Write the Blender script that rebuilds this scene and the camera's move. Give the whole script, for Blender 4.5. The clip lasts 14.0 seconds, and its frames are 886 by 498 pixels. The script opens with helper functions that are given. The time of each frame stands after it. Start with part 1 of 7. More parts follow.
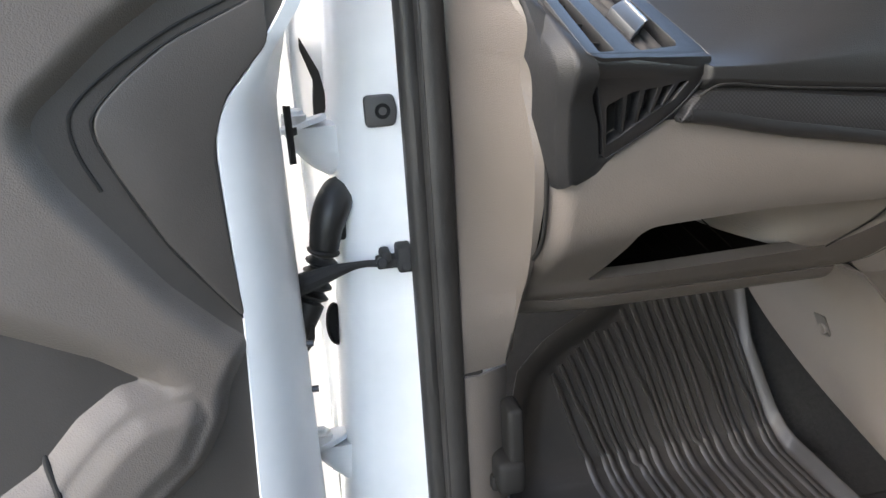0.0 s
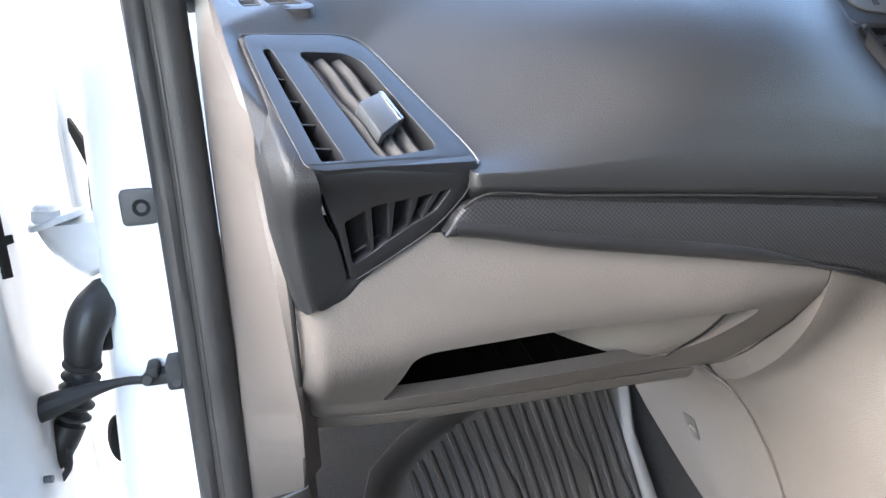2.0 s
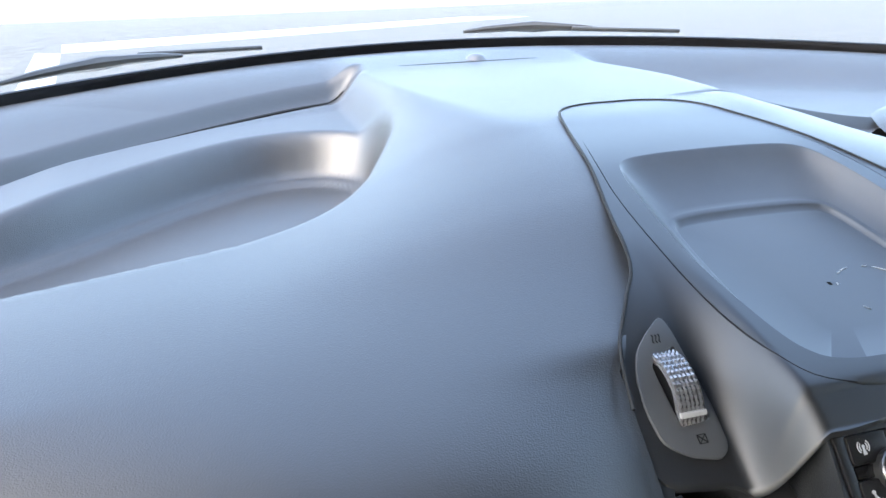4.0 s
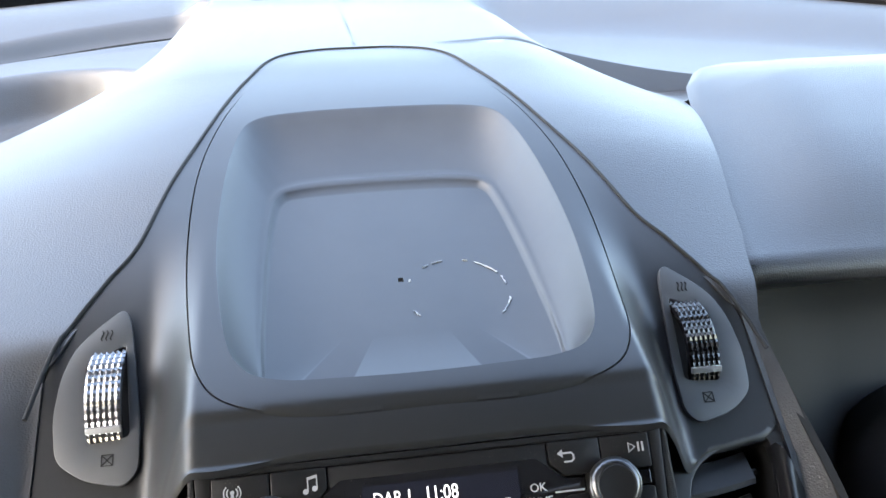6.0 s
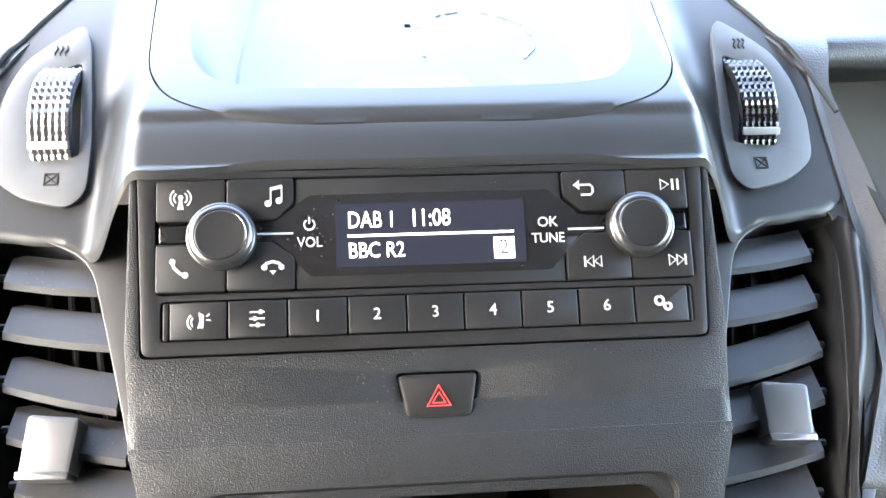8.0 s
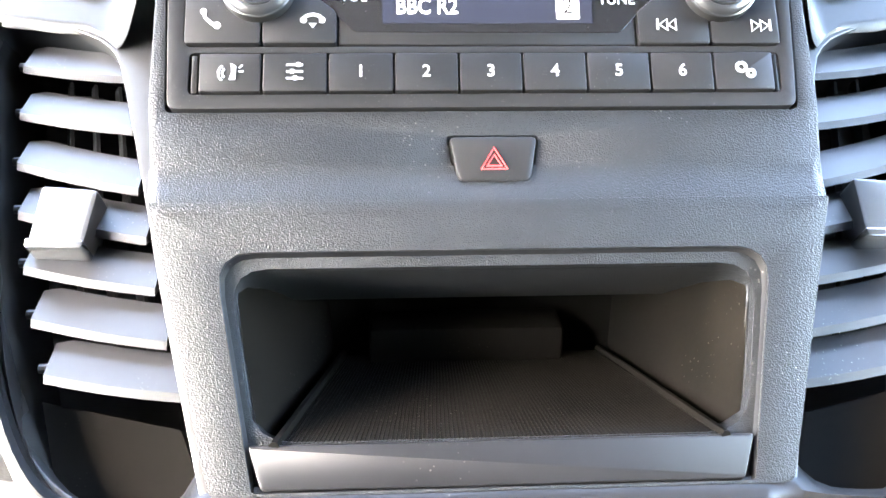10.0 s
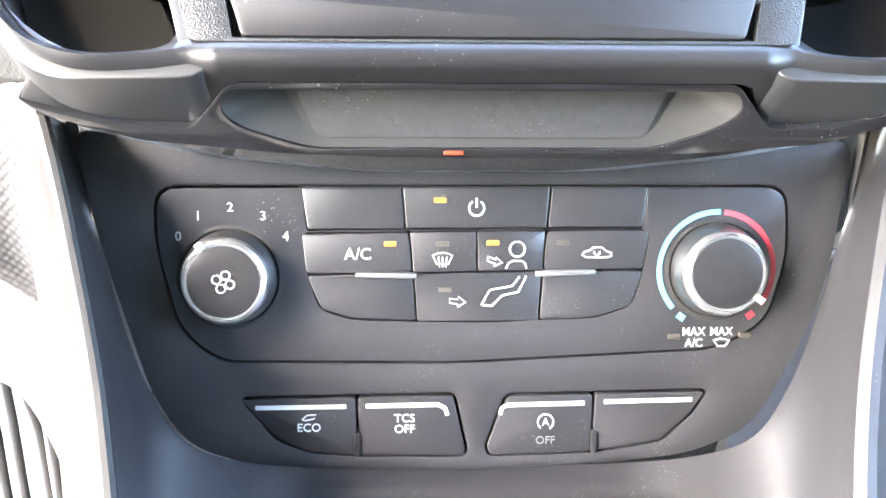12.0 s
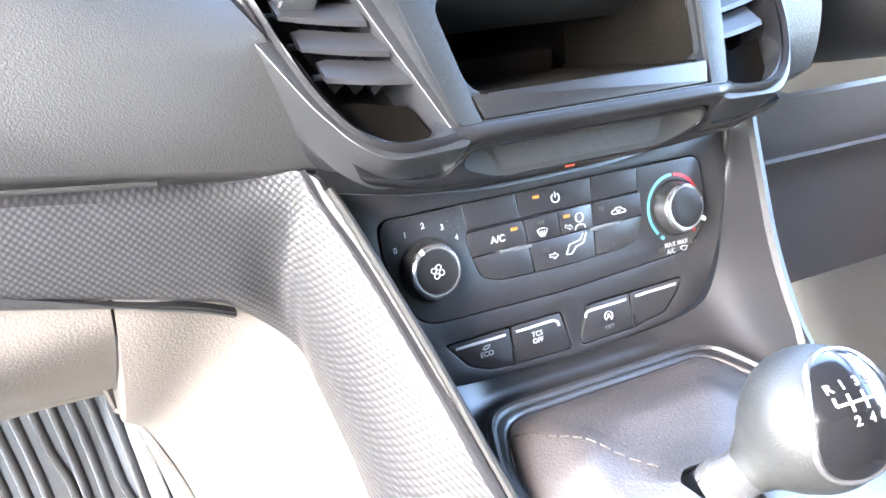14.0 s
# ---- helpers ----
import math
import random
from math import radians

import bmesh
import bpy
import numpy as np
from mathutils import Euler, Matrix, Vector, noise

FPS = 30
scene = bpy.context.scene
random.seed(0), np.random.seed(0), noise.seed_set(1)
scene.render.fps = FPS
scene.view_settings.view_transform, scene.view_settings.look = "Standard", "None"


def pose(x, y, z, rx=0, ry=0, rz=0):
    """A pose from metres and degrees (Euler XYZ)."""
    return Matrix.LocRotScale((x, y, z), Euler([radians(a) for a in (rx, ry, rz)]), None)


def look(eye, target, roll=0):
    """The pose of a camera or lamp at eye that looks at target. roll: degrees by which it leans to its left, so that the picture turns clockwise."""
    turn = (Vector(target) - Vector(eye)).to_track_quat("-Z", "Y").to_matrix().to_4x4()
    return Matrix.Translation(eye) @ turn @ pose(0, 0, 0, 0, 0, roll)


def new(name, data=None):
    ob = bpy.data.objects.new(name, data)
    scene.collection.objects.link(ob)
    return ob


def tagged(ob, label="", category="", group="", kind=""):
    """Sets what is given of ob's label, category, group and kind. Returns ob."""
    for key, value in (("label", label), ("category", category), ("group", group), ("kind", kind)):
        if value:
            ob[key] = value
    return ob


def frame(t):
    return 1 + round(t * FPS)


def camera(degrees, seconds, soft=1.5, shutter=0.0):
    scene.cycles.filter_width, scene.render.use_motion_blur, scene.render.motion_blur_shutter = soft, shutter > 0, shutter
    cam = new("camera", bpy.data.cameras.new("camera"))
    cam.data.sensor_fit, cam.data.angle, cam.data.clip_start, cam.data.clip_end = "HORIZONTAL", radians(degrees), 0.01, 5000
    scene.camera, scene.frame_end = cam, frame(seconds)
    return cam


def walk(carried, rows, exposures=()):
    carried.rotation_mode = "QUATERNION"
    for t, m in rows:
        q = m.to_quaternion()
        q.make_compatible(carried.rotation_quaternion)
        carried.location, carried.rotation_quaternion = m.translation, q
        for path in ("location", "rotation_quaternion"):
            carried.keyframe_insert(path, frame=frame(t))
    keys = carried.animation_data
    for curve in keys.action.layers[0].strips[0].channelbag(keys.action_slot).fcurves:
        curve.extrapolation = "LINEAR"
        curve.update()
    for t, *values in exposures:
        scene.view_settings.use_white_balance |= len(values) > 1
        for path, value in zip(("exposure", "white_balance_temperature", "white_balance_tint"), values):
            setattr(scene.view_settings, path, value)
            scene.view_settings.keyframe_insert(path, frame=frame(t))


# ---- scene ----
cam = camera(54.8, 14.0)
PATH = [
    (0, (-0.946, -0.998, 0.916), (-0.596, 0.863, 0.273), -3.8),
    (0.5, (-0.823, -0.953, 0.868), (-0.463, 0.928, 0.293), -3.6),
    (1, (-0.781, -0.936, 0.857), (-0.41, 0.943, 0.281), -3.4),
    (1.5, (-0.744, -0.93, 0.899), (-0.367, 0.946, 0.318), -3.3),
    (2, (-0.717, -0.905, 0.946), (-0.333, 0.968, 0.358), -3.4),
    (2.5, (-0.711, -0.859, 1.036), (-0.317, 1.01, 0.444), -3.5),
    (3, (-0.69, -0.791, 1.122), (-0.194, 1.06, 0.548), -2.6),
    (3.5, (-0.581, -0.666, 1.12), (-0.041, 1.172, 0.543), -2.6),
    (4, (-0.409, -0.564, 1.15), (0.137, 1.278, 0.594), -2.2),
    (4.2, (-0.37, -0.565, 1.161), (0.141, 1.292, 0.622), -1.3),
    (6.3, (-0.031, -0.559, 1.125), (0.198, 1.3, 0.422), -1.9),
    (6.5, (-0.031, -0.561, 1.113), (0.165, 1.299, 0.405), -1.9),
    (7, (-0.025, -0.553, 1.069), (0.152, 1.293, 0.318), -0.8),
    (7.2, (-0.021, -0.547, 1.053), (0.154, 1.293, 0.289), -0.5),
    (9.3, (-0.029, -0.533, 0.985), (0.124, 1.258, 0.109), 1.3),
    (9.5, (-0.031, -0.533, 0.965), (0.11, 1.279, 0.132), 1.1),
    (10, (-0.029, -0.544, 0.927), (0.071, 1.32, 0.208), 0.3),
    (10.5, (-0.026, -0.558, 0.902), (0.055, 1.30, 0.162), 0.2),
    (11, (-0.023, -0.563, 0.885), (0.057, 1.24, 0.024), 0.2),
    (11.5, (-0.024, -0.572, 0.857), (0.065, 1.241, 0.018), 0.9),
    (12, (-0.024, -0.576, 0.835), (0.057, 1.187, -0.105), 1.1),
    (12.5, (-0.023, -0.6, 0.837), (0.054, 1.163, -0.103), 1.1),
    (13, (-0.055, -0.648, 0.855), (0.063, 1.127, -0.06), 1.4),
    (13.5, (-0.134, -0.675, 0.888), (0.27, 1.064, -0.013), 1.3),
    (14, (-0.269, -0.683, 0.908), (0.546, 0.9, -0.004), 0.1),
]
walk(cam, [(t, look(e, g, r)) for t, e, g, r in PATH], [(0, 3.35, 7250, 9), (1.0, 3.5, 7100, 9), (1.5, 3.9, 6800, 9), (2.5, 4.4, 6500, 9), (3.0, 4.3, 6950, 9), (3.6, 3.9, 7100, 9), (4.2, 3.85, 7200, 9), (6.3, 4.3, 7700, 10), (7.2, 4.85, 8000, 10), (9.3, 7.15, 7600, 10), (11.0, 7.15, 7350, 10), (12.0, 7.3, 7250, 10), (12.5, 7.2, 7000, 10), (13.0, 7.1, 6900, 10), (13.5, 6.9, 6800, 10), (14.0, 6.5, 6800, 10)])

# ---------- world and light ----------
world = bpy.data.worlds.new("sky")
scene.world = world
world.use_nodes = True
wn = world.node_tree.nodes
sky = wn.new("ShaderNodeTexSky")
sky.sky_type, sky.sun_disc = "NISHITA", False
SUN_TO = Vector((-0.80, -0.323, 0.84)).normalized()
sky.sun_elevation = math.asin(SUN_TO.z)
sky.sun_rotation = math.atan2(SUN_TO.x, SUN_TO.y)
sky.air_density, sky.dust_density = 1.0, 1.6
wn["Background"].inputs[1].default_value = 0.15
world.node_tree.links.new(sky.outputs[0], wn["Background"].inputs[0])
sun = new("sun", bpy.data.lights.new("sun", "SUN"))
sun.data.energy, sun.data.angle, sun.data.color = 0.20, radians(60.0), (1.0, 0.95, 0.88)
sun.matrix_world = look((0, 0, 5), Vector((0, 0, 5)) - SUN_TO)


# ---------- materials ----------
def material(name, color, rough=0.5, metal=0.0, spec=0.5, coat=0.0, emit=None, power=0.0):
    m = bpy.data.materials.new(name)
    m.use_nodes = True
    b = m.node_tree.nodes["Principled BSDF"]
    b.inputs["Base Color"].default_value = (*color, 1)
    b.inputs["Roughness"].default_value = rough
    b.inputs["Metallic"].default_value = metal
    b.inputs["Specular IOR Level"].default_value = spec
    b.inputs["Coat Weight"].default_value = coat
    if emit:
        b.inputs["Emission Color"].default_value = (*emit, 1)
        b.inputs["Emission Strength"].default_value = power
    return m


def vary(m, color_a, color_b, scale, rough_a, rough_b, detail=4.0):
    """Two-scale variation of colour and gloss by noise in object space."""
    t = m.node_tree
    b = t.nodes["Principled BSDF"]
    tc = t.nodes.new("ShaderNodeTexCoord")
    n = t.nodes.new("ShaderNodeTexNoise")
    n.inputs["Scale"].default_value, n.inputs["Detail"].default_value = scale, detail
    n.inputs["Roughness"].default_value = 0.65
    t.links.new(tc.outputs["Object"], n.inputs["Vector"])
    r = t.nodes.new("ShaderNodeValToRGB")
    r.color_ramp.elements[0].position, r.color_ramp.elements[1].position = 0.32, 0.68
    r.color_ramp.elements[0].color, r.color_ramp.elements[1].color = (*color_a, 1), (*color_b, 1)
    t.links.new(n.outputs["Fac"], r.inputs[0])
    t.links.new(r.outputs[0], b.inputs["Base Color"])
    mr = t.nodes.new("ShaderNodeMapRange")
    mr.inputs["To Min"].default_value, mr.inputs["To Max"].default_value = rough_a, rough_b
    t.links.new(n.outputs["Fac"], mr.inputs["Value"])
    t.links.new(mr.outputs[0], b.inputs["Roughness"])
    return m


def grain(m, scale, strength, distance=0.0006, kind="voronoi"):
    """Fine relief by a bump node."""
    t = m.node_tree
    b = t.nodes["Principled BSDF"]
    tc = t.nodes.new("ShaderNodeTexCoord")
    if kind == "voronoi":
        n = t.nodes.new("ShaderNodeTexVoronoi")
        n.feature = "SMOOTH_F1"
        n.inputs["Scale"].default_value = scale
        out = n.outputs["Distance"]
    else:
        n = t.nodes.new("ShaderNodeTexNoise")
        n.inputs["Scale"].default_value, n.inputs["Detail"].default_value = scale, 5
        out = n.outputs["Fac"]
    t.links.new(tc.outputs["Object"], n.inputs["Vector"])
    bump = t.nodes.new("ShaderNodeBump")
    bump.inputs["Strength"].default_value, bump.inputs["Distance"].default_value = strength, distance
    t.links.new(out, bump.inputs["Height"])
    t.links.new(bump.outputs[0], b.inputs["Normal"])
    return m


def dust(m, amount, scale=420.0, color=(0.45, 0.42, 0.36)):
    """Scattered pale specks of dust over a surface."""
    t = m.node_tree
    b = t.nodes["Principled BSDF"]
    tc = t.nodes.new("ShaderNodeTexCoord")
    v = t.nodes.new("ShaderNodeTexVoronoi")
    v.inputs["Scale"].default_value = scale
    n = t.nodes.new("ShaderNodeTexNoise")
    n.inputs["Scale"].default_value, n.inputs["Detail"].default_value = scale * 0.06, 3
    t.links.new(tc.outputs["Object"], v.inputs["Vector"])
    t.links.new(tc.outputs["Object"], n.inputs["Vector"])
    a = t.nodes.new("ShaderNodeMapRange")
    a.inputs["From Min"].default_value, a.inputs["From Max"].default_value = 0.16, 0.08
    t.links.new(v.outputs["Distance"], a.inputs["Value"])
    c = t.nodes.new("ShaderNodeMapRange")
    c.inputs["From Min"].default_value, c.inputs["From Max"].default_value = 0.52, 0.7
    c.inputs["To Max"].default_value = amount
    t.links.new(n.outputs["Fac"], c.inputs["Value"])
    k = t.nodes.new("ShaderNodeMath")
    k.operation = "MULTIPLY"
    t.links.new(a.outputs[0], k.inputs[0])
    t.links.new(c.outputs[0], k.inputs[1])
    mix = t.nodes.new("ShaderNodeMix")
    mix.data_type = "RGBA"
    src = b.inputs["Base Color"]
    if src.links:
        t.links.new(src.links[0].from_socket, mix.inputs["A"])
    else:
        mix.inputs["A"].default_value = src.default_value
    mix.inputs["B"].default_value = (*color, 1)
    t.links.new(k.outputs[0], mix.inputs["Factor"])
    t.links.new(mix.outputs["Result"], src)
    return m


M_PAD = grain(vary(material("soft_black_grain", (0.011, 0.011, 0.0115), 0.45, 0, 0.95), (0.0085, 0.0085, 0.009), (0.0125, 0.0125, 0.013), 6, 0.44, 0.54), 1100, 0.5, 0.0004)
M_BLACK = dust(grain(vary(material("black_plastic", (0.026, 0.027, 0.029), 0.45, 0, 0.26), (0.0065, 0.0071, 0.0083), (0.0100, 0.0107, 0.012), 18, 0.34, 0.44), 2200, 0.7, 0.00034), 0.22)
M_SMOOTH = grain(vary(material("smooth_black_plastic", (0.020, 0.020, 0.021), 0.4, 0, 0.75), (0.009, 0.009, 0.010), (0.014, 0.014, 0.015), 14, 0.36, 0.44), 2600, 0.35, 0.0003)
M_BUTTON = dust(vary(material("button_black", (0.009, 0.009, 0.010), 0.4, 0, 0.2), (0.0075, 0.0075, 0.008), (0.011, 0.011, 0.012), 30, 0.34, 0.44), 0.18, 700)
M_PANEL = dust(vary(material("panel_satin_black", (0.016, 0.016, 0.018), 0.4, 0, 0.4), (0.010, 0.010, 0.0115), (0.015, 0.015, 0.0168), 20, 0.30, 0.40), 0.4, 700)
M_FINE = dust(vary(material("fine_black_plastic", (0.016, 0.016, 0.017), 0.5, 0, 0.25), (0.013, 0.013, 0.014), (0.020, 0.020, 0.021), 300, 0.42, 0.55), 0.3, 700)
M_GLOSS = dust(material("gloss_black", (0.008, 0.008, 0.009), 0.14, 0, 0.4), 0.2)
M_SURROUND = vary(material("satin_black_surround", (0.010, 0.0105, 0.0115), 0.42, 0, 0.5), (0.008, 0.0085, 0.0095), (0.012, 0.0125, 0.0135), 14, 0.38, 0.46)
M_EDGE = grain(vary(material("matt_black_grain", (0.013, 0.013, 0.0135), 0.55, 0, 0.4), (0.011, 0.011, 0.0115), (0.015, 0.015, 0.0155), 8, 0.46, 0.56), 900, 0.7, 0.0004)
# Near-black base colour stands in for shade inside recesses; the specks are dust.
M_RECESS = dust(vary(material("shaded_recess_plastic", (0.006, 0.005, 0.0045), 0.6, 0, 0.03), (0.0022, 0.0020, 0.0017), (0.0055, 0.0046, 0.0038), 22, 0.55, 0.75), 0.12)
M_CHIN = dust(vary(material("chin_black", (0.009, 0.009, 0.010), 0.3, 0, 0.22), (0.007, 0.007, 0.008), (0.011, 0.011, 0.012), 16, 0.32, 0.42), 0.35)
M_DARK = material("dark_cavity_plastic", (0.010, 0.010, 0.010), 0.7, 0, 0.25)
M_SLAT = dust(vary(material("slat_grey_plastic", (0.030, 0.030, 0.032), 0.45, 0, 0.36), (0.013, 0.013, 0.0145), (0.020, 0.020, 0.022), 25, 0.42, 0.55), 0.3, 600)
M_TRAYGREY = vary(material("tray_grey_plastic", (0.034, 0.036, 0.039), 0.4, 0, 1.0), (0.030, 0.032, 0.035), (0.039, 0.041, 0.044), 8, 0.38, 0.52)
M_TAN = grain(vary(material("taupe_plastic", (0.112, 0.098, 0.088), 0.5, 0, 0.32), (0.090, 0.079, 0.071), (0.104, 0.091, 0.082), 7, 0.44, 0.56), 750, 0.6, 0.0005)
M_TAN_DARK = grain(vary(material("dark_taupe_plastic", (0.07, 0.062, 0.056)), (0.042, 0.0375, 0.034), (0.052, 0.046, 0.0415), 9, 0.45, 0.58), 900, 0.3, 0.0005)
M_WHITE = vary(material("white_paint", (0.76, 0.77, 0.775), 0.28, 0, 0.45, 0.25), (0.70, 0.713, 0.718), (0.79, 0.797, 0.80), 7, 0.26, 0.40)
M_RUBBER = grain(vary(material("black_rubber", (0.022, 0.021, 0.020)), (0.016, 0.0155, 0.0148), (0.030, 0.0285, 0.0272), 12, 0.36, 0.55), 700, 0.3, 0.0005)
M_MAT = dust(vary(material("mat_rubber", (0.02, 0.018, 0.016), 0.5, 0, 0.5), (0.020, 0.0182, 0.0166), (0.032, 0.0288, 0.026), 10, 0.36, 0.5), 0.4)
M_CARPET = grain(vary(material("charcoal_carpet", (0.02, 0.02, 0.02)), (0.006, 0.006, 0.006), (0.018, 0.0175, 0.017), 160, 0.9, 1.0), 900, 1.0, 0.002, "noise")
M_CHROME = material("satin_chrome", (0.36, 0.365, 0.37), 0.22, 0.9)
M_WHEEL_LIT = material("lit_wheel_metal", (0.22, 0.22, 0.23), 0.22, 0.7)
M_SILVER = material("silver_plastic", (0.080, 0.083, 0.088), 0.38, 0.4, 0.4)
M_RING = material("bevelled_silver", (0.075, 0.076, 0.08), 0.28, 0.85)
M_KNOB = vary(material("dark_silver_knob", (0.09, 0.09, 0.092), 0.3, 0.75), (0.035, 0.035, 0.036), (0.055, 0.055, 0.056), 40, 0.26, 0.36)
M_PRINT = material("white_print", (0.27, 0.275, 0.28), 0.5)
M_PRINT_DIM = material("grey_print", (0.07, 0.07, 0.075), 0.5)
M_RED = material("red_print", (0.62, 0.05, 0.05), 0.45)
M_PINK = material("warm_scale_print", (0.36, 0.025, 0.035), 0.45)
M_CYAN = material("cool_scale_print", (0.055, 0.19, 0.27), 0.45)
M_AMBER = material("amber_lamp", (0.20, 0.07, 0.01), 0.4, emit=(1.0, 0.38, 0.05), power=0.008)
M_LED_OFF = material("unlit_lamp", (0.022, 0.019, 0.016), 0.4)
M_SCREEN = material("display_glass", (0.004, 0.005, 0.009), 0.12, emit=(0.13, 0.145, 0.22), power=0.0055)
M_LETTER = material("display_letter", (0.8, 0.8, 0.8), 0.4, emit=(0.85, 0.9, 1.0), power=0.09)
M_LEATHER = grain(vary(material("black_leather", (0.03, 0.028, 0.028)), (0.024, 0.022, 0.022), (0.045, 0.04, 0.04), 25, 0.30, 0.46), 700, 0.4, 0.0006)
M_KNOBSKIN = grain(vary(material("grey_leather_grip", (0.024, 0.025, 0.025)), (0.013, 0.0138, 0.0138), (0.020, 0.021, 0.021), 30, 0.44, 0.56), 1100, 0.35, 0.0005)
M_THREAD = material("dark_thread", (0.022, 0.02, 0.02), 0.8)
M_ASPHALT = grain(vary(material("pale_asphalt", (0.12, 0.115, 0.105)), (0.040, 0.039, 0.037), (0.066, 0.063, 0.059), 1.2, 0.85, 0.95, 8), 120, 0.8, 0.004, "noise")
M_GRAVEL = grain(vary(material("gravel", (0.25, 0.24, 0.23)), (0.034, 0.034, 0.033), (0.090, 0.088, 0.086), 0.8, 0.9, 1.0, 10), 60, 1.0, 0.02, "noise")
M_LINE = vary(material("road_paint", (0.78, 0.77, 0.74)), (0.20, 0.197, 0.19), (0.28, 0.276, 0.267), 3, 0.6, 0.75)
M_LINER = vary(material("headliner_fabric", (0.05, 0.05, 0.049), 0.9), (0.042, 0.042, 0.041), (0.058, 0.058, 0.057), 60, 0.88, 0.96)
M_BULK = material("bulkhead_grey", (0.02, 0.02, 0.02), 0.8)
M_FRIT = material("black_glass_border", (0.008, 0.008, 0.009), 0.2)
M_BODYDARK = material("underseal", (0.02, 0.02, 0.02), 0.8)


def textured_strip():
    """Grey moulding with small raised diamonds in rows."""
    m = material("diamond_textured_plastic", (0.032, 0.032, 0.033), 0.42, 0, 0.28)
    t = m.node_tree
    b = t.nodes["Principled BSDF"]
    tc = t.nodes.new("ShaderNodeTexCoord")
    mp = t.nodes.new("ShaderNodeMapping")
    mp.inputs["Rotation"].default_value = (radians(90), 0, radians(0))
    t.links.new(tc.outputs["Object"], mp.inputs["Vector"])
    v = t.nodes.new("ShaderNodeTexVoronoi")
    v.voronoi_dimensions = "2D"
    v.inputs["Randomness"].default_value = 0.0
    v.inputs["Scale"].default_value = 360
    rot = t.nodes.new("ShaderNodeMapping")
    rot.inputs["Rotation"].default_value = (0, 0, radians(45))
    t.links.new(mp.outputs[0], rot.inputs["Vector"])
    t.links.new(rot.outputs[0], v.inputs["Vector"])
    bump = t.nodes.new("ShaderNodeBump")
    bump.invert = True
    bump.inputs["Strength"].default_value, bump.inputs["Distance"].default_value = 0.55, 0.0008
    t.links.new(v.outputs["Distance"], bump.inputs["Height"])
    t.links.new(bump.outputs[0], b.inputs["Normal"])
    # Base colour follows the relief: dots paler, the ground between them darker.
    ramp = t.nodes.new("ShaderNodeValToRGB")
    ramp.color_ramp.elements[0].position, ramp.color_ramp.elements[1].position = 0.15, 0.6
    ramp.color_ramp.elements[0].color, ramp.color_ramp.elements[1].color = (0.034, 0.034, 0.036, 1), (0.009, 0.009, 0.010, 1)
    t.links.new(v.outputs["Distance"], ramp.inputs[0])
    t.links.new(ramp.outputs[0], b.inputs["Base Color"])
    n = t.nodes.new("ShaderNodeTexNoise")
    n.inputs["Scale"].default_value = 8
    t.links.new(tc.outputs["Object"], n.inputs["Vector"])
    mr = t.nodes.new("ShaderNodeMapRange")
    mr.inputs["To Min"].default_value, mr.inputs["To Max"].default_value = 0.34, 0.52
    t.links.new(n.outputs["Fac"], mr.inputs["Value"])
    t.links.new(mr.outputs[0], b.inputs["Roughness"])
    return m


M_STRIP = textured_strip()


def glass_material():
    """Thin clear glass: nearly all light passes, a faint even mirror on top."""
    m = bpy.data.materials.new("window_glass")
    m.use_nodes = True
    t = m.node_tree
    t.nodes.clear()
    out = t.nodes.new("ShaderNodeOutputMaterial")
    clear = t.nodes.new("ShaderNodeBsdfTransparent")
    clear.inputs[0].default_value = (0.97, 0.985, 0.98, 1)
    shine = t.nodes.new("ShaderNodeBsdfGlossy")
    shine.inputs["Roughness"].default_value = 0.02
    mix = t.nodes.new("ShaderNodeMixShader")
    mix.inputs[0].default_value = 0.05
    t.links.new(clear.outputs[0], mix.inputs[1])
    t.links.new(shine.outputs[0], mix.inputs[2])
    t.links.new(mix.outputs[0], out.inputs[0])
    return m


M_GLASS = glass_material()


# ---------- mesh helpers ----------
class Face:
    """A flat working face: u to the right, d down along it, h out of it, in metres."""

    def __init__(self, origin, down):
        self.o = Vector(origin)
        self.u = Vector((1, 0, 0))
        self.d = Vector(down).normalized()
        self.n = self.d.cross(self.u)

    def at(self, u, d, h=0.0):
        return self.o + self.u * u + self.d * d + self.n * h


class Skew(Face):
    def __init__(self, origin, u, d, n):
        self.o, self.u, self.d, self.n = Vector(origin), Vector(u).normalized(), Vector(d).normalized(), Vector(n).normalized()


F = Face((0, -0.236, 0.924), (0, -0.562, -0.827))
H = Face((0, -0.300, 0.712), (0, -0.369, -0.929))
W = Face((0, -0.132, 0.958), (0, -0.745, -0.667))


def thing(name, base, label, category, group="", kind=""):
    ob = new(name)
    ob.location = base
    ob.empty_display_size = 0.02
    return tagged(ob, label, category, group, kind)


def part(name, bm, mat, parent=None, label="", smooth=30.0):
    """Links a bmesh, given in world places, as one mesh object under a thing or a part."""
    me = bpy.data.meshes.new(name)
    bmesh.ops.recalc_face_normals(bm, faces=bm.faces)
    base = Vector((0, 0, 0))
    p = parent
    while p is not None:
        base += p.location
        p = p.parent
    bmesh.ops.translate(bm, verts=bm.verts, vec=-base)
    bm.to_mesh(me)
    bm.free()
    me.materials.append(mat)
    if smooth:
        me.polygons.foreach_set("use_smooth", [True] * len(me.polygons))
        me.set_sharp_from_angle(angle=radians(smooth))
    ob = new(name, me)
    ob.parent = parent
    if label:
        tagged(ob, label)
    return ob


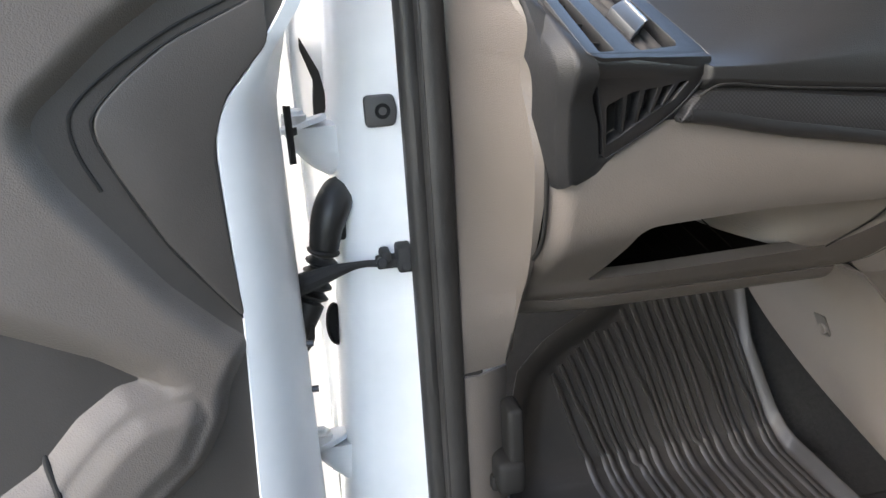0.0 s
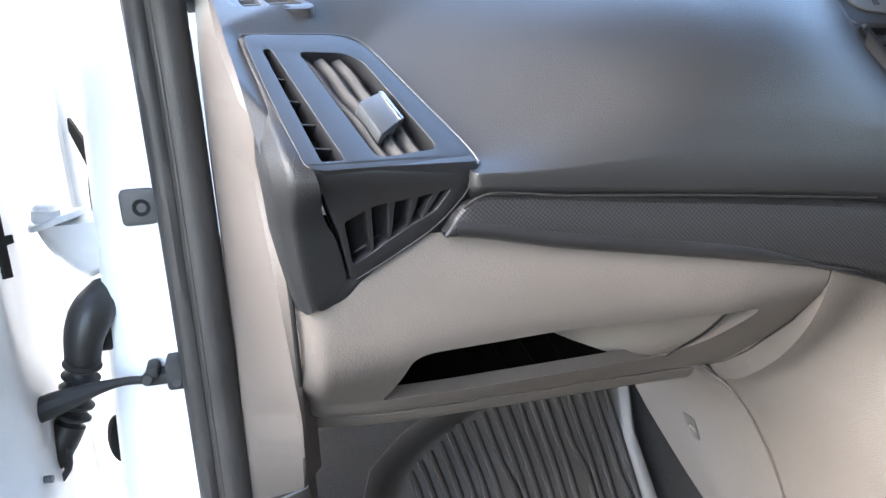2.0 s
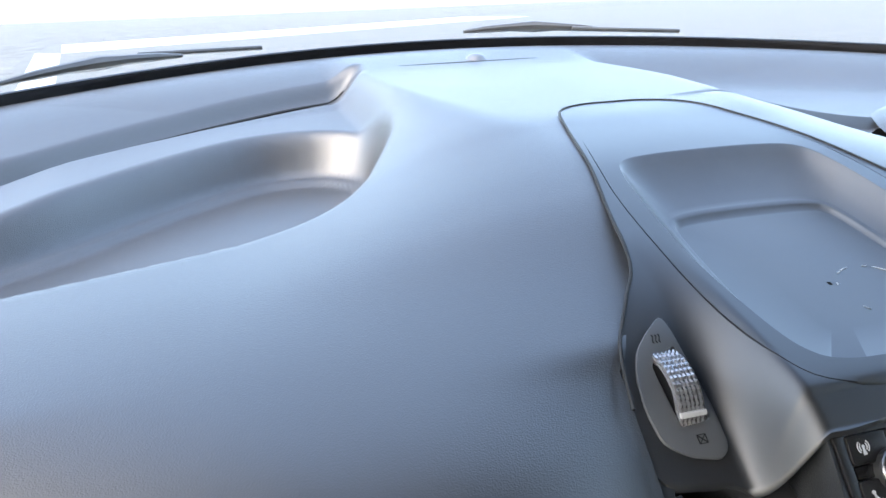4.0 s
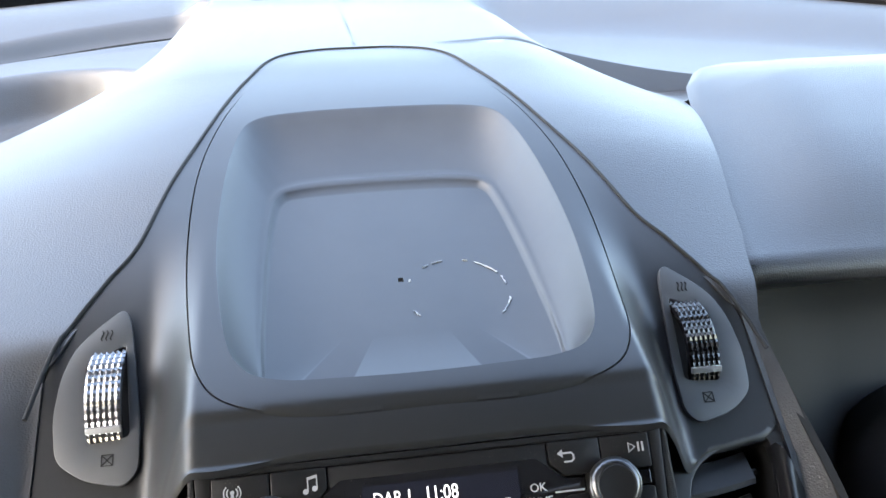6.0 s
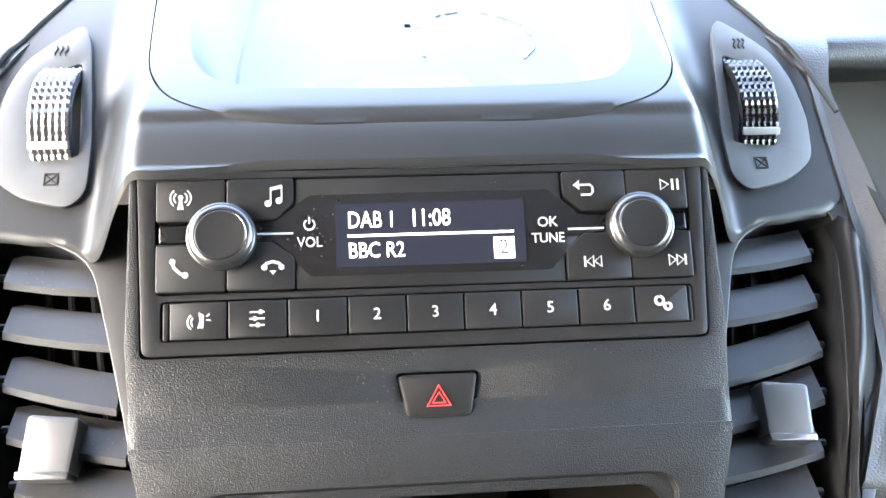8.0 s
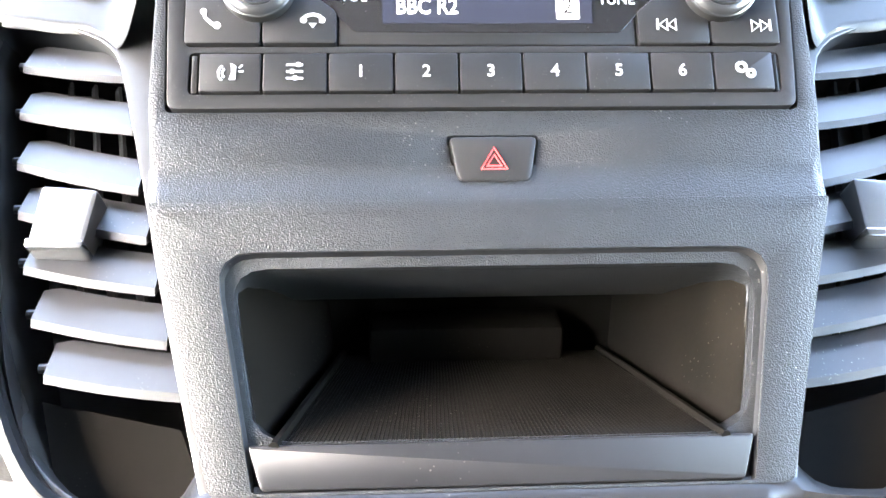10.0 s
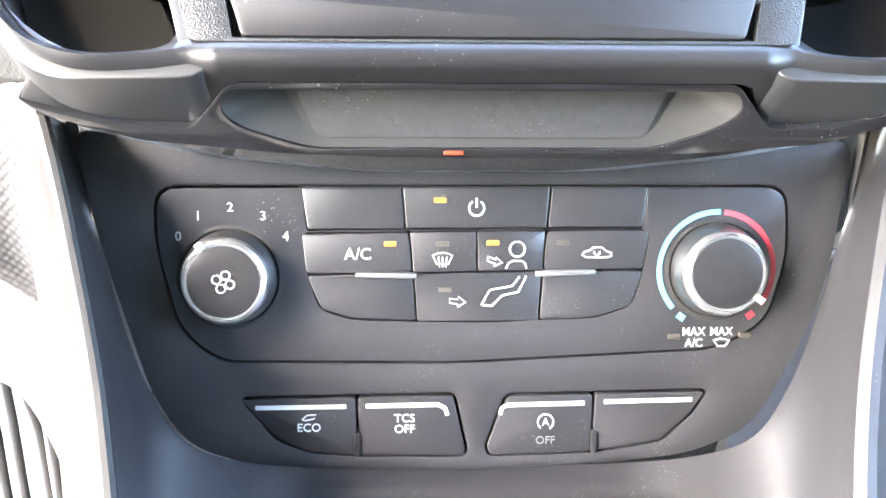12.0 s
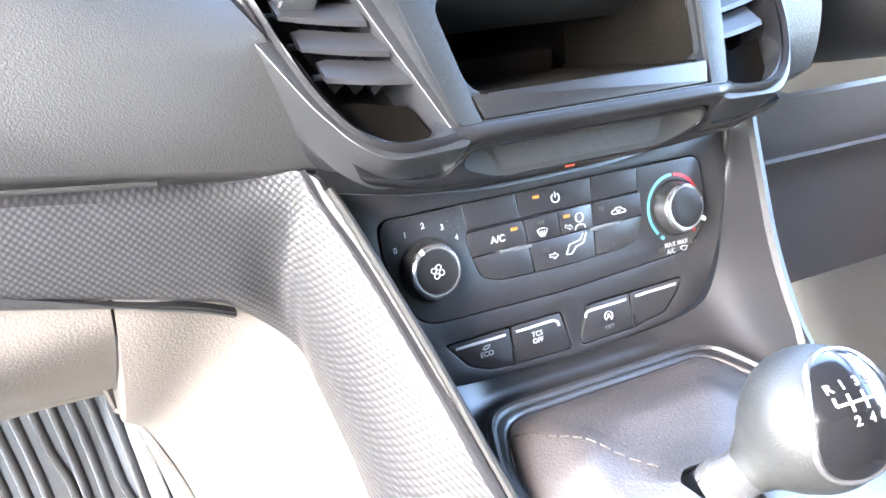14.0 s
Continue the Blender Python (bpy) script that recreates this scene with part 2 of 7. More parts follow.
def lone(name, bm, mat, label, category, group="", kind="", smooth=30.0):
    return tagged(part(name, bm, mat, None, "", smooth), label, category, group, kind)


def join(*bms):
    """One bmesh out of several."""
    out = bmesh.new()
    for b in bms:
        me = bpy.data.meshes.new("tmp")
        b.to_mesh(me)
        b.free()
        out.from_mesh(me)
        bpy.data.meshes.remove(me)
    return out


def rounded(points, r, n=4):
    """A closed 2D outline with its corners rounded; r one radius or one for each corner."""
    out = []
    k = len(points)
    for i in range(k):
        a, b, c = (Vector(points[j % k]) for j in (i - 1, i, i + 1))
        rr = r[i] if isinstance(r, (list, tuple)) else r
        e, g = (a - b), (c - b)
        cut = min(rr, e.length * 0.49, g.length * 0.49)
        if cut < 1e-5:
            out.append((b.x, b.y))
            continue
        p, q = b + e.normalized() * cut, b + g.normalized() * cut
        for s in range(n + 1):
            t = s / n
            w = p * (1 - t) ** 2 + b * 2 * t * (1 - t) + q * t * t
            out.append((w.x, w.y))
    return out


def box2(u0, d0, u1, d1):
    return [(u0, d0), (u1, d0), (u1, d1), (u0, d1)]


def mm(points):
    return [(a / 1000, b / 1000) for a, b in points]


def mirrored(points):
    return [(-a, b) for a, b in points]


def plate(face, outline, h0, h1, bevel=0.0, holes=(), seg=2):
    """A slab over an outline on a face, from height h0 to h1, with holes through it and bevelled front edges."""
    bm = bmesh.new()
    loops = []
    for pts in (outline, *holes):
        vs = [bm.verts.new(face.at(u, d, h1)) for u, d in pts]
        loops.append([bm.edges.new((vs[i], vs[(i + 1) % len(vs)])) for i in range(len(vs))])
    if holes:
        bmesh.ops.triangle_fill(bm, use_beauty=True, edges=[e for l in loops for e in l])
    else:
        bm.faces.new([e.verts[0] if e.verts[0] in loops[0][i - 1].verts else e.verts[1] for i, e in enumerate(loops[0])])
    front = [e for e in bm.edges if len(e.link_faces) == 1]
    n = face.n
    for f in bm.faces:
        f.normal_update()
        if f.normal.dot(n) < 0:
            f.normal_flip()
    ex = bmesh.ops.extrude_edge_only(bm, edges=front)
    new_verts = [g for g in ex["geom"] if isinstance(g, bmesh.types.BMVert)]
    bmesh.ops.translate(bm, verts=new_verts, vec=n * (h0 - h1))
    if bevel > 0:
        bmesh.ops.bevel(bm, geom=front, offset=bevel, segments=seg, affect="EDGES", profile=0.5, clamp_overlap=True)
    return bm


def sheet(grid, close_u=False, close_v=False):
    """A surface over rows of points."""
    bm = bmesh.new()
    rows = [[bm.verts.new(p) for p in row] for row in grid]
    nu, nv = len(rows), len(rows[0])
    for i in range(nu if close_u else nu - 1):
        for j in range(nv if close_v else nv - 1):
            a, b = rows[i], rows[(i + 1) % nu]
            quad = (a[j], a[(j + 1) % nv], b[(j + 1) % nv], b[j])
            if len({v.co.to_tuple(7) for v in quad}) > 2:
                try:
                    bm.faces.new(quad)
                except ValueError:
                    pass
    return bm


def cap(bm, points):
    vs = [bm.verts.new(p) for p in points]
    bm.faces.new(vs)
    return bm


def lathe(origin, axis, profile, n=40, squash=1.0):
    """A turned body: profile of (radius, height) along an axis."""
    axis = Vector(axis).normalized()
    side = axis.cross(Vector((0, 0, 1)))
    if side.length < 0.1:
        side = axis.cross(Vector((0, 1, 0)))
    side.normalize()
    up = axis.cross(side)
    o = Vector(origin)
    rows = []
    for r, h in profile:
        rows.append([o + axis * h + (side * math.cos(a) + up * math.sin(a) * squash) * r for a in (2 * math.pi * i / n for i in range(n))])
    bm = sheet(rows, close_v=True)
    bmesh.ops.remove_doubles(bm, verts=bm.verts, dist=1e-6)
    return bm


def tube(points, r, n=10, closed=False, flat=1.0, radii=None):
    """A round bar along points."""
    pts = [Vector(p) for p in points]
    rows = []
    k = len(pts)
    up = Vector((0.13, 0.21, 0.97))
    for i, p in enumerate(pts):
        a = pts[(i - 1) % k] if closed or i > 0 else pts[i]
        b = pts[(i + 1) % k] if closed or i < k - 1 else pts[i]
        t = (b - a).normalized()
        s = t.cross(up)
        if s.length < 0.05:
            s = t.cross(Vector((1, 0, 0)))
        s.normalize()
        w = s.cross(t)
        rr = radii[i] if radii else r
        rows.append([p + (s * math.cos(x) + w * math.sin(x) * flat) * rr for x in (2 * math.pi * j / n for j in range(n))])
    bm = sheet(rows, close_u=closed, close_v=True)
    if not closed:
        cap(bm, rows[0])
        cap(bm, rows[-1])
        bmesh.ops.remove_doubles(bm, verts=bm.verts, dist=1e-7)
    return bm


def smooth_path(points, n, closed=False):
    """Catmull-Rom through points."""
    pts = [Vector(p) for p in points]
    k = len(pts)
    spans = k if closed else k - 1
    out = []
    for s in range(n):
        x = s / n * spans if closed else s / (n - 1) * spans
        i = min(int(x), spans - 1)
        t = x - i
        pick = (lambda j: pts[j % k]) if closed else (lambda j: pts[max(0, min(k - 1, j))])
        a, b, c, d = pick(i - 1), pick(i), pick(i + 1), pick(i + 2)
        out.append(0.5 * ((2 * b) + (c - a) * t + (2 * a - 5 * b + 4 * c - d) * t * t + (3 * b - a - 3 * c + d) * t ** 3))
    return out


def stroke(face, points, w, h0, h1, closed=False):
    """A raised line of width w along 2D points on a face."""
    pts = [Vector(p) for p in points]
    k = len(pts)
    left, right = [], []
    for i, p in enumerate(pts):
        a = pts[(i - 1) % k] if closed or i > 0 else p
        b = pts[(i + 1) % k] if closed or i < k - 1 else p
        t = (b - a).normalized()
        s = Vector((-t.y, t.x)) * (w / 2)
        left.append(p + s)
        right.append(p - s)
    rows = []
    for pts2, h in ((left, h0), (left, h1), (right, h1), (right, h0)):
        rows.append([face.at(q.x, q.y, h) for q in pts2])
    return sheet(rows, close_v=closed)


def arc(cu, cd, r, a0, a1, n=20):
    """Points of an arc; angles in degrees, clockwise from the top."""
    return [(cu + r * math.sin(radians(a0 + (a1 - a0) * i / n)), cd - r * math.cos(radians(a0 + (a1 - a0) * i / n))) for i in range(n + 1)]


def letters(face, text, u, d, size, h, align="CENTER", bold=0.0, turn=0.0, wide=1.0):
    """Raised letters of the built-in font on a face, their middle at u, d."""
    cu = bpy.data.curves.new("letters", "FONT")
    cu.body, cu.size, cu.align_x, cu.align_y = text, size, align, "CENTER"
    cu.extrude, cu.offset, cu.resolution_u = 0.00012, bold * 0.35, 3
    tmp = bpy.data.objects.new("letters", cu)
    me = bpy.data.meshes.new_from_object(tmp)
    bm = bmesh.new()
    bm.from_mesh(me)
    bpy.data.objects.remove(tmp)
    bpy.data.curves.remove(cu)
    bpy.data.meshes.remove(me)
    ca, sa = math.cos(radians(turn)), math.sin(radians(turn))
    for v in bm.verts:
        x, y = v.co.x * wide, v.co.y
        v.co = face.at(u + x * ca - y * sa, d - (x * sa + y * ca), h + v.co.z)
    return bm


def smoothstep(a, b, x):
    t = max(0.0, min(1.0, (x - a) / (b - a)))
    return t * t * (3 - 2 * t)


def interp(x, table):
    """Value at x in a table of (x, value), straight between rows."""
    if x <= table[0][0]:
        return table[0][1]
    for (x0, v0), (x1, v1) in zip(table, table[1:]):
        if x <= x1:
            return v0 + (v1 - v0) * (x - x0) / (x1 - x0)
    return table[-1][1]


def block(p0, p1, bevel=0.0, seg=2):
    """A box between two corners with rounded edges."""
    bm = bmesh.new()
    bmesh.ops.create_cube(bm, size=1.0)
    a, b = Vector(p0), Vector(p1)
    for v in bm.verts:
        v.co = Vector(((a.x + b.x) / 2 + v.co.x * abs(b.x - a.x), (a.y + b.y) / 2 + v.co.y * abs(b.y - a.y), (a.z + b.z) / 2 + v.co.z * abs(b.z - a.z)))
    if bevel:
        bmesh.ops.bevel(bm, geom=bm.edges[:], offset=bevel, segments=seg, affect="EDGES", profile=0.5)
    return bm


def thicken(bm, t):
    """Gives a sheet thickness on its back."""
    bmesh.ops.recalc_face_normals(bm, faces=bm.faces)
    bmesh.ops.solidify(bm, geom=bm.faces[:], thickness=t)
    return bm

# ---------- setting: ground, road paint, van shell ----------
GROUND_Z = -0.40
lone("ground", block((-300, -300, GROUND_Z - 0.2), (300, 300, GROUND_Z)), M_ASPHALT, "pale worn asphalt of a car park", "ground", kind="structure")
lot = Face((0, 0, GROUND_Z), (0, -1, 0))


def ground_patch(points, top):
    return plate(lot, [(x, -y) for x, y in points], -0.002, top)


lone("road_marking", ground_patch([(-5.1, 40.4), (30, 72.5), (28, 84), (-6.4, 52.6)], 0.006), M_LINE, "broad white painted line on the asphalt", "road marking", kind="structure")
lone("road_marking", ground_patch([(-3.6, 18.1), (-2.95, 19.3), (-5.1, 40.2), (-6.35, 42.0)], 0.006), M_LINE, "white painted bay divider on the asphalt", "road marking", kind="structure")
lone("gravel_ground", ground_patch([(-80, 17), (-3.8, 17), (-6.7, 42), (-6.8, 53), (28, 86), (90, 140), (90, 250), (-80, 250)], 0.004), M_GRAVEL, "grey loose gravel beyond the parking bay", "gravel", kind="structure")

FLOOR_Z = 0.10
lone("floor", block((-0.80, -1.60, FLOOR_Z - 0.03), (0.80, -0.02, FLOOR_Z)), M_CARPET, "charcoal carpet of the van cab floor", "floor", kind="structure")
lone("floor_toe_board", thicken(sheet([[(x, y, z) for y, z in ((-0.03, 0.085), (0.08, 0.10), (0.16, 0.19), (0.29, 0.42), (0.38, 0.60))] for x in (-0.80, -0.4, 0.0, 0.4, 0.80)]), 0.02), M_CARPET, "charcoal carpet rising under the dashboard", "floor", kind="structure")
lone("ceiling", block((-0.76, -1.60, 1.52), (0.76, -0.09, 1.56)), M_LINER, "dark grey cab headliner", "ceiling", kind="structure")
lone("wall_back", block((-0.86, -1.66, -0.1), (0.86, -1.60, 1.60)), M_BULK, "plain grey bulkhead behind the seats", "wall", kind="structure")
lone("wall_left", block((-0.86, -1.598, -0.1), (-0.80, -1.16, 1.60)), M_BULK, "plain dark grey door pillar", "wall", kind="structure")


def wall_right():
    side = Face((0.84, 0, 0), (0, 0, -1))
    side.u = Vector((0, 1, 0))
    side.n = Vector((-1, 0, 0))
    return plate(side, [(-1.598, -1.56), (-0.50, -1.56), (0.30, -1.02), (0.60, -0.98), (0.60, 0.1), (-1.598, 0.1)], -0.03, 0.0, holes=[rounded([(-1.02, -1.48), (-0.54, -1.48), (0.0, -1.10), (-0.06, -0.95), (-0.07, -0.82), (-1.02, -0.82)], 0.04)])


lone("wall_right", wall_right(), M_TAN, "taupe driver's side wall with an open window", "wall", kind="structure")
lone("roof_rail", block((-0.84, -1.60, 1.43), (-0.70, -0.60, 1.519), 0.01), M_LINER, "grey trimmed roof rail over the door opening", "roof rail", kind="structure")
lone("roof_rail", thicken(sheet([[(-0.86, -0.61, 1.50), (-0.70, -0.61, 1.530)], [(-0.86, -0.40, 1.42), (-0.69, -0.40, 1.535)], [(-0.86, -0.15, 1.26), (-0.69, -0.10, 1.530)]]), 0.01), M_LINER, "grey corner trim over the windscreen pillar", "roof rail", kind="structure")
lone("firewall", block((-0.80, 0.62, 0.3), (0.82, 0.66, 1.0)), M_BODYDARK, "dark bulkhead under the windscreen", "wall", kind="structure")


# ---------- dashboard shape ----------
SIDE = [(-0.298, 0.800), (-0.300, 0.815), (-0.298, 0.832), (-0.290, 0.857), (-0.270, 0.886), (-0.235, 0.914), (-0.190, 0.936), (-0.12, 0.957), (-0.05, 0.970), (0.02, 0.977), (0.10, 0.982), (0.25, 0.993), (0.45, 1.008), (0.62, 1.024), (0.80, 1.05)]
CROWN = [(-0.236, 0.926), (-0.222, 0.938), (-0.203, 0.948), (-0.085, 0.985), (-0.02, 1.006), (0.045, 1.024), (0.12, 1.037), (0.197, 1.046), (0.40, 1.056), (0.63, 1.063), (0.80, 1.082)]



def finer(table, n):
    return [(p.x, p.y) for p in smooth_path([(a, b, 0) for a, b in table], n)]


SIDE, CROWN = finer(SIDE, 140), finer(CROWN, 90)


def base_y(x):
    return 0.80 - 0.62 * x * x


def base_z(x):
    return 1.088 - 0.07 * x * x


def wing_z(y):
    return 0.958 + (y + 0.132) * 0.8953


TRAY = [(-0.652, -0.010), (-0.585, 0.008), (-0.507, 0.030), (-0.415, 0.062), (-0.355, 0.086), (-0.299, 0.114), (-0.262, 0.160), (-0.228, 0.245), (-0.192, 0.330), (-0.196, 0.405), (-0.248, 0.452), (-0.33, 0.450), (-0.40, 0.405), (-0.47, 0.340), (-0.55, 0.250), (-0.625, 0.190), (-0.668, 0.145)]
TRAY = [(p.x, p.y) for p in smooth_path([(x, y, 0) for x, y in rounded(TRAY, 0.06)], 120, True)]


def inside_by(p, loop):
    """Distance to a closed loop, positive inside."""
    best, odd = 9.0, False
    px, py = p
    for (ax, ay), (bx, by) in zip(loop, loop[1:] + loop[:1]):
        dx, dy = bx - ax, by - ay
        k = max(0.0, min(1.0, ((px - ax) * dx + (py - ay) * dy) / (dx * dx + dy * dy + 1e-12)))
        best = min(best, math.hypot(px - ax - k * dx, py - ay - k * dy))
        if (ay > py) != (by > py) and px < ax + (py - ay) / (by - ay) * dx:
            odd = not odd
    return best if odd else -best


BASIN = [(-0.655, -0.012), (-0.672, 0.06), (-0.679, 0.14), (-0.681, 0.23), (-0.670, 0.32), (-0.635, 0.385), (-0.56, 0.425), (-0.40, 0.53), (-0.40, 0.30), (-0.40, 0.075), (-0.507, 0.033), (-0.585, 0.010)]


def basin_depth(x, y):
    """A shallow sunken field round the passenger tray's end, which runs into the rear channel."""
    if not (-0.70 < x < -0.40 and -0.03 < y < 0.55):
        return 0.0
    return 0.0085 * smoothstep(-0.002, 0.016, inside_by((x, y), BASIN)) * smoothstep(-0.52, -0.62, x)


def tray_depth(x, y):
    """How deep the passenger tray lies under the deck at a place."""
    if not (-0.69 < x < -0.16 and -0.07 < y < 0.50):
        return 0.0
    s = inside_by((x, y), TRAY)
    s *= 1 - 0.12 * smoothstep(-0.34, -0.24, x) if s > 0 else 1
    return interp(s, [(-0.004, 0.0), (0.0, 0.0015), (0.004, 0.006), (0.020, 0.044), (0.024, 0.047), (0.031, 0.048), (0.036, 0.054), (0.05, 0.055)])


V = Skew((-0.724, -0.221, 0.917), (0.9335, 0.3473, -0.0895), (0.2316, -0.7743, -0.5890), (0.2738, -0.5291, 0.8032))
V_OUT = mm([(1, -2), (82, -3), (100, 8), (121, 76), (134, 122), (138, 139), (128, 146), (88, 147), (50, 147), (11, 147), (0, 142), (-1, 77)])


def beside_vent(p):
    """The pad slopes down to the side vent's rim and passes under its housing."""
    q = p - V.o
    u, d, h = q.dot(V.u), q.dot(V.d), q.dot(V.n)
    s = -inside_by((u, d), V_OUT)
    keep = 1 - smoothstep(0.0, 0.22, s)
    depth = interp(s, [(-0.014, 0.045), (-0.003, 0.008), (0.0, 0.004)])
    return p - V.n * (max(0.0, h + depth - 0.31 * max(0.0, s)) * keep)


def dash_z(x, y, z):
    """The side profile's height with the crown, the trays and the rear channel worked in."""
    if y > -0.16:
        f = smoothstep(-0.05, 0.45, y)
        m = 1 - smoothstep(0.085 + 0.080 * f, 0.42 - 0.205 * f, abs(x))
        crown = interp(y, CROWN)
        z = z + (crown - z) * m * smoothstep(-0.16, 0.0, y)
        by = base_y(x)
        lift = smoothstep(by - 0.22, by, y)
        z = z + (base_z(x) - 0.012 - z) * lift
        if x < -0.16 or x > 0.2:
            ch = 0.66 - 0.80 * x * x
            if x < 0:
                z -= 0.019 * smoothstep(ch - 0.045, ch + 0.002, y) * (1 - smoothstep(ch + 0.008, ch + 0.024, y)) * smoothstep(0.15, 0.19, -x) * smoothstep(0.66, 0.58, -x)
        if x < 0:
            z -= basin_depth(x, y)
            t = tray_depth(x, y)
            z -= max(0.010, z - 0.940 - 0.05 * (y - 0.25)) * t / 0.055
    return z


def seam_x(y, z):
    """The side seam of the centre stack, as the pad's inner edge."""
    if y > -0.16:
        return interp(y, [(-0.16, 0.184), (-0.135, 0.172), (-0.098, 0.142), (-0.036, 0.129), (0.025, 0.110), (0.10, 0.090), (0.13, 0.072), (0.17, 0.036), (0.205, 0.0)])
    return interp(z, [(0.74, 0.142), (0.777, 0.153), (0.81, 0.163), (0.86, 0.184), (0.91, 0.189), (0.96, 0.186)])



def beside_wing(p):
    """The pad dips to lie flush with the vent wings along the centre stack's seam."""
    s = abs(p.x) - seam_x(p.y, p.z)
    h = (p - W.o).dot(W.n) - 0.002
    if h <= 0 or s > 0.14:
        return p
    return p - W.n * (h * (1 - max(0.0, s) / 0.14) ** 2.5 * smoothstep(-0.06, -0.16, p.y))


G = Face((0, -0.12, 0.9575), (0, -0.93, -0.37))
G_MID = mm([(-738, 0), (-724, -3), (-711, 1), (-667, 61), (-722, 61)])


def under_grille(p):
    """The pad is cut low under the defroster grille."""
    k = inside_by((p.x, (p - G.o).dot(G.d)), G_MID)
    return p - G.n * (0.026 * smoothstep(-0.001, 0.004, k))


def pad_rows(x_out, sign, nx, dense):
    """Rows from the nose to the windscreen; each runs from the outer end to the centre seam."""
    pts = []
    for (y0, z0), (y1, z1) in zip(SIDE, SIDE[1:]):
        n = max(1, int(math.hypot(y1 - y0, z1 - z0) / dense))
        for i in range(n):
            pts.append((y0 + (y1 - y0) * i / n, z0 + (z1 - z0) * i / n))
    rows = []
    for y, z in pts:
        low = 0.052 * smoothstep(0.93, 0.80, z) if y < -0.2 else 0.0
        inner = sign * (seam_x(y, z - low) - 0.003) if y < 0.204 else 0.0
        row = []
        for i in range(nx + 1):
            xo = x_out(y, z)
            x = xo + (inner - xo) * i / nx
            yy, zz = y, z
            if y > 0.55:
                by = base_y(x)
                yy = 0.55 + (y - 0.55) / 0.25 * (by - 0.55) if by > 0.56 else min(y, by)
            yy = min(yy, base_y(x))
            if y < -0.2:
                drop = interp(-abs(x), [(-0.56, 0.0), (-0.29, -0.030), (-0.14, -0.052)])
                zz = z + drop * smoothstep(0.93, 0.80, z)
                yy += 0.03 * smoothstep(-0.563, -0.580, x) * smoothstep(0.830, 0.812, z)
            q = Vector((x, yy, dash_z(x, yy, zz)))
            q = beside_wing(q) if abs(x) < 0.40 and y < -0.06 else q
            q = beside_vent(q) if x < -0.28 and y < -0.02 else q
            row.append(under_grille(q) if x < -0.65 and -0.22 < y < -0.09 else q)
        w = smoothstep(-0.10, -0.17, y)
        a = row[-1]
        row.append(a + Vector((0, 0.004 * w, -0.006 * w)))
        row.append(a + Vector((-sign * 0.002, 0.014 * w, -0.014 * w)))
        rows.append(row)
    under = [(x, y + 0.012, z - 0.010) for x, y, z in rows[0]]
    under2 = [(x, y + 0.055, z - 0.012) for x, y, z in rows[0]]
    return [under2, under] + rows


dashboard = thing("dashboard", (-0.4, 0.1, 0.5), "black grained van dashboard with taupe lower half", "dashboard")
part("passenger_pad", sheet(pad_rows(lambda y, z: interp(z, [(0.80, -0.712), (0.905, -0.731), (0.97, -0.750)]) if y < -0.1 else -0.752, -1, 160, 0.0045)), M_PAD, dashboard, "soft black grained top pad with a sunken tray", 60)
part("driver_pad", sheet(pad_rows(lambda y, z: interp(y, [(-0.30, 0.202), (-0.22, 0.197), (-0.17, 0.192), (-0.12, 0.204), (-0.10, 0.211), (-0.073, 0.217), (0.02, 0.243), (0.161, 0.287), (0.20, 0.31), (0.235, 0.36), (0.25, 0.80)]), 1, 50, 0.010)), M_PAD, dashboard, "soft black grained top pad", 60)


def pad_slot():
    top = Face((0, 0.0, 0.9765), (0, -0.985, -0.17))
    return plate(top, rounded([(-0.630, 0.030), (-0.592, 0.019), (-0.591, 0.024), (-0.629, 0.035)], 0.002), -0.003, 0.0012, 0.0004)


part("slot", pad_slot(), M_DARK, dashboard)
slit = []
for k in range(40):
    x = -0.62 + 0.43 * k / 39
    y = 0.66 - 0.80 * x * x + 0.004
    slit.append((x, y, dash_z(x, y, interp(y, SIDE)) + 0.0012))
part("slit", tube(slit, 0.0022, 6, radii=[0.0006 + 0.0018 * min(1, k / 6, (39 - k) / 6) for k in range(40)]), M_DARK, dashboard, "dark slit in the rear channel")


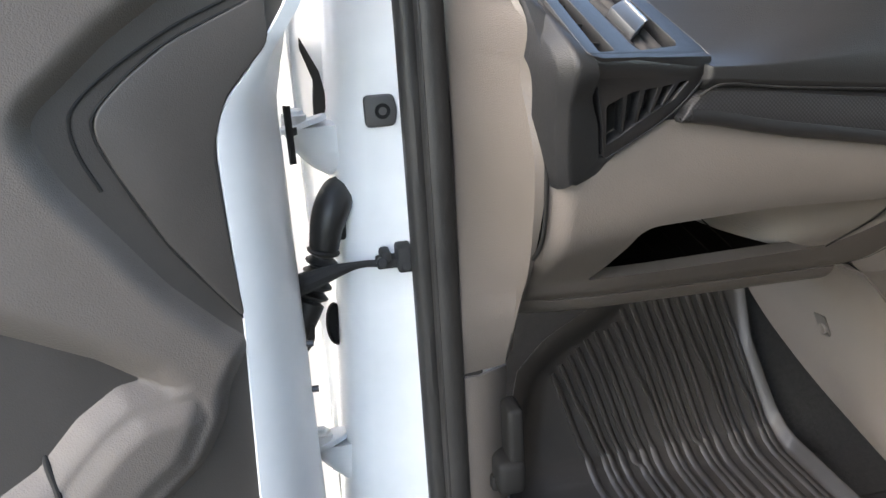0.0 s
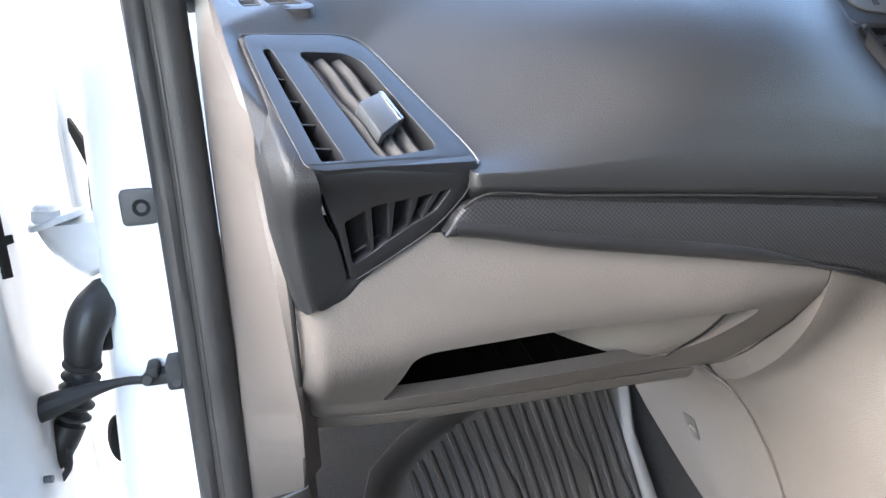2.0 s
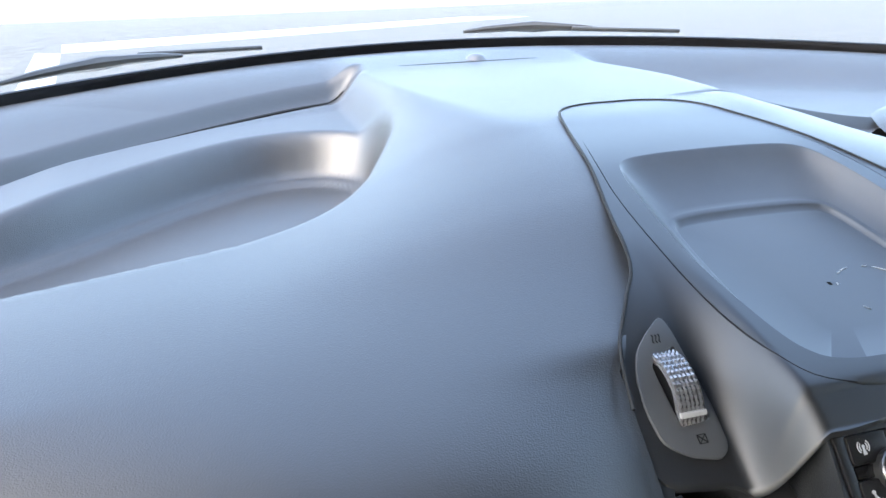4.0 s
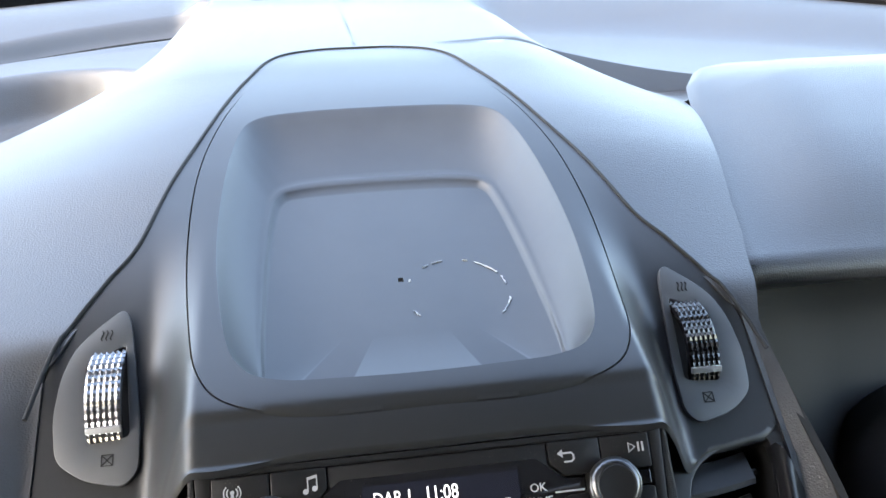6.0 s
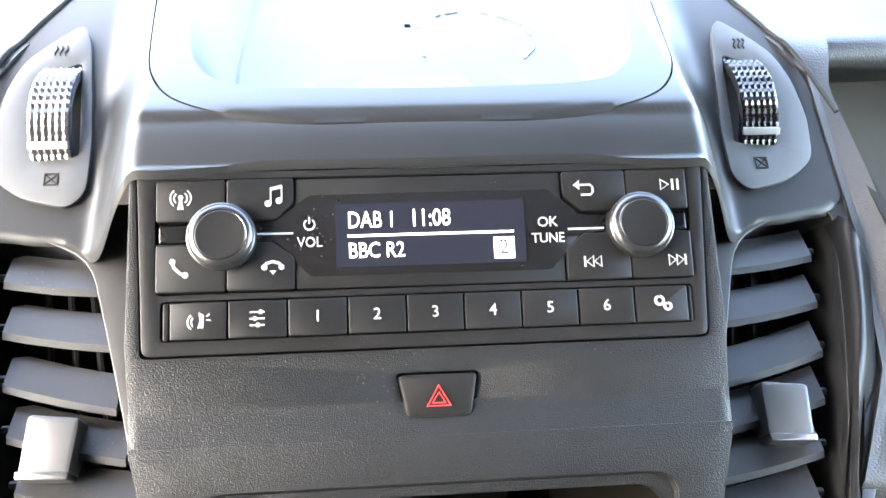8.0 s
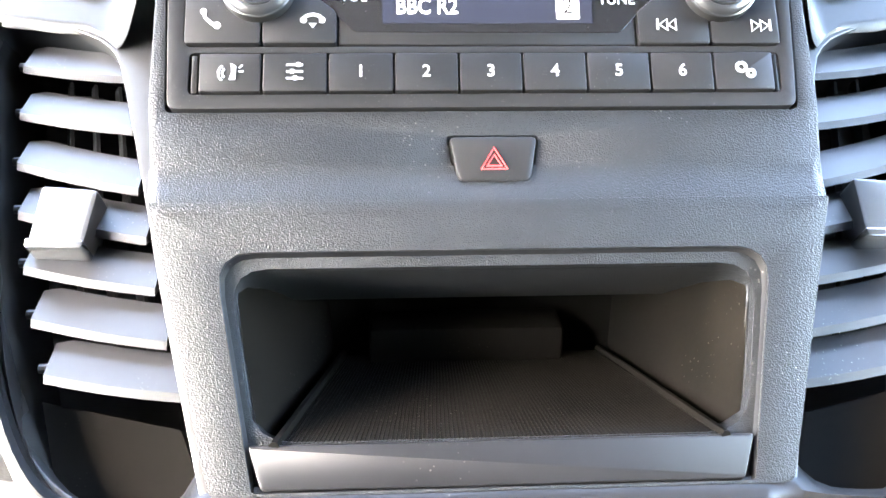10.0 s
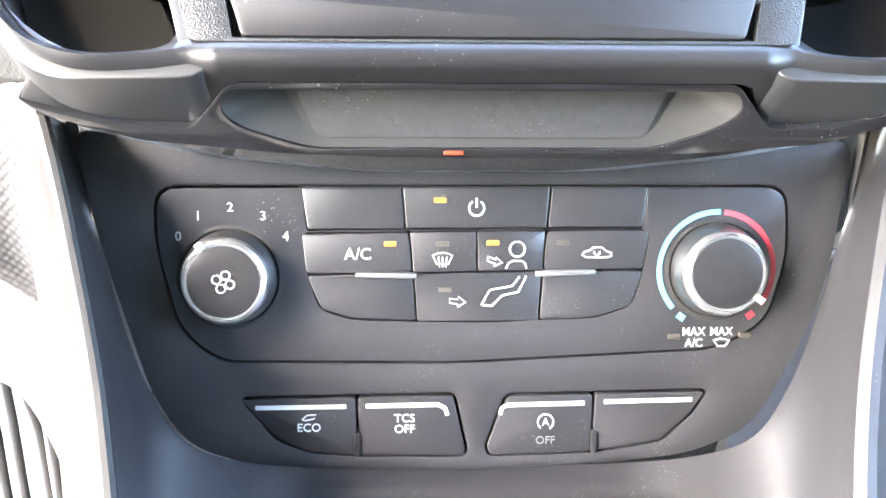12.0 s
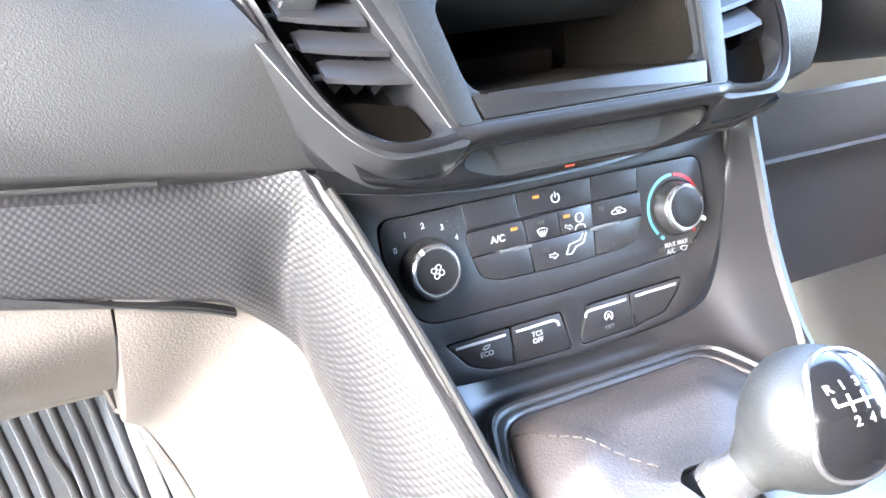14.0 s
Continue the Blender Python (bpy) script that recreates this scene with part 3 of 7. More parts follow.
# textured strip under the pad, running down the console's side
def strip_rows():
    rows = []
    path = [(-0.590, 0.766, 0.763), (-0.575, 0.787, 0.759), (-0.553, 0.794, 0.757), (-0.495, 0.786, 0.743), (-0.40, 0.776, 0.725), (-0.30, 0.764, 0.705), (-0.22, 0.754, 0.683), (-0.195, 0.752, 0.674), (-0.175, 0.750, 0.662)]
    fine = smooth_path([(a, b, c) for a, b, c in path], 60)
    for x, zt, zb in fine:
        row = []
        for i in range(9):
            t = i / 8
            z = zt + (zb - zt) * t
            row.append((x, -0.2935 + 0.010 * math.sin(t * math.pi) * -0.4 + 0.012 * (t > 0.99) + 0.02 * (t < 0.01), z))
        rows.append(row)
    down = [((-0.150, -0.300, 0.748), (-0.158, -0.285, 0.640)), ((-0.142, -0.312, 0.738), (-0.150, -0.300, 0.615)), ((-0.130, -0.338, 0.708), (-0.142, -0.330, 0.580)), ((-0.116, -0.375, 0.668), (-0.136, -0.370, 0.535)), ((-0.106, -0.42, 0.630), (-0.130, -0.42, 0.48)), ((-0.101, -0.50, 0.600), (-0.126, -0.50, 0.42)), ((-0.101, -0.70, 0.590), (-0.126, -0.70, 0.40))]
    for a, b in down:
        a, b = Vector(a), Vector(b)
        row = []
        for i in range(9):
            t = i / 8
            p = a.lerp(b, t)
            p += Vector((-0.010, -0.004, 0)) * math.sin(t * math.pi)
            row.append(p)
        rows.append(row)
    few = rows[:60:9] + rows[60:]
    cols = [smooth_path([r[k] for r in few], 110) for k in range(9)]
    return [[c[i] for c in cols] for i in range(110)]


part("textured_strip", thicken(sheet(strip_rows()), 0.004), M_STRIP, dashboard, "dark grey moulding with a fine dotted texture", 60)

gap = smooth_path([(-0.575, -0.300, 0.786), (-0.553, -0.3035, 0.7955), (-0.495, -0.303, 0.7875), (-0.40, -0.3025, 0.7775), (-0.30, -0.3015, 0.7655), (-0.22, -0.3005, 0.7555)], 40)
roll = smooth_path([(-0.580, 0.763, 0), (-0.553, 0.758, 0), (-0.495, 0.744, 0), (-0.40, 0.726, 0), (-0.30, 0.706, 0), (-0.22, 0.684, 0), (-0.19, 0.672, 0)], 40)


def fade(x):
    """How far the moulding's lower edge stands out at x."""
    return 1 - smoothstep(-0.36, -0.21, x)


part("lower_roll", thicken(sheet([[Vector((p.x, y, p.y + h * max(0.05, fade(p.x)))) for y, h in ((-0.2925, 0.0135), (-0.2935 - 0.0037 * fade(p.x), 0.0125), (-0.2935 - 0.005 * fade(p.x), 0.008), (-0.2935 - 0.004 * fade(p.x), 0.003), (-0.293, -0.001), (-0.286, -0.002))] for p in roll]), 0.002), M_SMOOTH, dashboard, "smooth dark lower edge of the moulding", 60)
part("gap", tube(gap, 0.0014, 6), M_DARK, dashboard, "dark gap between pad and moulding")
edge = [r[0] + Vector((0.0022, -0.0012, 0.0012)) for r in strip_rows()[66:]]
part("console_gap", tube(edge, 0.0024, 8), M_DARK, dashboard, "dark gap between moulding and console")
# taupe glove panel with an open shelf
def curve(table):
    """A place on a line over x: table of (x, y, z)."""
    return lambda x: Vector((x, interp(x, [(a, b) for a, b, _ in table]), interp(x, [(a, c) for a, _, c in table])))


top_edge = curve([(-0.708, -0.268, 0.775), (-0.69, -0.283, 0.772), (-0.56, -0.284, 0.762), (-0.39, -0.284, 0.735), (-0.25, -0.283, 0.712)])
lip_top = curve([(-0.708, -0.248, 0.650), (-0.69, -0.268, 0.652), (-0.62, -0.278, 0.662), (-0.48, -0.282, 0.668), (-0.338, -0.284, 0.662), (-0.252, -0.276, 0.664)])
lip_low = curve([(-0.708, -0.160, 0.578), (-0.69, -0.172, 0.579), (-0.632, -0.176, 0.575), (-0.569, -0.178, 0.575), (-0.478, -0.176, 0.575), (-0.334, -0.168, 0.574), (-0.252, -0.165, 0.566)])
low_edge = curve([(-0.708, -0.105, 0.538), (-0.69, -0.115, 0.534), (-0.607, -0.112, 0.528), (-0.442, -0.09, 0.516), (-0.302, -0.07, 0.506), (-0.252, -0.07, 0.505)])


glove = thing("glove_panel", (-0.47, -0.2, 0.52), "taupe plastic dash panel with an open shelf", "dash panel")


def glove_at(x, w):
    """A place on the panel: w from -1 at the moulding over 0 and 1 at the shelf's mouth to 2 at the bottom edge."""
    a, b, c, d = top_edge(x), lip_top(x), lip_low(x), low_edge(x)
    knots = [a, a.lerp(b, 0.5) + Vector((0, -0.009, 0.002)), b, b.lerp(c, 0.5) + Vector((0, -0.003, -0.002)), c, c.lerp(d, 0.5) + Vector((0, -0.003, -0.003)), d]
    f = max(0.0, min(5.9999, (w + 1) * 2))
    i, t = int(f), f - int(f)
    p, q, r, u = knots[max(0, i - 1)], knots[i], knots[i + 1], knots[min(6, i + 2)]
    return 0.5 * ((2 * q) + (r - p) * t + (2 * p - 5 * q + 4 * r - u) * t * t + (3 * q - p - 3 * r + u) * t ** 3)


def glove_mouth():
    """The shelf's mouth with rounded corners, as (x, w) pairs."""
    loop = rounded([(-0.617, 0.0), (-0.306, 0.0), (-0.337, 0.13), (-0.635, 0.13)], [0.020, 0.016, 0.016, 0.008], 8)
    return [(x, w / 0.13) for x, w in loop]


def glove_sheet():
    """The panel with its mouth: rings run from the outer edge in to the mouth and roll inwards."""
    loop = glove_mouth()
    edge = []
    for a, b in zip(loop, loop[1:] + loop[:1]):
        m = max(1, round(math.hypot((b[0] - a[0]) / 0.012, (b[1] - a[1]) / 0.12)))
        edge += [(a[0] + (b[0] - a[0]) * k / m, a[1] + (b[1] - a[1]) * k / m) for k in range(m)]
    cx, cw = -0.48, 0.5
    x0, x1, w0, w1 = -0.708, -0.2495, -1.0, 2.0
    far = math.inf
    outer = []
    for x, w in edge:
        dx, dw = x - cx, (w - cw) * 0.12
        k = min((x1 - cx) / dx if dx > 0 else far, (x0 - cx) / dx if dx < 0 else far, (w1 - cw) * 0.12 / dw if dw > 0 else far, (w0 - cw) * 0.12 / dw if dw < 0 else far)
        outer.append((cx + dx * k, cw + (w - cw) * k))
    for corner in ((x0, w0), (x1, w0), (x1, w1), (x0, w1)):
        i = min(range(len(outer)), key=lambda n: (outer[n][0] - corner[0]) ** 2 + ((outer[n][1] - corner[1]) * 0.12) ** 2)
        outer[i] = corner
    rings = []
    for k in range(17):
        t = k / 16
        rings.append([glove_at(a[0] + (b[0] - a[0]) * t, a[1] + (b[1] - a[1]) * t) for a, b in zip(outer, edge)])
    last = rings[-1]
    mid_p = glove_at(cx, cw)
    for back, shrink_by in ((0.003, 0.004), (0.008, 0.012), (0.016, 0.020)):
        rings.append([p + (mid_p - p).normalized() * shrink_by * 0.15 + Vector((0, back, back * 0.35)) for p in last])
    return sheet(rings, close_v=True)


part("front_panel", thicken(glove_sheet(), 0.003), M_TAN, glove, "", 50)
under = [[low_edge(x) + Vector((0, 0.0008, 0.0005)), low_edge(x) + Vector((0, 0.014, -0.015)), low_edge(x) + Vector((0, 0.034, -0.027)), low_edge(x) + Vector((0, 0.060, -0.028))] for x in (-0.700, -0.65, -0.60, -0.50, -0.40, -0.30, -0.2525)]
part("under_edge", thicken(sheet([smooth_path(r, 10) for r in under]), 0.003), M_TAN, glove, "", 60)


def shelf_right():
    """The shelf's end wall: from the joint inside the mouth it sweeps back and down onto the floor."""
    a = smooth_path([(-0.331, -0.266, 0.659), (-0.332, -0.224, 0.620), (-0.341, -0.166, 0.573)], 14)
    b = smooth_path([(-0.368, -0.200, 0.660), (-0.366, -0.175, 0.612), (-0.385, -0.152, 0.574)], 14)
    c = smooth_path([(-0.430, -0.080, 0.664), (-0.428, -0.075, 0.615), (-0.452, -0.080, 0.588)], 14)
    d = smooth_path([(-0.500, 0.055, 0.670), (-0.500, 0.055, 0.630), (-0.520, 0.050, 0.606)], 14)
    cols = [smooth_path(q, 16) for q in zip(a, b, c, d)]
    return thicken(sheet([[q[k] for q in cols] for k in range(16)]), 0.003)


part("end_seam", tube(smooth_path([(-0.7092, -0.270, 0.774), (-0.7092, -0.272, 0.715), (-0.7092, -0.251, 0.650), (-0.7092, -0.180, 0.597), (-0.7092, -0.105, 0.538)], 24), 0.0022, 8), M_DARK, glove, "dark gap at the panel's end")
part("shelf_end", shelf_right(), M_TAN, glove, "", 60)
part("shelf_seam", tube(smooth_path([(-0.3305, -0.2685, 0.659), (-0.3315, -0.2265, 0.6195), (-0.3405, -0.1685, 0.5735)], 20), 0.0009, 6), M_DARK, glove, "dark joint line")
# Shelf insides take a near-black colour in place of the deep shade there.
part("shelf_floor", thicken(sheet([[lip_low(x) + Vector((0, 0.010, -0.003)), Vector((x, -0.05, 0.596)), Vector((x, 0.06, 0.606))] for x in (-0.69, -0.63, -0.55, -0.45, -0.33)]), 0.003), M_RECESS, glove, "thin-ribbed shelf floor darkened for the shade inside")
part("shelf_back", block((-0.70, 0.06, 0.58), (-0.30, 0.066, 0.70)), M_RECESS, glove)
part("shelf_roof", thicken(sheet([[lip_top(x) + Vector((0, 0.014, 0.004)), Vector((x, 0.06, 0.685))] for x in (-0.70, -0.62, -0.48, -0.33)]), 0.003), M_RECESS, glove)
part("shelf_side", thicken(sheet([[(-0.622, -0.262, 0.668), (-0.634, -0.165, 0.572)], [(-0.64, 0.05, 0.68), (-0.64, 0.05, 0.60)]]), 0.003), M_RECESS, glove)
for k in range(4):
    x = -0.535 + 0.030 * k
    part("rib", tube([(x, -0.15, 0.5775), (x - 0.004, -0.05, 0.5985), (x - 0.006, 0.05, 0.6075)], 0.0010, 6), M_RECESS, glove)

part("seam", tube([(-0.2482, y + 0.006, z) for y, z in ((-0.2825, 0.711), (-0.290, 0.690), (-0.284, 0.668), (-0.244, 0.625), (-0.176, 0.566), (-0.133, 0.535), (-0.083, 0.508))], 0.0016, 8), M_DARK, glove, "dark panel joint")

# console side: taupe panel that arches from the shelf down beside the footwell
ARCH_OUT = [(-0.247, -0.283, 0.712), (-0.208, -0.286, 0.708), (-0.180, -0.287, 0.692), (-0.162, -0.286, 0.668), (-0.150, -0.290, 0.636), (-0.142, -0.307, 0.600), (-0.135, -0.338, 0.560), (-0.129, -0.378, 0.515), (-0.125, -0.455, 0.465), (-0.122, -0.60, 0.415)]
ARCH_IN = [(-0.250, -0.115, 0.512), (-0.238, -0.122, 0.500), (-0.225, -0.135, 0.478), (-0.212, -0.152, 0.445), (-0.202, -0.170, 0.405), (-0.194, -0.190, 0.355), (-0.188, -0.22, 0.30), (-0.183, -0.27, 0.25), (-0.178, -0.36, 0.20), (-0.17, -0.55, 0.17)]


def arch_rows(n=40):
    a, b = smooth_path(ARCH_OUT, n), smooth_path(ARCH_IN, n)
    rows = []
    for i in range(n):
        row = []
        for k in range(13):
            t = k / 12
            p = a[i].lerp(b[i], t)
            first = 1 - smoothstep(0, 0.30, i / n)
            p += Vector((-0.016, -0.020, -0.004)).lerp(Vector((-0.001, -0.045, -0.010)), first) * math.sin(t * math.pi) ** (1 - 0.4 * first)
            row.append(p)
        row.append(b[i] + Vector((-0.002, 0.012, 0.004)))
        row.append(b[i] + Vector((0.004, 0.022, 0.006)))
        rows.append(row)
    rows.insert(0, [p + Vector((0.001, 0.05, 0.012)) for p in rows[0]])
    return rows


knee = thing("knee_panel", (-0.2, -0.1, 0.3), "taupe plastic console side panel with a courtesy lamp", "console panel")
part("arched_panel", thicken(sheet(arch_rows()), 0.004), M_TAN, knee, "", 60)


def inner_side():
    top = smooth_path([(-0.262, 0.18, 0.50), (-0.262, 0.02, 0.50), (-0.254, -0.085, 0.512), (-0.230, -0.112, 0.480), (-0.210, -0.138, 0.410), (-0.196, -0.165, 0.345), (-0.188, -0.20, 0.29), (-0.18, -0.30, 0.21)], 40)
    bot = smooth_path([(-0.222, 0.24, 0.43), (-0.220, 0.20, 0.385), (-0.213, 0.150, 0.345), (-0.204, 0.10, 0.312), (-0.196, 0.03, 0.278), (-0.188, -0.05, 0.248), (-0.180, -0.15, 0.215), (-0.168, -0.30, 0.165)], 40)
    rows = []
    for k in range(9):
        t = k / 8
        rows.append([p.lerp(q, t) + Vector((-0.012, -0.004, 0)) * math.sin(t * math.pi) for p, q in zip(top, bot)])
    return thicken(sheet(rows), 0.004)


join_in = smooth_path(ARCH_IN[:9], 40)
join_out = smooth_path([(-0.256, -0.070, 0.509), (-0.234, -0.105, 0.478), (-0.214, -0.130, 0.408), (-0.199, -0.158, 0.343), (-0.190, -0.195, 0.288), (-0.182, -0.29, 0.208)], 40)
part("return_edge", thicken(sheet([[p + Vector((-0.001, -0.001, 0)) for p in join_in], [p.lerp(q, 0.5) for p, q in zip(join_in, join_out)], join_out]), 0.003), M_TAN, knee, "", 60)
part("inner_panel", inner_side(), M_TAN, knee, "", 60)
lamp_face = Skew((-0.2285, -0.021, 0.396), (0.09, -0.99, 0.0), (0.22, 0, -0.97), (-0.97, -0.09, -0.22))
lamp = part("courtesy_lamp", plate(lamp_face, rounded(mm([(-14, -16), (10, -16), (16, 14), (-4, 18)]), 0.004), -0.006, 0.0015, 0.001), M_TAN_DARK, knee, "small recessed courtesy lamp")
part("lens", lathe(lamp_face.at(0.004, 0.004, 0.002), lamp_face.n, [(0.008, 0.0), (0.007, 0.002), (0.0001, 0.003)], 20), M_TAN, lamp, "round lamp lens")


# dash end: taupe trim between the door seal and the dash
def end_trim():
    left = [(-0.757, -0.100, 0.985), (-0.762, -0.112, 0.90), (-0.763, -0.115, 0.86), (-0.764, -0.118, 0.80), (-0.764, -0.122, 0.70), (-0.765, -0.125, 0.62), (-0.767, -0.127, 0.54), (-0.768, -0.128, 0.46)]
    mid = [(-0.753, -0.102, 0.978), (-0.755, -0.158, 0.905), (-0.753, -0.176, 0.86), (-0.750, -0.185, 0.81), (-0.740, -0.202, 0.71), (-0.725, -0.196, 0.62), (-0.714, -0.170, 0.56), (-0.716, -0.118, 0.46)]
    edge = [(-0.750, -0.105, 0.972), (-0.741, -0.206, 0.912), (-0.729, -0.258, 0.868), (-0.726, -0.256, 0.81), (-0.719, -0.268, 0.73), (-0.713, -0.222, 0.62), (-0.711, -0.176, 0.56), (-0.713, -0.114, 0.46)]
    right = [(-0.749, -0.104, 0.970), (-0.733, -0.214, 0.908), (-0.722, -0.268, 0.860), (-0.716, -0.262, 0.80), (-0.709, -0.272, 0.725), (-0.708, -0.220, 0.62), (-0.708, -0.172, 0.56), (-0.711, -0.108, 0.46)]
    far = [(-0.735, -0.08, 0.965), (-0.715, -0.17, 0.89), (-0.707, -0.20, 0.85), (-0.700, -0.22, 0.80), (-0.695, -0.22, 0.715), (-0.695, -0.17, 0.62), (-0.695, -0.12, 0.56), (-0.695, -0.08, 0.46)]
    return thicken(sheet([smooth_path(p, 40) for p in (left, mid, edge, right, far)]), 0.003)


trim = thing("dash_end_trim", (-0.74, -0.12, 0.3), "taupe plastic trim between dashboard and door seal", "trim panel")
part("upper_trim", end_trim(), M_TAN, trim, "", 24)
part("kick_trim", thicken(sheet([smooth_path(p, 12) for p in ([(-0.768, -0.128, 0.455), (-0.772, -0.128, 0.30), (-0.780, -0.13, 0.10)], [(-0.750, -0.129, 0.455), (-0.755, -0.13, 0.30), (-0.76, -0.13, 0.10)], [(-0.712, -0.110, 0.455), (-0.716, -0.105, 0.30), (-0.72, -0.10, 0.10)], [(-0.700, 0.05, 0.455), (-0.70, 0.05, 0.30), (-0.70, 0.05, 0.10)])]), 0.004), M_TAN, trim, "", 60)
lone("bonnet_release", join(block((-0.738, -0.152, 0.300), (-0.702, -0.100, 0.345), 0.010, 3), block((-0.722, -0.146, 0.330), (-0.702, -0.104, 0.412), 0.006, 3), block((-0.742, -0.132, 0.296), (-0.716, -0.100, 0.318), 0.005, 2)), M_DARK, "black plastic lever on the kick trim", "lever")

# ---------- centre stack ----------
def at_angle(points, angles, centre, n=400):
    """A closed loop sampled at given angles round a centre."""
    fine = [Vector(p) for p in smooth_path([(*p, 0) for p in points], n, True)]
    ang = sorted((math.atan2(p.y - centre[1], p.x - centre[0]), p.x, p.y) for p in fine)
    ang = [(ang[-1][0] - 2 * math.pi, *ang[-1][1:])] + ang + [(ang[0][0] + 2 * math.pi, *ang[0][1:])]
    tx, ty = [(a, x) for a, x, _ in ang], [(a, y) for a, _, y in ang]
    return [(interp(a, tx), interp(a, ty)) for a in angles]


def stack_z(x, y):
    """The top shell: the crown in the middle, falling to the wings at the sides."""
    c = interp(y, CROWN)
    w = wing_z(y)
    k = max(0.0, 0.030 - abs(c - w)) / 0.030
    w = min(c, w) - k * k * 0.0075
    m = smoothstep(0.104, 0.136, abs(x))
    return c + (w - c) * m + 0.0015


NA = 480
ANG = [-math.pi + 2 * math.pi * (i + 0.5) / NA for i in range(NA)]
MID = (0.0, -0.095)
half_seam = [(0.0, -0.235), (0.06, -0.235), (0.106, -0.238), (0.138, -0.213), (0.160, -0.209), (0.183, -0.204), (0.188, -0.180), (0.178, -0.145), (0.158, -0.115), (0.142, -0.090), (0.129, -0.036), (0.112, 0.025), (0.090, 0.115), (0.068, 0.180), (0.035, 0.203)]
seam_loop = half_seam + [(0.0, 0.206)] + [(-x, y) for x, y in half_seam[:0:-1]]
half_rim = [(0.0, -0.207), (0.040, -0.206), (0.066, -0.204), (0.083, -0.196), (0.093, -0.172), (0.100, -0.110), (0.099, -0.045), (0.092, 0.012), (0.080, 0.036), (0.050, 0.044)]
rim_loop = half_rim + [(0.0, 0.046)] + [(-x, y) for x, y in half_rim[:0:-1]]
half_ring = [(0.0, -0.222), (0.05, -0.222), (0.085, -0.216), (0.102, -0.200), (0.110, -0.165), (0.1155, -0.10), (0.114, -0.03), (0.104, 0.03), (0.085, 0.105), (0.064, 0.165), (0.033, 0.186)]
ring_loop = half_ring + [(0.0, 0.188)] + [(-x, y) for x, y in half_ring[:0:-1]]
half_floor = [(0.0, -0.198), (0.060, -0.197), (0.072, -0.192), (0.075, -0.165), (0.073, -0.10), (0.069, -0.045), (0.064, -0.026), (0.050, -0.021)]
floor_loop = half_floor + [(0.0, -0.019)] + [(-x, y) for x, y in half_floor[:0:-1]]

stack = thing("centre_stack", (0, -0.2, 0.62), "black plastic centre stack of the dashboard", "centre console")
seam_pts, rim_pts, ring_pts, floor_pts = (at_angle(l, ANG, MID) for l in (seam_loop, rim_loop, ring_loop, floor_loop))


def shell(a_pts, b_pts, n, lift=0.0, groove=True):
    rows = []
    for i in range(n + 1):
        t = i / n
        row = []
        for (ax, ay), (bx, by) in zip(a_pts, b_pts):
            x, y = ax + (bx - ax) * t, ay + (by - ay) * t
            row.append((x, y, stack_z(x, y) + lift))
        rows.append(row)
    for pts, where in ((a_pts, 0), (b_pts, -1)):
        edge = [(x, y, z - 0.0035 * smoothstep(0.10, 0.02, y)) for x, y, z in rows[where]]
        rows = [edge] + rows if where == 0 else rows + [edge]
    return rows


def shrink(points, by):
    out = []
    for x, y in points:
        v = Vector((x - MID[0], y - MID[1]))
        v = v * (1 - by * (smoothstep(0.10, 0.04, y) if by < 0 else 1) / v.length)
        out.append((v.x + MID[0], v.y + MID[1]))
    return out


part("top_shell", sheet(shell(seam_pts, [(x, y) for x, y in shrink(ring_pts, -0.0009)], 26), close_v=True), M_SURROUND, stack, "", 50)
line = []
for x, y in half_seam[6:] + [(0.0, 0.206)] + [(-x, y) for x, y in half_seam[:5:-1]]:
    line.append((x, y, 0))
line = smooth_path(line, 150)
rim_line = []
for p in line:
    q = beside_wing(Vector((p.x, p.y, dash_z(p.x, p.y, interp(p.y, SIDE)))))
    rim_line.append(Vector((p.x, p.y, max(q.z, stack_z(p.x, p.y)) + 0.0002)))
part("pad_seam", tube(rim_line, 0.0012, 8), M_DARK, stack, "dark gap between stack and pad", 60)
top_tray = part("tray_surround", sheet(shell(ring_pts, rim_pts, 8), close_v=True), M_SURROUND, stack, "black plastic frame of the open top tray", 50)


def tray_floor_z(x, y):
    return 0.930 + (y + 0.198) * 0.288


def tray_rows():
    rows = [[(x, y, stack_z(x, y)) for x, y in rim_pts]]
    wall = []
    for k, (t, dz) in enumerate(((0.03, 0.03), (0.10, 0.16), (0.40, 0.48), (0.70, 0.80), (0.80, 0.84), (0.86, 0.85), (0.90, 0.90), (0.95, 0.985), (1.0, 1.0))):
        row = []
        for (rx, ry), (fx, fy) in zip(rim_pts, floor_pts):
            x, y = rx + (fx - rx) * t, ry + (fy - ry) * t
            zr, zf = stack_z(rx, ry), tray_floor_z(fx, fy)
            row.append((x, y, zr + (zf - zr) * dz))
        rows.append(row)
    for t in (0.5, 0.98):
        rows.append([(fx * (1 - t), fy + (MID[1] - 0.015 - fy) * t, tray_floor_z(0, fy + (MID[1] - 0.015 - fy) * t)) for fx, fy in floor_pts])
    return rows


part("tray_bowl", sheet(tray_rows(), close_v=True), vary(material("tray_bowl_plastic", (0.026, 0.028, 0.032)), (0.022, 0.024, 0.0275), (0.032, 0.035, 0.039), 10, 0.34, 0.5), top_tray, "grey plastic bowl of the top tray", 50)

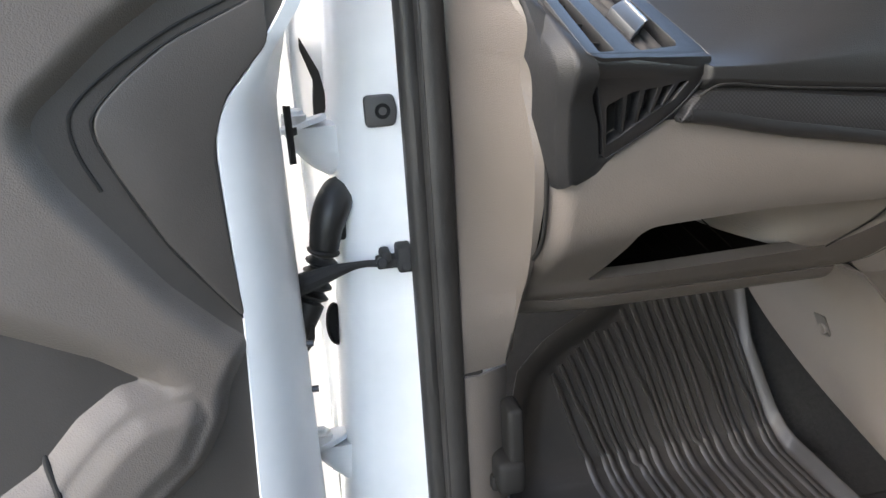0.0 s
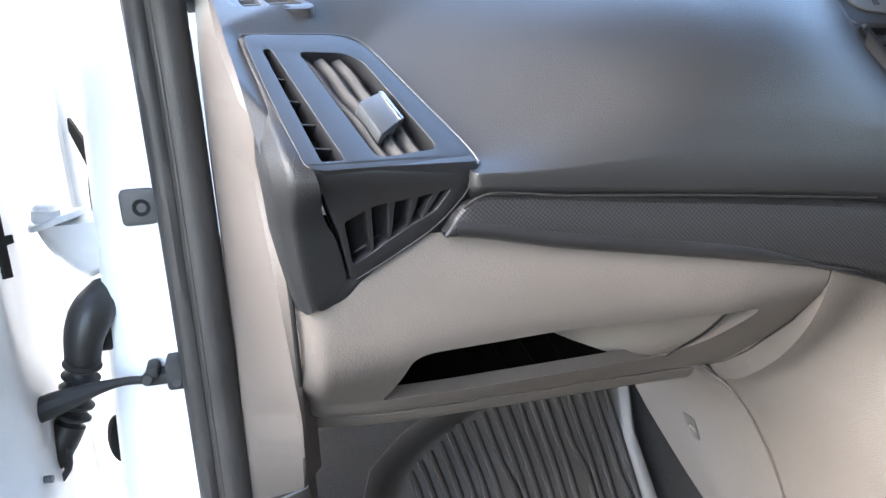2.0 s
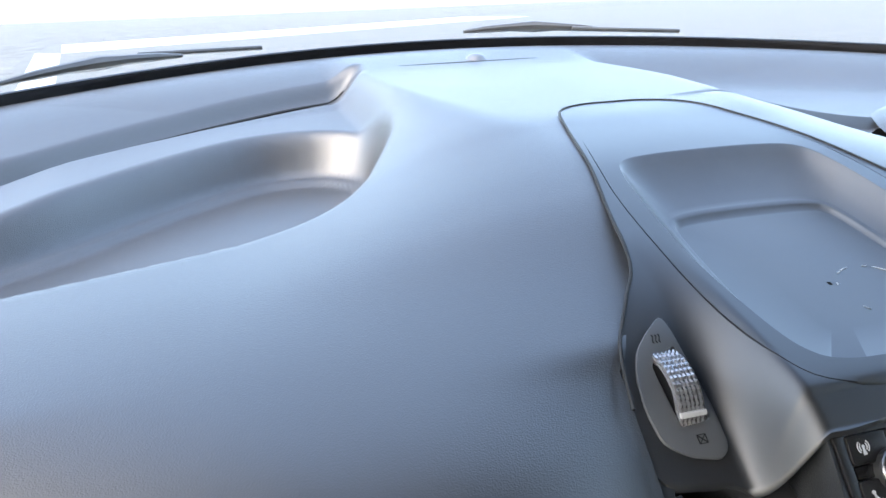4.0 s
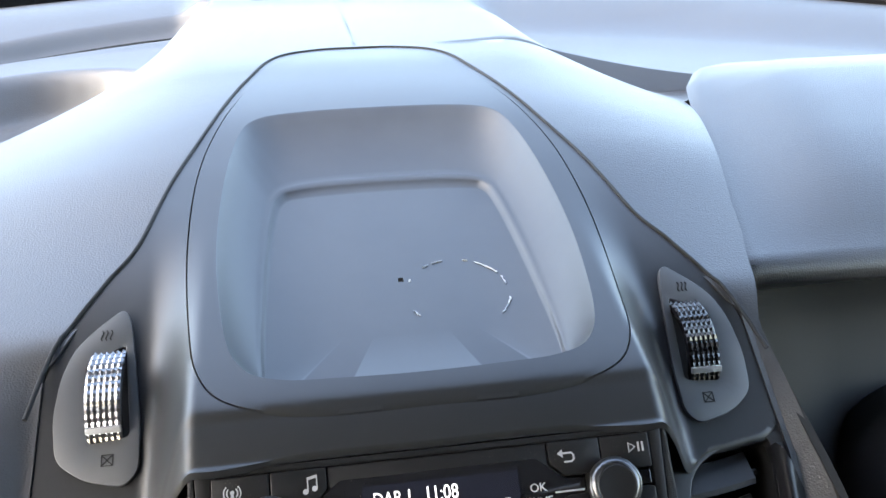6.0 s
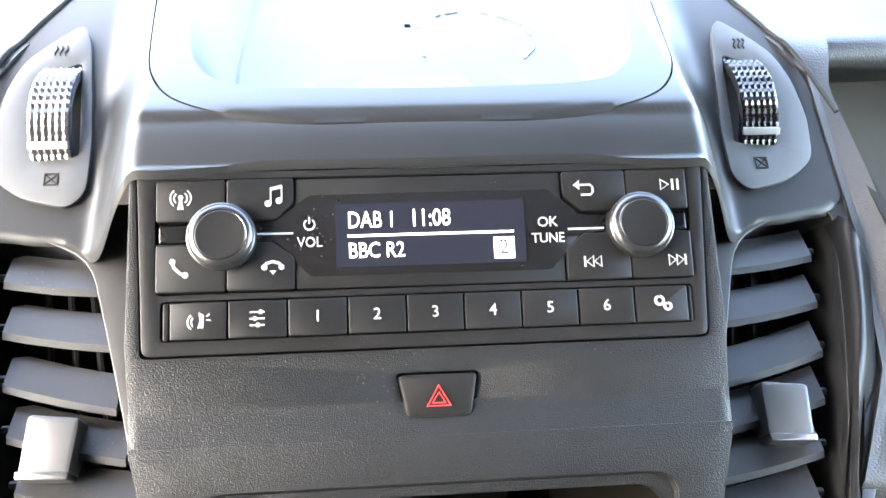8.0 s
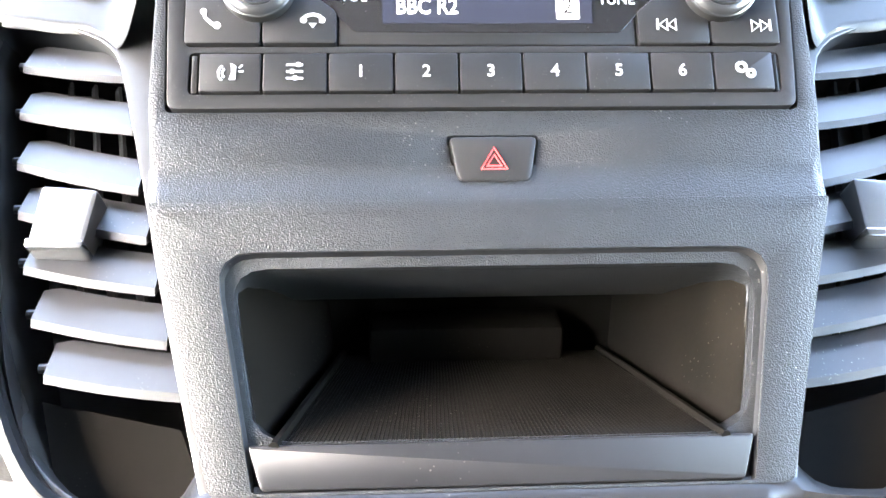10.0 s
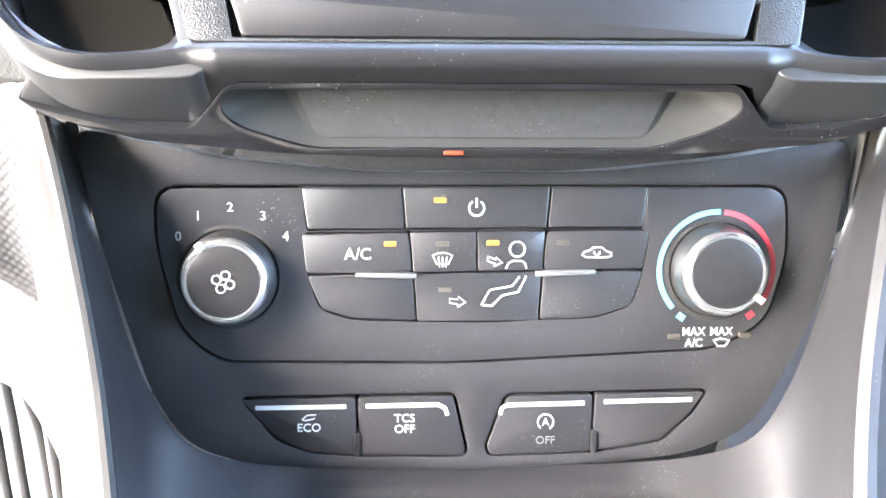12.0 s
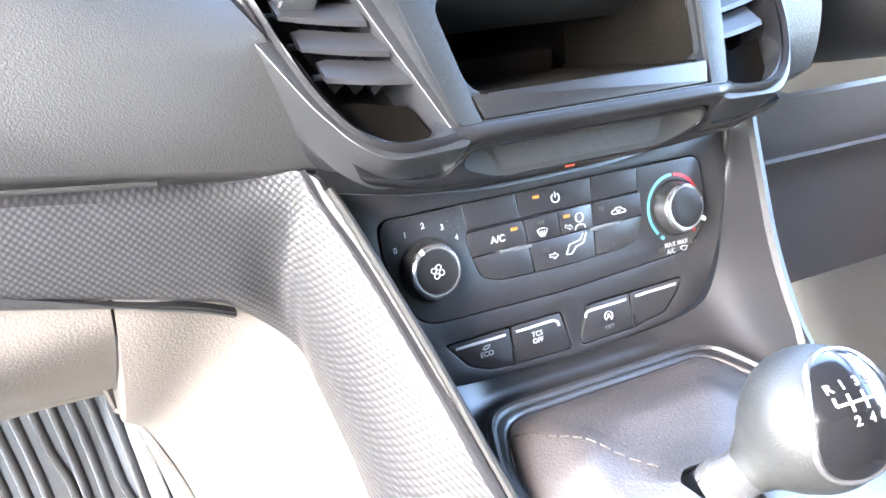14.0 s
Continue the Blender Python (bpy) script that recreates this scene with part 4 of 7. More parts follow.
# glue ring left in the tray
M_GLUE = material("dried_glue", (0.30, 0.31, 0.32), 0.25, 0, 0.6)
glue_ring = thing("glue_ring", (0.03, -0.125, 0.95), "ring of dried clear glue in the top tray", "residue")
rng = random.Random(4)
for a0, a1 in ((8, 22), (30, 62), (70, 76), (98, 112), (118, 124), (150, 156), (205, 215), (318, 345)):
    pts = []
    for i in range(8):
        a = radians(a0 + (a1 - a0) * i / 7)
        x, y = 0.030 + 0.029 * math.cos(a) + 0.001 * rng.random(), -0.125 + 0.029 * math.sin(a)
        pts.append((x, y, tray_floor_z(x, y) + 0.0004))
    part("glue_drop", tube(pts, 0.0006, 6, radii=[0.0002 + 0.0005 * rng.random() for _ in pts]), M_GLUE, glue_ring)

# column face with openings for radio, hazard switch and cubby
HAZ = mm([(-14, 74), (15.8, 74), (12.8, 90.5), (-11, 90.5)])
CUB = mm([(-81, 116.5), (82, 116.5), (73.8, 168), (-72.4, 168)])
col_out = mm([(-107, -9), (107, -9), (108.5, 62), (106, 97), (84, 183), (-83.5, 183), (-105, 97), (-108, 62)])
part("column_face", plate(F, rounded(col_out, 0.004), -0.055, 0.0, 0.003, holes=[rounded(mm([(-105, -1.5), (105, -1.5), (101.6, 65.5), (-102.6, 65.5)]), 0.002), rounded(HAZ, 0.002), rounded(CUB, 0.012)]), M_BLACK, stack, "", 40)
part("cubby_surround", plate(F, rounded(mm([(-105.6, 96), (106.4, 96), (106, 98), (85, 183), (-84, 183), (-105.2, 98)]), [0.001, 0.001, 0.01, 0.003, 0.003, 0.01]), -0.002, 0.0032, 0.0020, seg=3, holes=[rounded(mm([(-85, 112), (86, 112), (73.5, 182), (-72, 182)]), [0.012, 0.012, 0.001, 0.001])]), M_BLACK, stack, "", 40)
step = [[F.at(u * (0.1072 - 0.0016 * k / 12) + 0.0003, 0.084 + 0.0155 * k / 12, 0.0002 + 0.0032 * smoothstep(0, 12, k) - 0.0012 * smoothstep(0.975, 1.0, abs(u)) - 0.006 * (abs(u) > 1)) for u in [-1.0005, -1, -0.99, -0.98, -0.965] + [-0.95 + 0.1 * n for n in range(20)] + [0.965, 0.98, 0.99, 1, 1.0005]] for k in range(13)]
part("column_step", sheet(step), M_BLACK, stack, "soft step above the cubby", 60)


def cubby_bevel():
    a = rounded(mm([(-85, 112), (86, 112), (73.5, 182), (-72, 182)]), [0.012, 0.012, 0.001, 0.001])
    b = rounded(mm([(-81, 116), (82, 116), (72, 180), (-70.5, 180)]), [0.010, 0.010, 0.001, 0.001])
    return sheet([[F.at(u, d, 0.0020) for u, d in a], [F.at(u, d, -0.006) for u, d in b]], close_v=True)


part("cubby_bevel", cubby_bevel(), M_CHIN, stack)
bead = rounded(mm([(-81.3, 115.7), (82.3, 115.7), (72.3, 180), (-70.8, 180)]), [0.010, 0.010, 0.001, 0.001])
part("cubby_bead", tube([F.at(u, d, -0.0048) for u, d in bead[-2:] + bead[:-2]], 0.0009, 6), M_BLACK, stack, "thin raised rim of the cubby")


def cubby_box():
    mouth = rounded(mm([(-81, 116), (82, 116), (72, 172), (-70.5, 172)]), [0.010, 0.010, 0.004, 0.004])
    row0 = [F.at(u, d, -0.004) for u, d in mouth]
    row1 = [Vector((p.x * 0.79, -0.226 + (p.z - 0.784) * 0.55, 0.757 + (p.z - 0.784) * 1.35)) for p in row0]
    mid = [p.lerp(q, 0.5) for p, q in zip(row0, row1)]
    bm = sheet([row0, mid, row1], close_v=True)
    cap(bm, row1)
    return bm


# The cubby's shade is put into its wall colour.
cub = part("cubby", cubby_box(), M_RECESS, stack, "dusty storage cubby darkened for the shade inside")
part("back_step", block((-0.042, -0.242, 0.757), (0.036, -0.222, 0.777), 0.003), M_RECESS, cub)
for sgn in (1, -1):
    part("floor_bead", tube([(sgn * 0.066, -0.334, 0.786), (sgn * 0.053, -0.229, 0.760)], 0.0016, 6), M_RECESS, cub)
part("ledge", plate(F, rounded(mm([(-73.5, 168.8), (74.5, 168.6), (70.5, 181.5), (-69.5, 181.5)]), 0.0015), -0.012, 0.0035, 0.002), M_CHIN, stack, "dark rubber lip of the cubby")


def cubby_mat():
    """Fine ribs that run from the lip to the back wall."""
    bms = []
    for i in range(100):
        s = i / 99
        a = Vector((-0.0655 + 0.131 * s, -0.331, 0.7845))
        b = Vector((a.x * 0.80, -0.229, 0.7588))
        bms.append(tube([a, b], 0.0005, 4))
    for i in range(70):
        s = (i + 0.5) / 70
        y, z = -0.331 + 0.102 * s, 0.7845 - 0.0257 * s
        w = 0.0655 - 0.0131 * s
        bms.append(tube([Vector((-w, y, z)), Vector((w, y, z))], 0.0005, 4))
    return join(*bms)


tagged(part("rubber_liner", cubby_mat(), M_RECESS, cub, "dimpled rubber liner"), "finely dimpled dark rubber liner", kind="stuff")

# wings that carry the outer vents
VENT = mm([(-179, 100), (-158, 101.5), (-133, 112), (-118, 165), (-106, 212), (-86, 282), (-94, 285), (-116, 281), (-134, 269), (-148.5, 244), (-160, 203), (-172.5, 145)])
WING = mm([(-204, 88), (-112, 88), (-100, 170), (-78, 288), (-122, 289), (-137, 277), (-151, 254), (-170, 210), (-192, 160), (-202, 116)])
VENT_R = [(0.006, 0.01, 0.012, 0.02, 0.02, 0.004, 0.004, 0.02, 0.02, 0.03, 0.03, 0.03)[i] for i in range(12)]
for sgn, nm in ((1, "left"), (-1, "right")):
    pick = (lambda p: p) if sgn == 1 else (lambda p: mirrored(p)[::-1])
    vr = list(VENT_R) if sgn == 1 else list(VENT_R)[::-1]
    part("vent_wing", plate(W, rounded(pick(WING), 0.008), -0.030, 0.0, 0.005, holes=[rounded(pick(VENT), vr)], seg=3), M_SURROUND, stack, "", 40)




CHIN = [((0.0, -0.3385, 0.7745), (0.0, -0.341, 0.763)), ((0.072, -0.3385, 0.7745), (0.071, -0.341, 0.763)), ((0.0765, -0.3387, 0.7743), (0.0755, -0.340, 0.7615)), ((0.084, -0.339, 0.7735), (0.086, -0.326, 0.7445)), ((0.094, -0.3405, 0.7722), (0.0925, -0.3245, 0.7437)), ((0.116, -0.3418, 0.7725), (0.110, -0.319, 0.7447)), ((0.134, -0.3345, 0.779), (0.130, -0.309, 0.7475)), ((0.1485, -0.316, 0.7955), (0.146, -0.301, 0.753)), ((0.160, -0.285, 0.823), (0.157, -0.295, 0.785)), ((0.1725, -0.2425, 0.862), (0.176, -0.268, 0.835)), ((0.178, -0.212, 0.8895), (0.188, -0.230, 0.872))]


def chin_rows():
    """A lip that sweeps from one vent's outer rim under the cubby to the other's; its foot follows the finger scoop."""
    half = []
    for k, ((a, b), (c, d)) in enumerate(zip(CHIN, CHIN[1:])):
        for j in range(5):
            half.append((Vector(a).lerp(Vector(c), j / 5), Vector(b).lerp(Vector(d), j / 5)))
    half.append((Vector(CHIN[-1][0]), Vector(CHIN[-1][1])))
    tops = smooth_path([half[i][0] for i in range(20, len(half), 5)], len(half) - 20)
    feet = smooth_path([half[i][1] for i in range(20, len(half), 5)], len(half) - 20)
    half = half[:20] + list(zip(tops, feet))
    full = [(Vector((-p.x, p.y, p.z)), Vector((-q.x, q.y, q.z))) for p, q in half[:0:-1]] + half
    rows = []
    for p, q in full:
        w = smoothstep(0.125, 0.165, abs(p.x))
        out = Vector((0, -1, -0.10)).lerp(W.n, w)
        deep = Vector((0, 0.016, 0.004)).lerp(W.n * -0.012, smoothstep(0.085, 0.10, abs(p.x)))
        rows.append([p + deep, p + deep * 0.1, p + out * 0.0035, p.lerp(q, 0.10) + out * 0.0062, p.lerp(q, 0.28) + out * 0.0070, p.lerp(q, 0.5) + out * 0.0055, p.lerp(q, 0.8) + out * 0.0022, q, q + Vector((0, 0.003, 0.0010)), q + Vector((0, 0.016, 0.002))])
    return rows


part("chin", thicken(sheet(chin_rows()), 0.004), M_CHIN, stack, "curved black lip under the vents", 60)


# ---------- air vents ----------
SLATS = [(-166, 121, -128, 126), (-163.5, 142, -123, 149), (-160.5, 163, -118, 174), (-156.5, 182.5, -113, 193), (-151, 203, -108, 211.5), (-145.3, 221.5, -102.3, 230), (-138.2, 240, -96, 247)]


def slat(u0, d0, u1, d1):
    """A tilted blade with a worn front edge and a pivot pin at each end."""
    a, b = Vector((u0, d0)) / 1000, Vector((u1, d1)) / 1000
    rows = []
    for i in range(9):
        t = i / 8
        p = a.lerp(b, t)
        bow = 0.0007 * math.sin(t * math.pi)
        taper = 0.85 + 0.15 * math.sin(min(1, t * 6) * math.pi / 2)
        back = 0.0155 * taper
        sec = [(0, 0), (0.0016, 0.0008), (-0.001, 0.0018), (-back, -0.0035), (-back - 0.0005, -0.0055), (-0.001, -0.0016)]
        rows.append([W.at(p.x, p.y + bow + dd, -0.004 + hh) for dd, hh in sec])
    bm = sheet(rows, close_v=True)
    cap(bm, rows[0])
    cap(bm, rows[-1])
    pins = []
    for p in (a, b):
        pins.append(tube([W.at(p.x - 0.004, p.y - 0.005, -0.008), W.at(p.x + 0.004, p.y - 0.005, -0.008)], 0.0016, 8))
    return join(bm, *pins)


for sgn, side in ((1, "passenger"), (-1, "driver")):
    vent = thing("air_vent", W.at(-0.14 * sgn, 0.18, -0.03), "tall black dash air vent with tilted slats and a silver tab", "air vent", "dash air vents")
    outline = VENT if sgn == 1 else mirrored(VENT)[::-1]
    big = rounded([(u * 1.0, d) for u, d in outline], 0.004)
    duct_rows = [[W.at(u, d, -0.003) for u, d in big], [W.at(u * 0.985, d, -0.045) for u, d in big]]
    duct = sheet(duct_rows, close_v=True)
    cap(duct, duct_rows[1])
    part("duct", duct, M_DARK, vent)
    part("duct_floor", plate(W, mm([(sgn * u, d) for u, d in ((-142, 244), (-98, 254), (-86, 282), (-94, 285), (-116, 281), (-134, 269))][::sgn]), -0.024, -0.014), M_RECESS, vent, "dusty brown duct floor")
    for k, (u0, d0, u1, d1) in enumerate(SLATS):
        if sgn == 1:
            part("slat", slat(u0, d0, u1, d1), M_SLAT, vent)
        else:
            part("slat", slat(-u1, d1, -u0, d0), M_SLAT, vent)
    for k in range(3):
        f = 0.28 + 0.24 * k
        pts = []
        for u0, d0, u1, d1 in SLATS:
            pts.append(W.at(sgn * (u0 + (u1 - u0) * f) / 1000, (d0 + (d1 - d0) * f - 6) / 1000, -0.020))
        part("vane", tube(pts, 0.0013, 6, flat=3.0), M_DARK, vent)
    u0, d0, u1, d1 = SLATS[3]
    uc, dc = sgn * (u0 + (u1 - u0) * 0.42) / 1000, (d0 + (d1 - d0) * 0.42) / 1000
    tilt = 0.10 * sgn
    tab = plate(W, rounded([(uc - 0.0095, dc - 0.012), (uc + 0.0095, dc - 0.010), (uc + 0.0075, dc + 0.012), (uc - 0.0105, dc + 0.011)], 0.002), -0.010, 0.004, 0.0015)
    tb = part("tab", tab, M_SILVER, vent, "worn silver plastic tab")
    part("tab_edge", plate(W, rounded([(uc - 0.0108, dc + 0.0085), (uc + 0.0078, dc + 0.0095), (uc + 0.0075, dc + 0.0125), (uc - 0.0105, dc + 0.0118)], 0.001), -0.008, 0.0052, 0.0008), M_CHROME, tb)


# ---------- temperature wheels ----------
def thumb_wheel(uc, dc, lit):
    """A knurled wheel that stands halfway out of its slot; its axle lies across."""
    bm = bmesh.new()
    rad, wid = 0.030, 0.0165
    c = W.at(uc, dc, -0.0175)
    nu, na = 6, 96
    rows = []
    for j in range(na):
        a = 2 * math.pi * j / na
        dirv = W.n * math.cos(a) + W.d * math.sin(a)
        row = [c - W.u * (wid / 2) + dirv * (rad - 0.004)]
        for i in range(nu * 2 + 1):
            peak = (i % 2 == 1) and (j % 2 == 1)
            r = rad + (0.0013 if peak else 0.0)
            row.append(c + W.u * (wid * (i / (nu * 2) - 0.5)) + dirv * r)
        row.append(c + W.u * (wid / 2) + dirv * (rad - 0.004))
        rows.append(row)
    return sheet(rows, close_u=True)


OVAL = mm([(-145.4, -2), (-158, 8), (-169, 19), (-175, 34), (-177.5, 55), (-175, 76), (-162, 86), (-143, 91), (-136.5, 84), (-136.5, 60), (-139.5, 30), (-142, 8)])
for sgn in (1, -1):
    ov = OVAL if sgn == 1 else mirrored(OVAL)[::-1]
    wheel = thing("vent_wheel", W.at(-0.155 * sgn, 0.045, -0.01), "knurled black thumb wheel in an oval dash recess", "thumb wheel", "vent wheels")
    slot = rounded(mm([(-163.5, 29), (-144.5, 19), (-141, 67), (-160.5, 69)]), 0.003)
    slot = slot if sgn == 1 else mirrored(slot)[::-1]
    part("oval_panel", plate(W, rounded(ov, 0.006), -0.004, 0.0032, 0.0025, holes=[slot], seg=3), M_TRAYGREY, wheel, "smooth dark grey oval panel", 50)
    # Left wheel's brighter metal stands in for light it catches; right stays black.
    wh = part("wheel", thumb_wheel(-0.1525 * sgn, 0.045, sgn), M_WHEEL_LIT if sgn == 1 else M_GLOSS, wheel, "knurled shiny wheel", 25)
    cw = W.at(-0.1525 * sgn, 0.045, -0.0175)
    a = radians(37)
    dirv = W.n * math.cos(a) + W.d * math.sin(a)
    mark = Face(cw + dirv * 0.0308, W.d * math.cos(a) - W.n * math.sin(a))
    part("mark", plate(mark, rounded(mm(box2(-8.2, -1.6, 8.2, 1.6)), 0.0005), -0.002, 0.0012, 0.0003), M_PRINT, wh)
    ic = [stroke(W, [(sgn * -0.151 + q[0] / 1000, 0.0775 + q[1] / 1000) for q in box2(-2.6, -2.6, 2.6, 2.6)], 0.0006, 0.003, 0.0036, True)]
    ic.append(stroke(W, [(sgn * -0.151 - 0.0026, 0.0749), (sgn * -0.151 + 0.0026, 0.0801)], 0.0005, 0.003, 0.0036))
    ic.append(stroke(W, [(sgn * -0.151 - 0.0026, 0.0801), (sgn * -0.151 + 0.0026, 0.0749)], 0.0005, 0.003, 0.0036))
    part("icon", join(*ic), M_DARK, wheel)
    ic = []
    for k in (-2.2, 0, 2.2):
        ic.append(stroke(W, [(sgn * -0.154 + (k + math.sin(q * 1.6) * 0.6) / 1000, 0.0105 + q * 1.4 / 1000) for q in range(5)], 0.0006, 0.003, 0.0036))
    part("icon", join(*ic), M_DARK, wheel)

# ---------- radio ----------
radio = thing("car_radio", F.at(0, 0.06, -0.03), "black car radio with two silver-ringed knobs and a lit display", "car radio")
part("bezel", plate(F, rounded(mm([(-104.2, -0.8), (104.2, -0.8), (100.8, 64.8), (-101.8, 64.8)]), 0.003), -0.03, 0.0012, 0.0008, holes=[rounded(mm(box2(-97.6, 1.8, 98, 43.6)), 0.003), rounded(mm(box2(-95.5, 45.8, 96.5, 60)), 0.002)]), M_BUTTON, radio, "", 40)
part("well", plate(F, mm([(-101, 0.5), (101, 0.5), (99.6, 63), (-100, 63)]), -0.031, -0.004), M_DARK, radio)

GAP = 0.35


def key(pts, h=0.0022, r=0.0012, name="button", face=F, mat=None, parent=None, bevel=0.0006):
    return part(name, plate(face, rounded(mm(pts), r), -0.004, h, bevel), mat or M_BUTTON, parent or radio, "", 40)


keys = {}
keys["dab"] = key([(-97.2, 2.2), (-73, 2.2), (-73, 17.5), (-97.2, 17.5)])
keys["music"] = key([(-72.4, 2.2), (-48.6, 2.2), (-48.6, 11.5), (-55, 17.5), (-72.4, 17.5)])
keys["call"] = key([(-97.2, 25.5), (-73, 25.5), (-73, 42.8), (-97.2, 42.8)])
keys["end"] = key([(-72.4, 25.5), (-56, 25.5), (-48.6, 31.5), (-48.6, 42.8), (-72.4, 42.8)])
keys["back"] = key([(50.2, 2.2), (74, 2.2), (74, 17.5), (57, 17.5), (50.2, 11.5)])
keys["play"] = key([(74.6, 2.2), (97.6, 2.2), (97.6, 17.5), (74.6, 17.5)])
keys["prev"] = key([(50.2, 31.8), (57, 25.8), (74, 25.8), (74, 43.2), (50.2, 43.2)])
keys["next"] = key([(74.6, 25.8), (97.6, 25.8), (97.6, 43.2), (74.6, 43.2)])
key([(-96.5, 18.2), (-84, 18.2), (-84, 24.8), (-96.5, 24.8)], 0.0005, name="side_window", mat=M_GLOSS)
key([(88, 18.4), (97, 18.4), (97, 25), (88, 25)], 0.0005, name="side_window", mat=M_GLOSS)
part("display_surround", plate(F, rounded(mm([(-48, 2.4), (49.6, 2.4), (49.6, 12), (58, 19), (66, 19), (66, 25), (57, 25), (49.6, 32), (49.6, 43.2), (-48, 42.8), (-48, 31.8), (-56, 25), (-64, 25), (-64, 18), (-56, 18), (-48, 11.8)]), 0.001), -0.004, 0.0010, 0.0005), M_BUTTON, radio, "", 40)
disp = part("display_panel", plate(F, rounded(mm([(-43, 8.5), (44.5, 8.5), (56, 18.5), (66, 18.8), (66, 25.2), (56, 26.5), (44.5, 38.8), (-43, 38.5), (-55, 26), (-64, 25.5), (-64, 18), (-55, 17.5)]), 0.0015), -0.004, 0.0014, 0.0004), M_GLOSS, radio, "gloss black display window")
part("screen", plate(F, mm(box2(-33.8, 12.4, 35.4, 35.6)), 0.0, 0.0019), M_SCREEN, disp, "lit blue-grey display")
part("screen_text", join(letters(F, "DAB 1", -0.0295, 0.0188, 0.0086, 0.0022, "LEFT", 0.00006, wide=0.74), letters(F, "11:08", -0.0070, 0.0186, 0.0090, 0.0022, "LEFT", 0.00006, wide=0.76), letters(F, "BBC R2", -0.0295, 0.0300, 0.0080, 0.0022, "LEFT", 0.00006, wide=0.80), plate(F, mm(box2(-29.5, 23.9, 31, 24.7)), 0.0018, 0.0022)), M_LETTER, disp, "bright display letters", 0)
badge = part("preset_badge", plate(F, mm(box2(23.5, 26.3, 31, 34.2)), 0.0018, 0.0023), M_LETTER, disp)
part("preset_digit", letters(F, "2", 0.0272, 0.0302, 0.0078, 0.0025), M_GLOSS, badge, "", 0)
for nm, u in (("volume_knob", -0.0738), ("tuning_knob", 0.0782)):
    o = F.at(u, 0.0236, -0.003)
    kb = part(nm, lathe(o, F.n, [(0.0121, 0.0), (0.0120, 0.006), (0.0117, 0.0085)], 56), M_KNOB, radio, "ribbed silver-sided knob")
    part("ring", lathe(o, F.n, [(0.0117, 0.0085), (0.0112, 0.0098), (0.0102, 0.0107), (0.0092, 0.0110), (0.0088, 0.0108)], 56), M_RING, kb, "bevelled silver ring")
    part("rim", lathe(o, F.n, [(0.0117, 0.0080), (0.01215, 0.0084), (0.0120, 0.0090), (0.0115, 0.0093)], 56), M_RING, kb, "thin silver rim")
    part("cap", lathe(o, F.n, [(0.0089, 0.0108), (0.0084, 0.0112), (0.004, 0.0108), (0.0001, 0.0107)], 48), M_BUTTON, kb, "matt black cap")
    part("pointer_line", plate(F, mm(box2(-61.8, 22.2, -49, 22.9) if u < 0 else box2(51.5, 23.6, 65, 24.4)), 0.0012, 0.0017), M_PRINT, radio)

S_ROW = [-92.3, -72.2, -51.3, -30.2, -9.3, 11.4, 32.3, 53.2, 74.1, 94.3]
ROW_TXT = ["", "", "1", "2", "3", "4", "5", "6", ""]
row_keys = []
for i in range(9):
    k = key([(S_ROW[i] + GAP, 46.4), (S_ROW[i + 1] - GAP, 46.4), (S_ROW[i + 1] - GAP, 59.5), (S_ROW[i] + GAP, 59.5)], 0.0024, 0.0006, "preset_button")
    row_keys.append(k)
    if ROW_TXT[i]:
        part("digit", letters(F, ROW_TXT[i], (S_ROW[i] + S_ROW[i + 1]) / 2000, 0.0529, 0.0058, 0.0026, bold=0.00014), M_PRINT, k, "", 0)
key([(-94.6, 46.4), (-92.6, 46.4), (-92.6, 59.5), (-94.6, 59.5)], 0.001, 0.0004)
key([(94.6, 46.4), (96.0, 46.4), (96.0, 59.5), (94.6, 59.5)], 0.001, 0.0004)


def icon(parent, mat, *bms):
    return part("icon", join(*bms), mat, parent, "", 0)


def S(pts, w=0.52, closed=False, face=F, h=0.0023):
    return stroke(face, mm(pts), w / 1000, h - 0.0003, h + 0.0003, closed)


def P(pts, face=F, h=0.0023):
    return plate(face, mm(pts), h - 0.0003, h + 0.0003)


def A(u, d, r, a0, a1, n=14):
    return [(x * 1000, y * 1000) for x, y in arc(u / 1000, d / 1000, r / 1000, a0, a1, n)]


icon(keys["dab"], M_PRINT, P(A(-88.5, 8.6, 0.9, 0, 330, 10)), P([(-88.9, 9), (-88.1, 9), (-87.4, 13), (-89.6, 13)]), S(A(-88.5, 8.8, 2.3, 40, 140)), S(A(-88.5, 8.8, 3.6, 40, 140)), S(A(-88.5, 8.8, 2.3, 220, 320)), S(A(-88.5, 8.8, 3.6, 220, 320)))
icon(keys["music"], M_PRINT, P(A(-57.7, 11.6, 1.2, 0, 330, 10)), P(A(-53.8, 10.6, 1.2, 0, 330, 10)), S([(-56.7, 11.6), (-56.7, 6.0)]), S([(-52.8, 10.6), (-52.8, 5.2)]), S([(-56.9, 6.3), (-52.6, 5.4)], 1.2))
icon(keys["call"], M_PRINT, S([(-91.4, 31.6), (-90.6, 34.0), (-88.6, 36.0), (-86.6, 37.0)], 1.1), P(A(-91.2, 31.8, 1.1, 0, 330, 8)), P(A(-86.8, 36.7, 1.2, 0, 330, 8)))
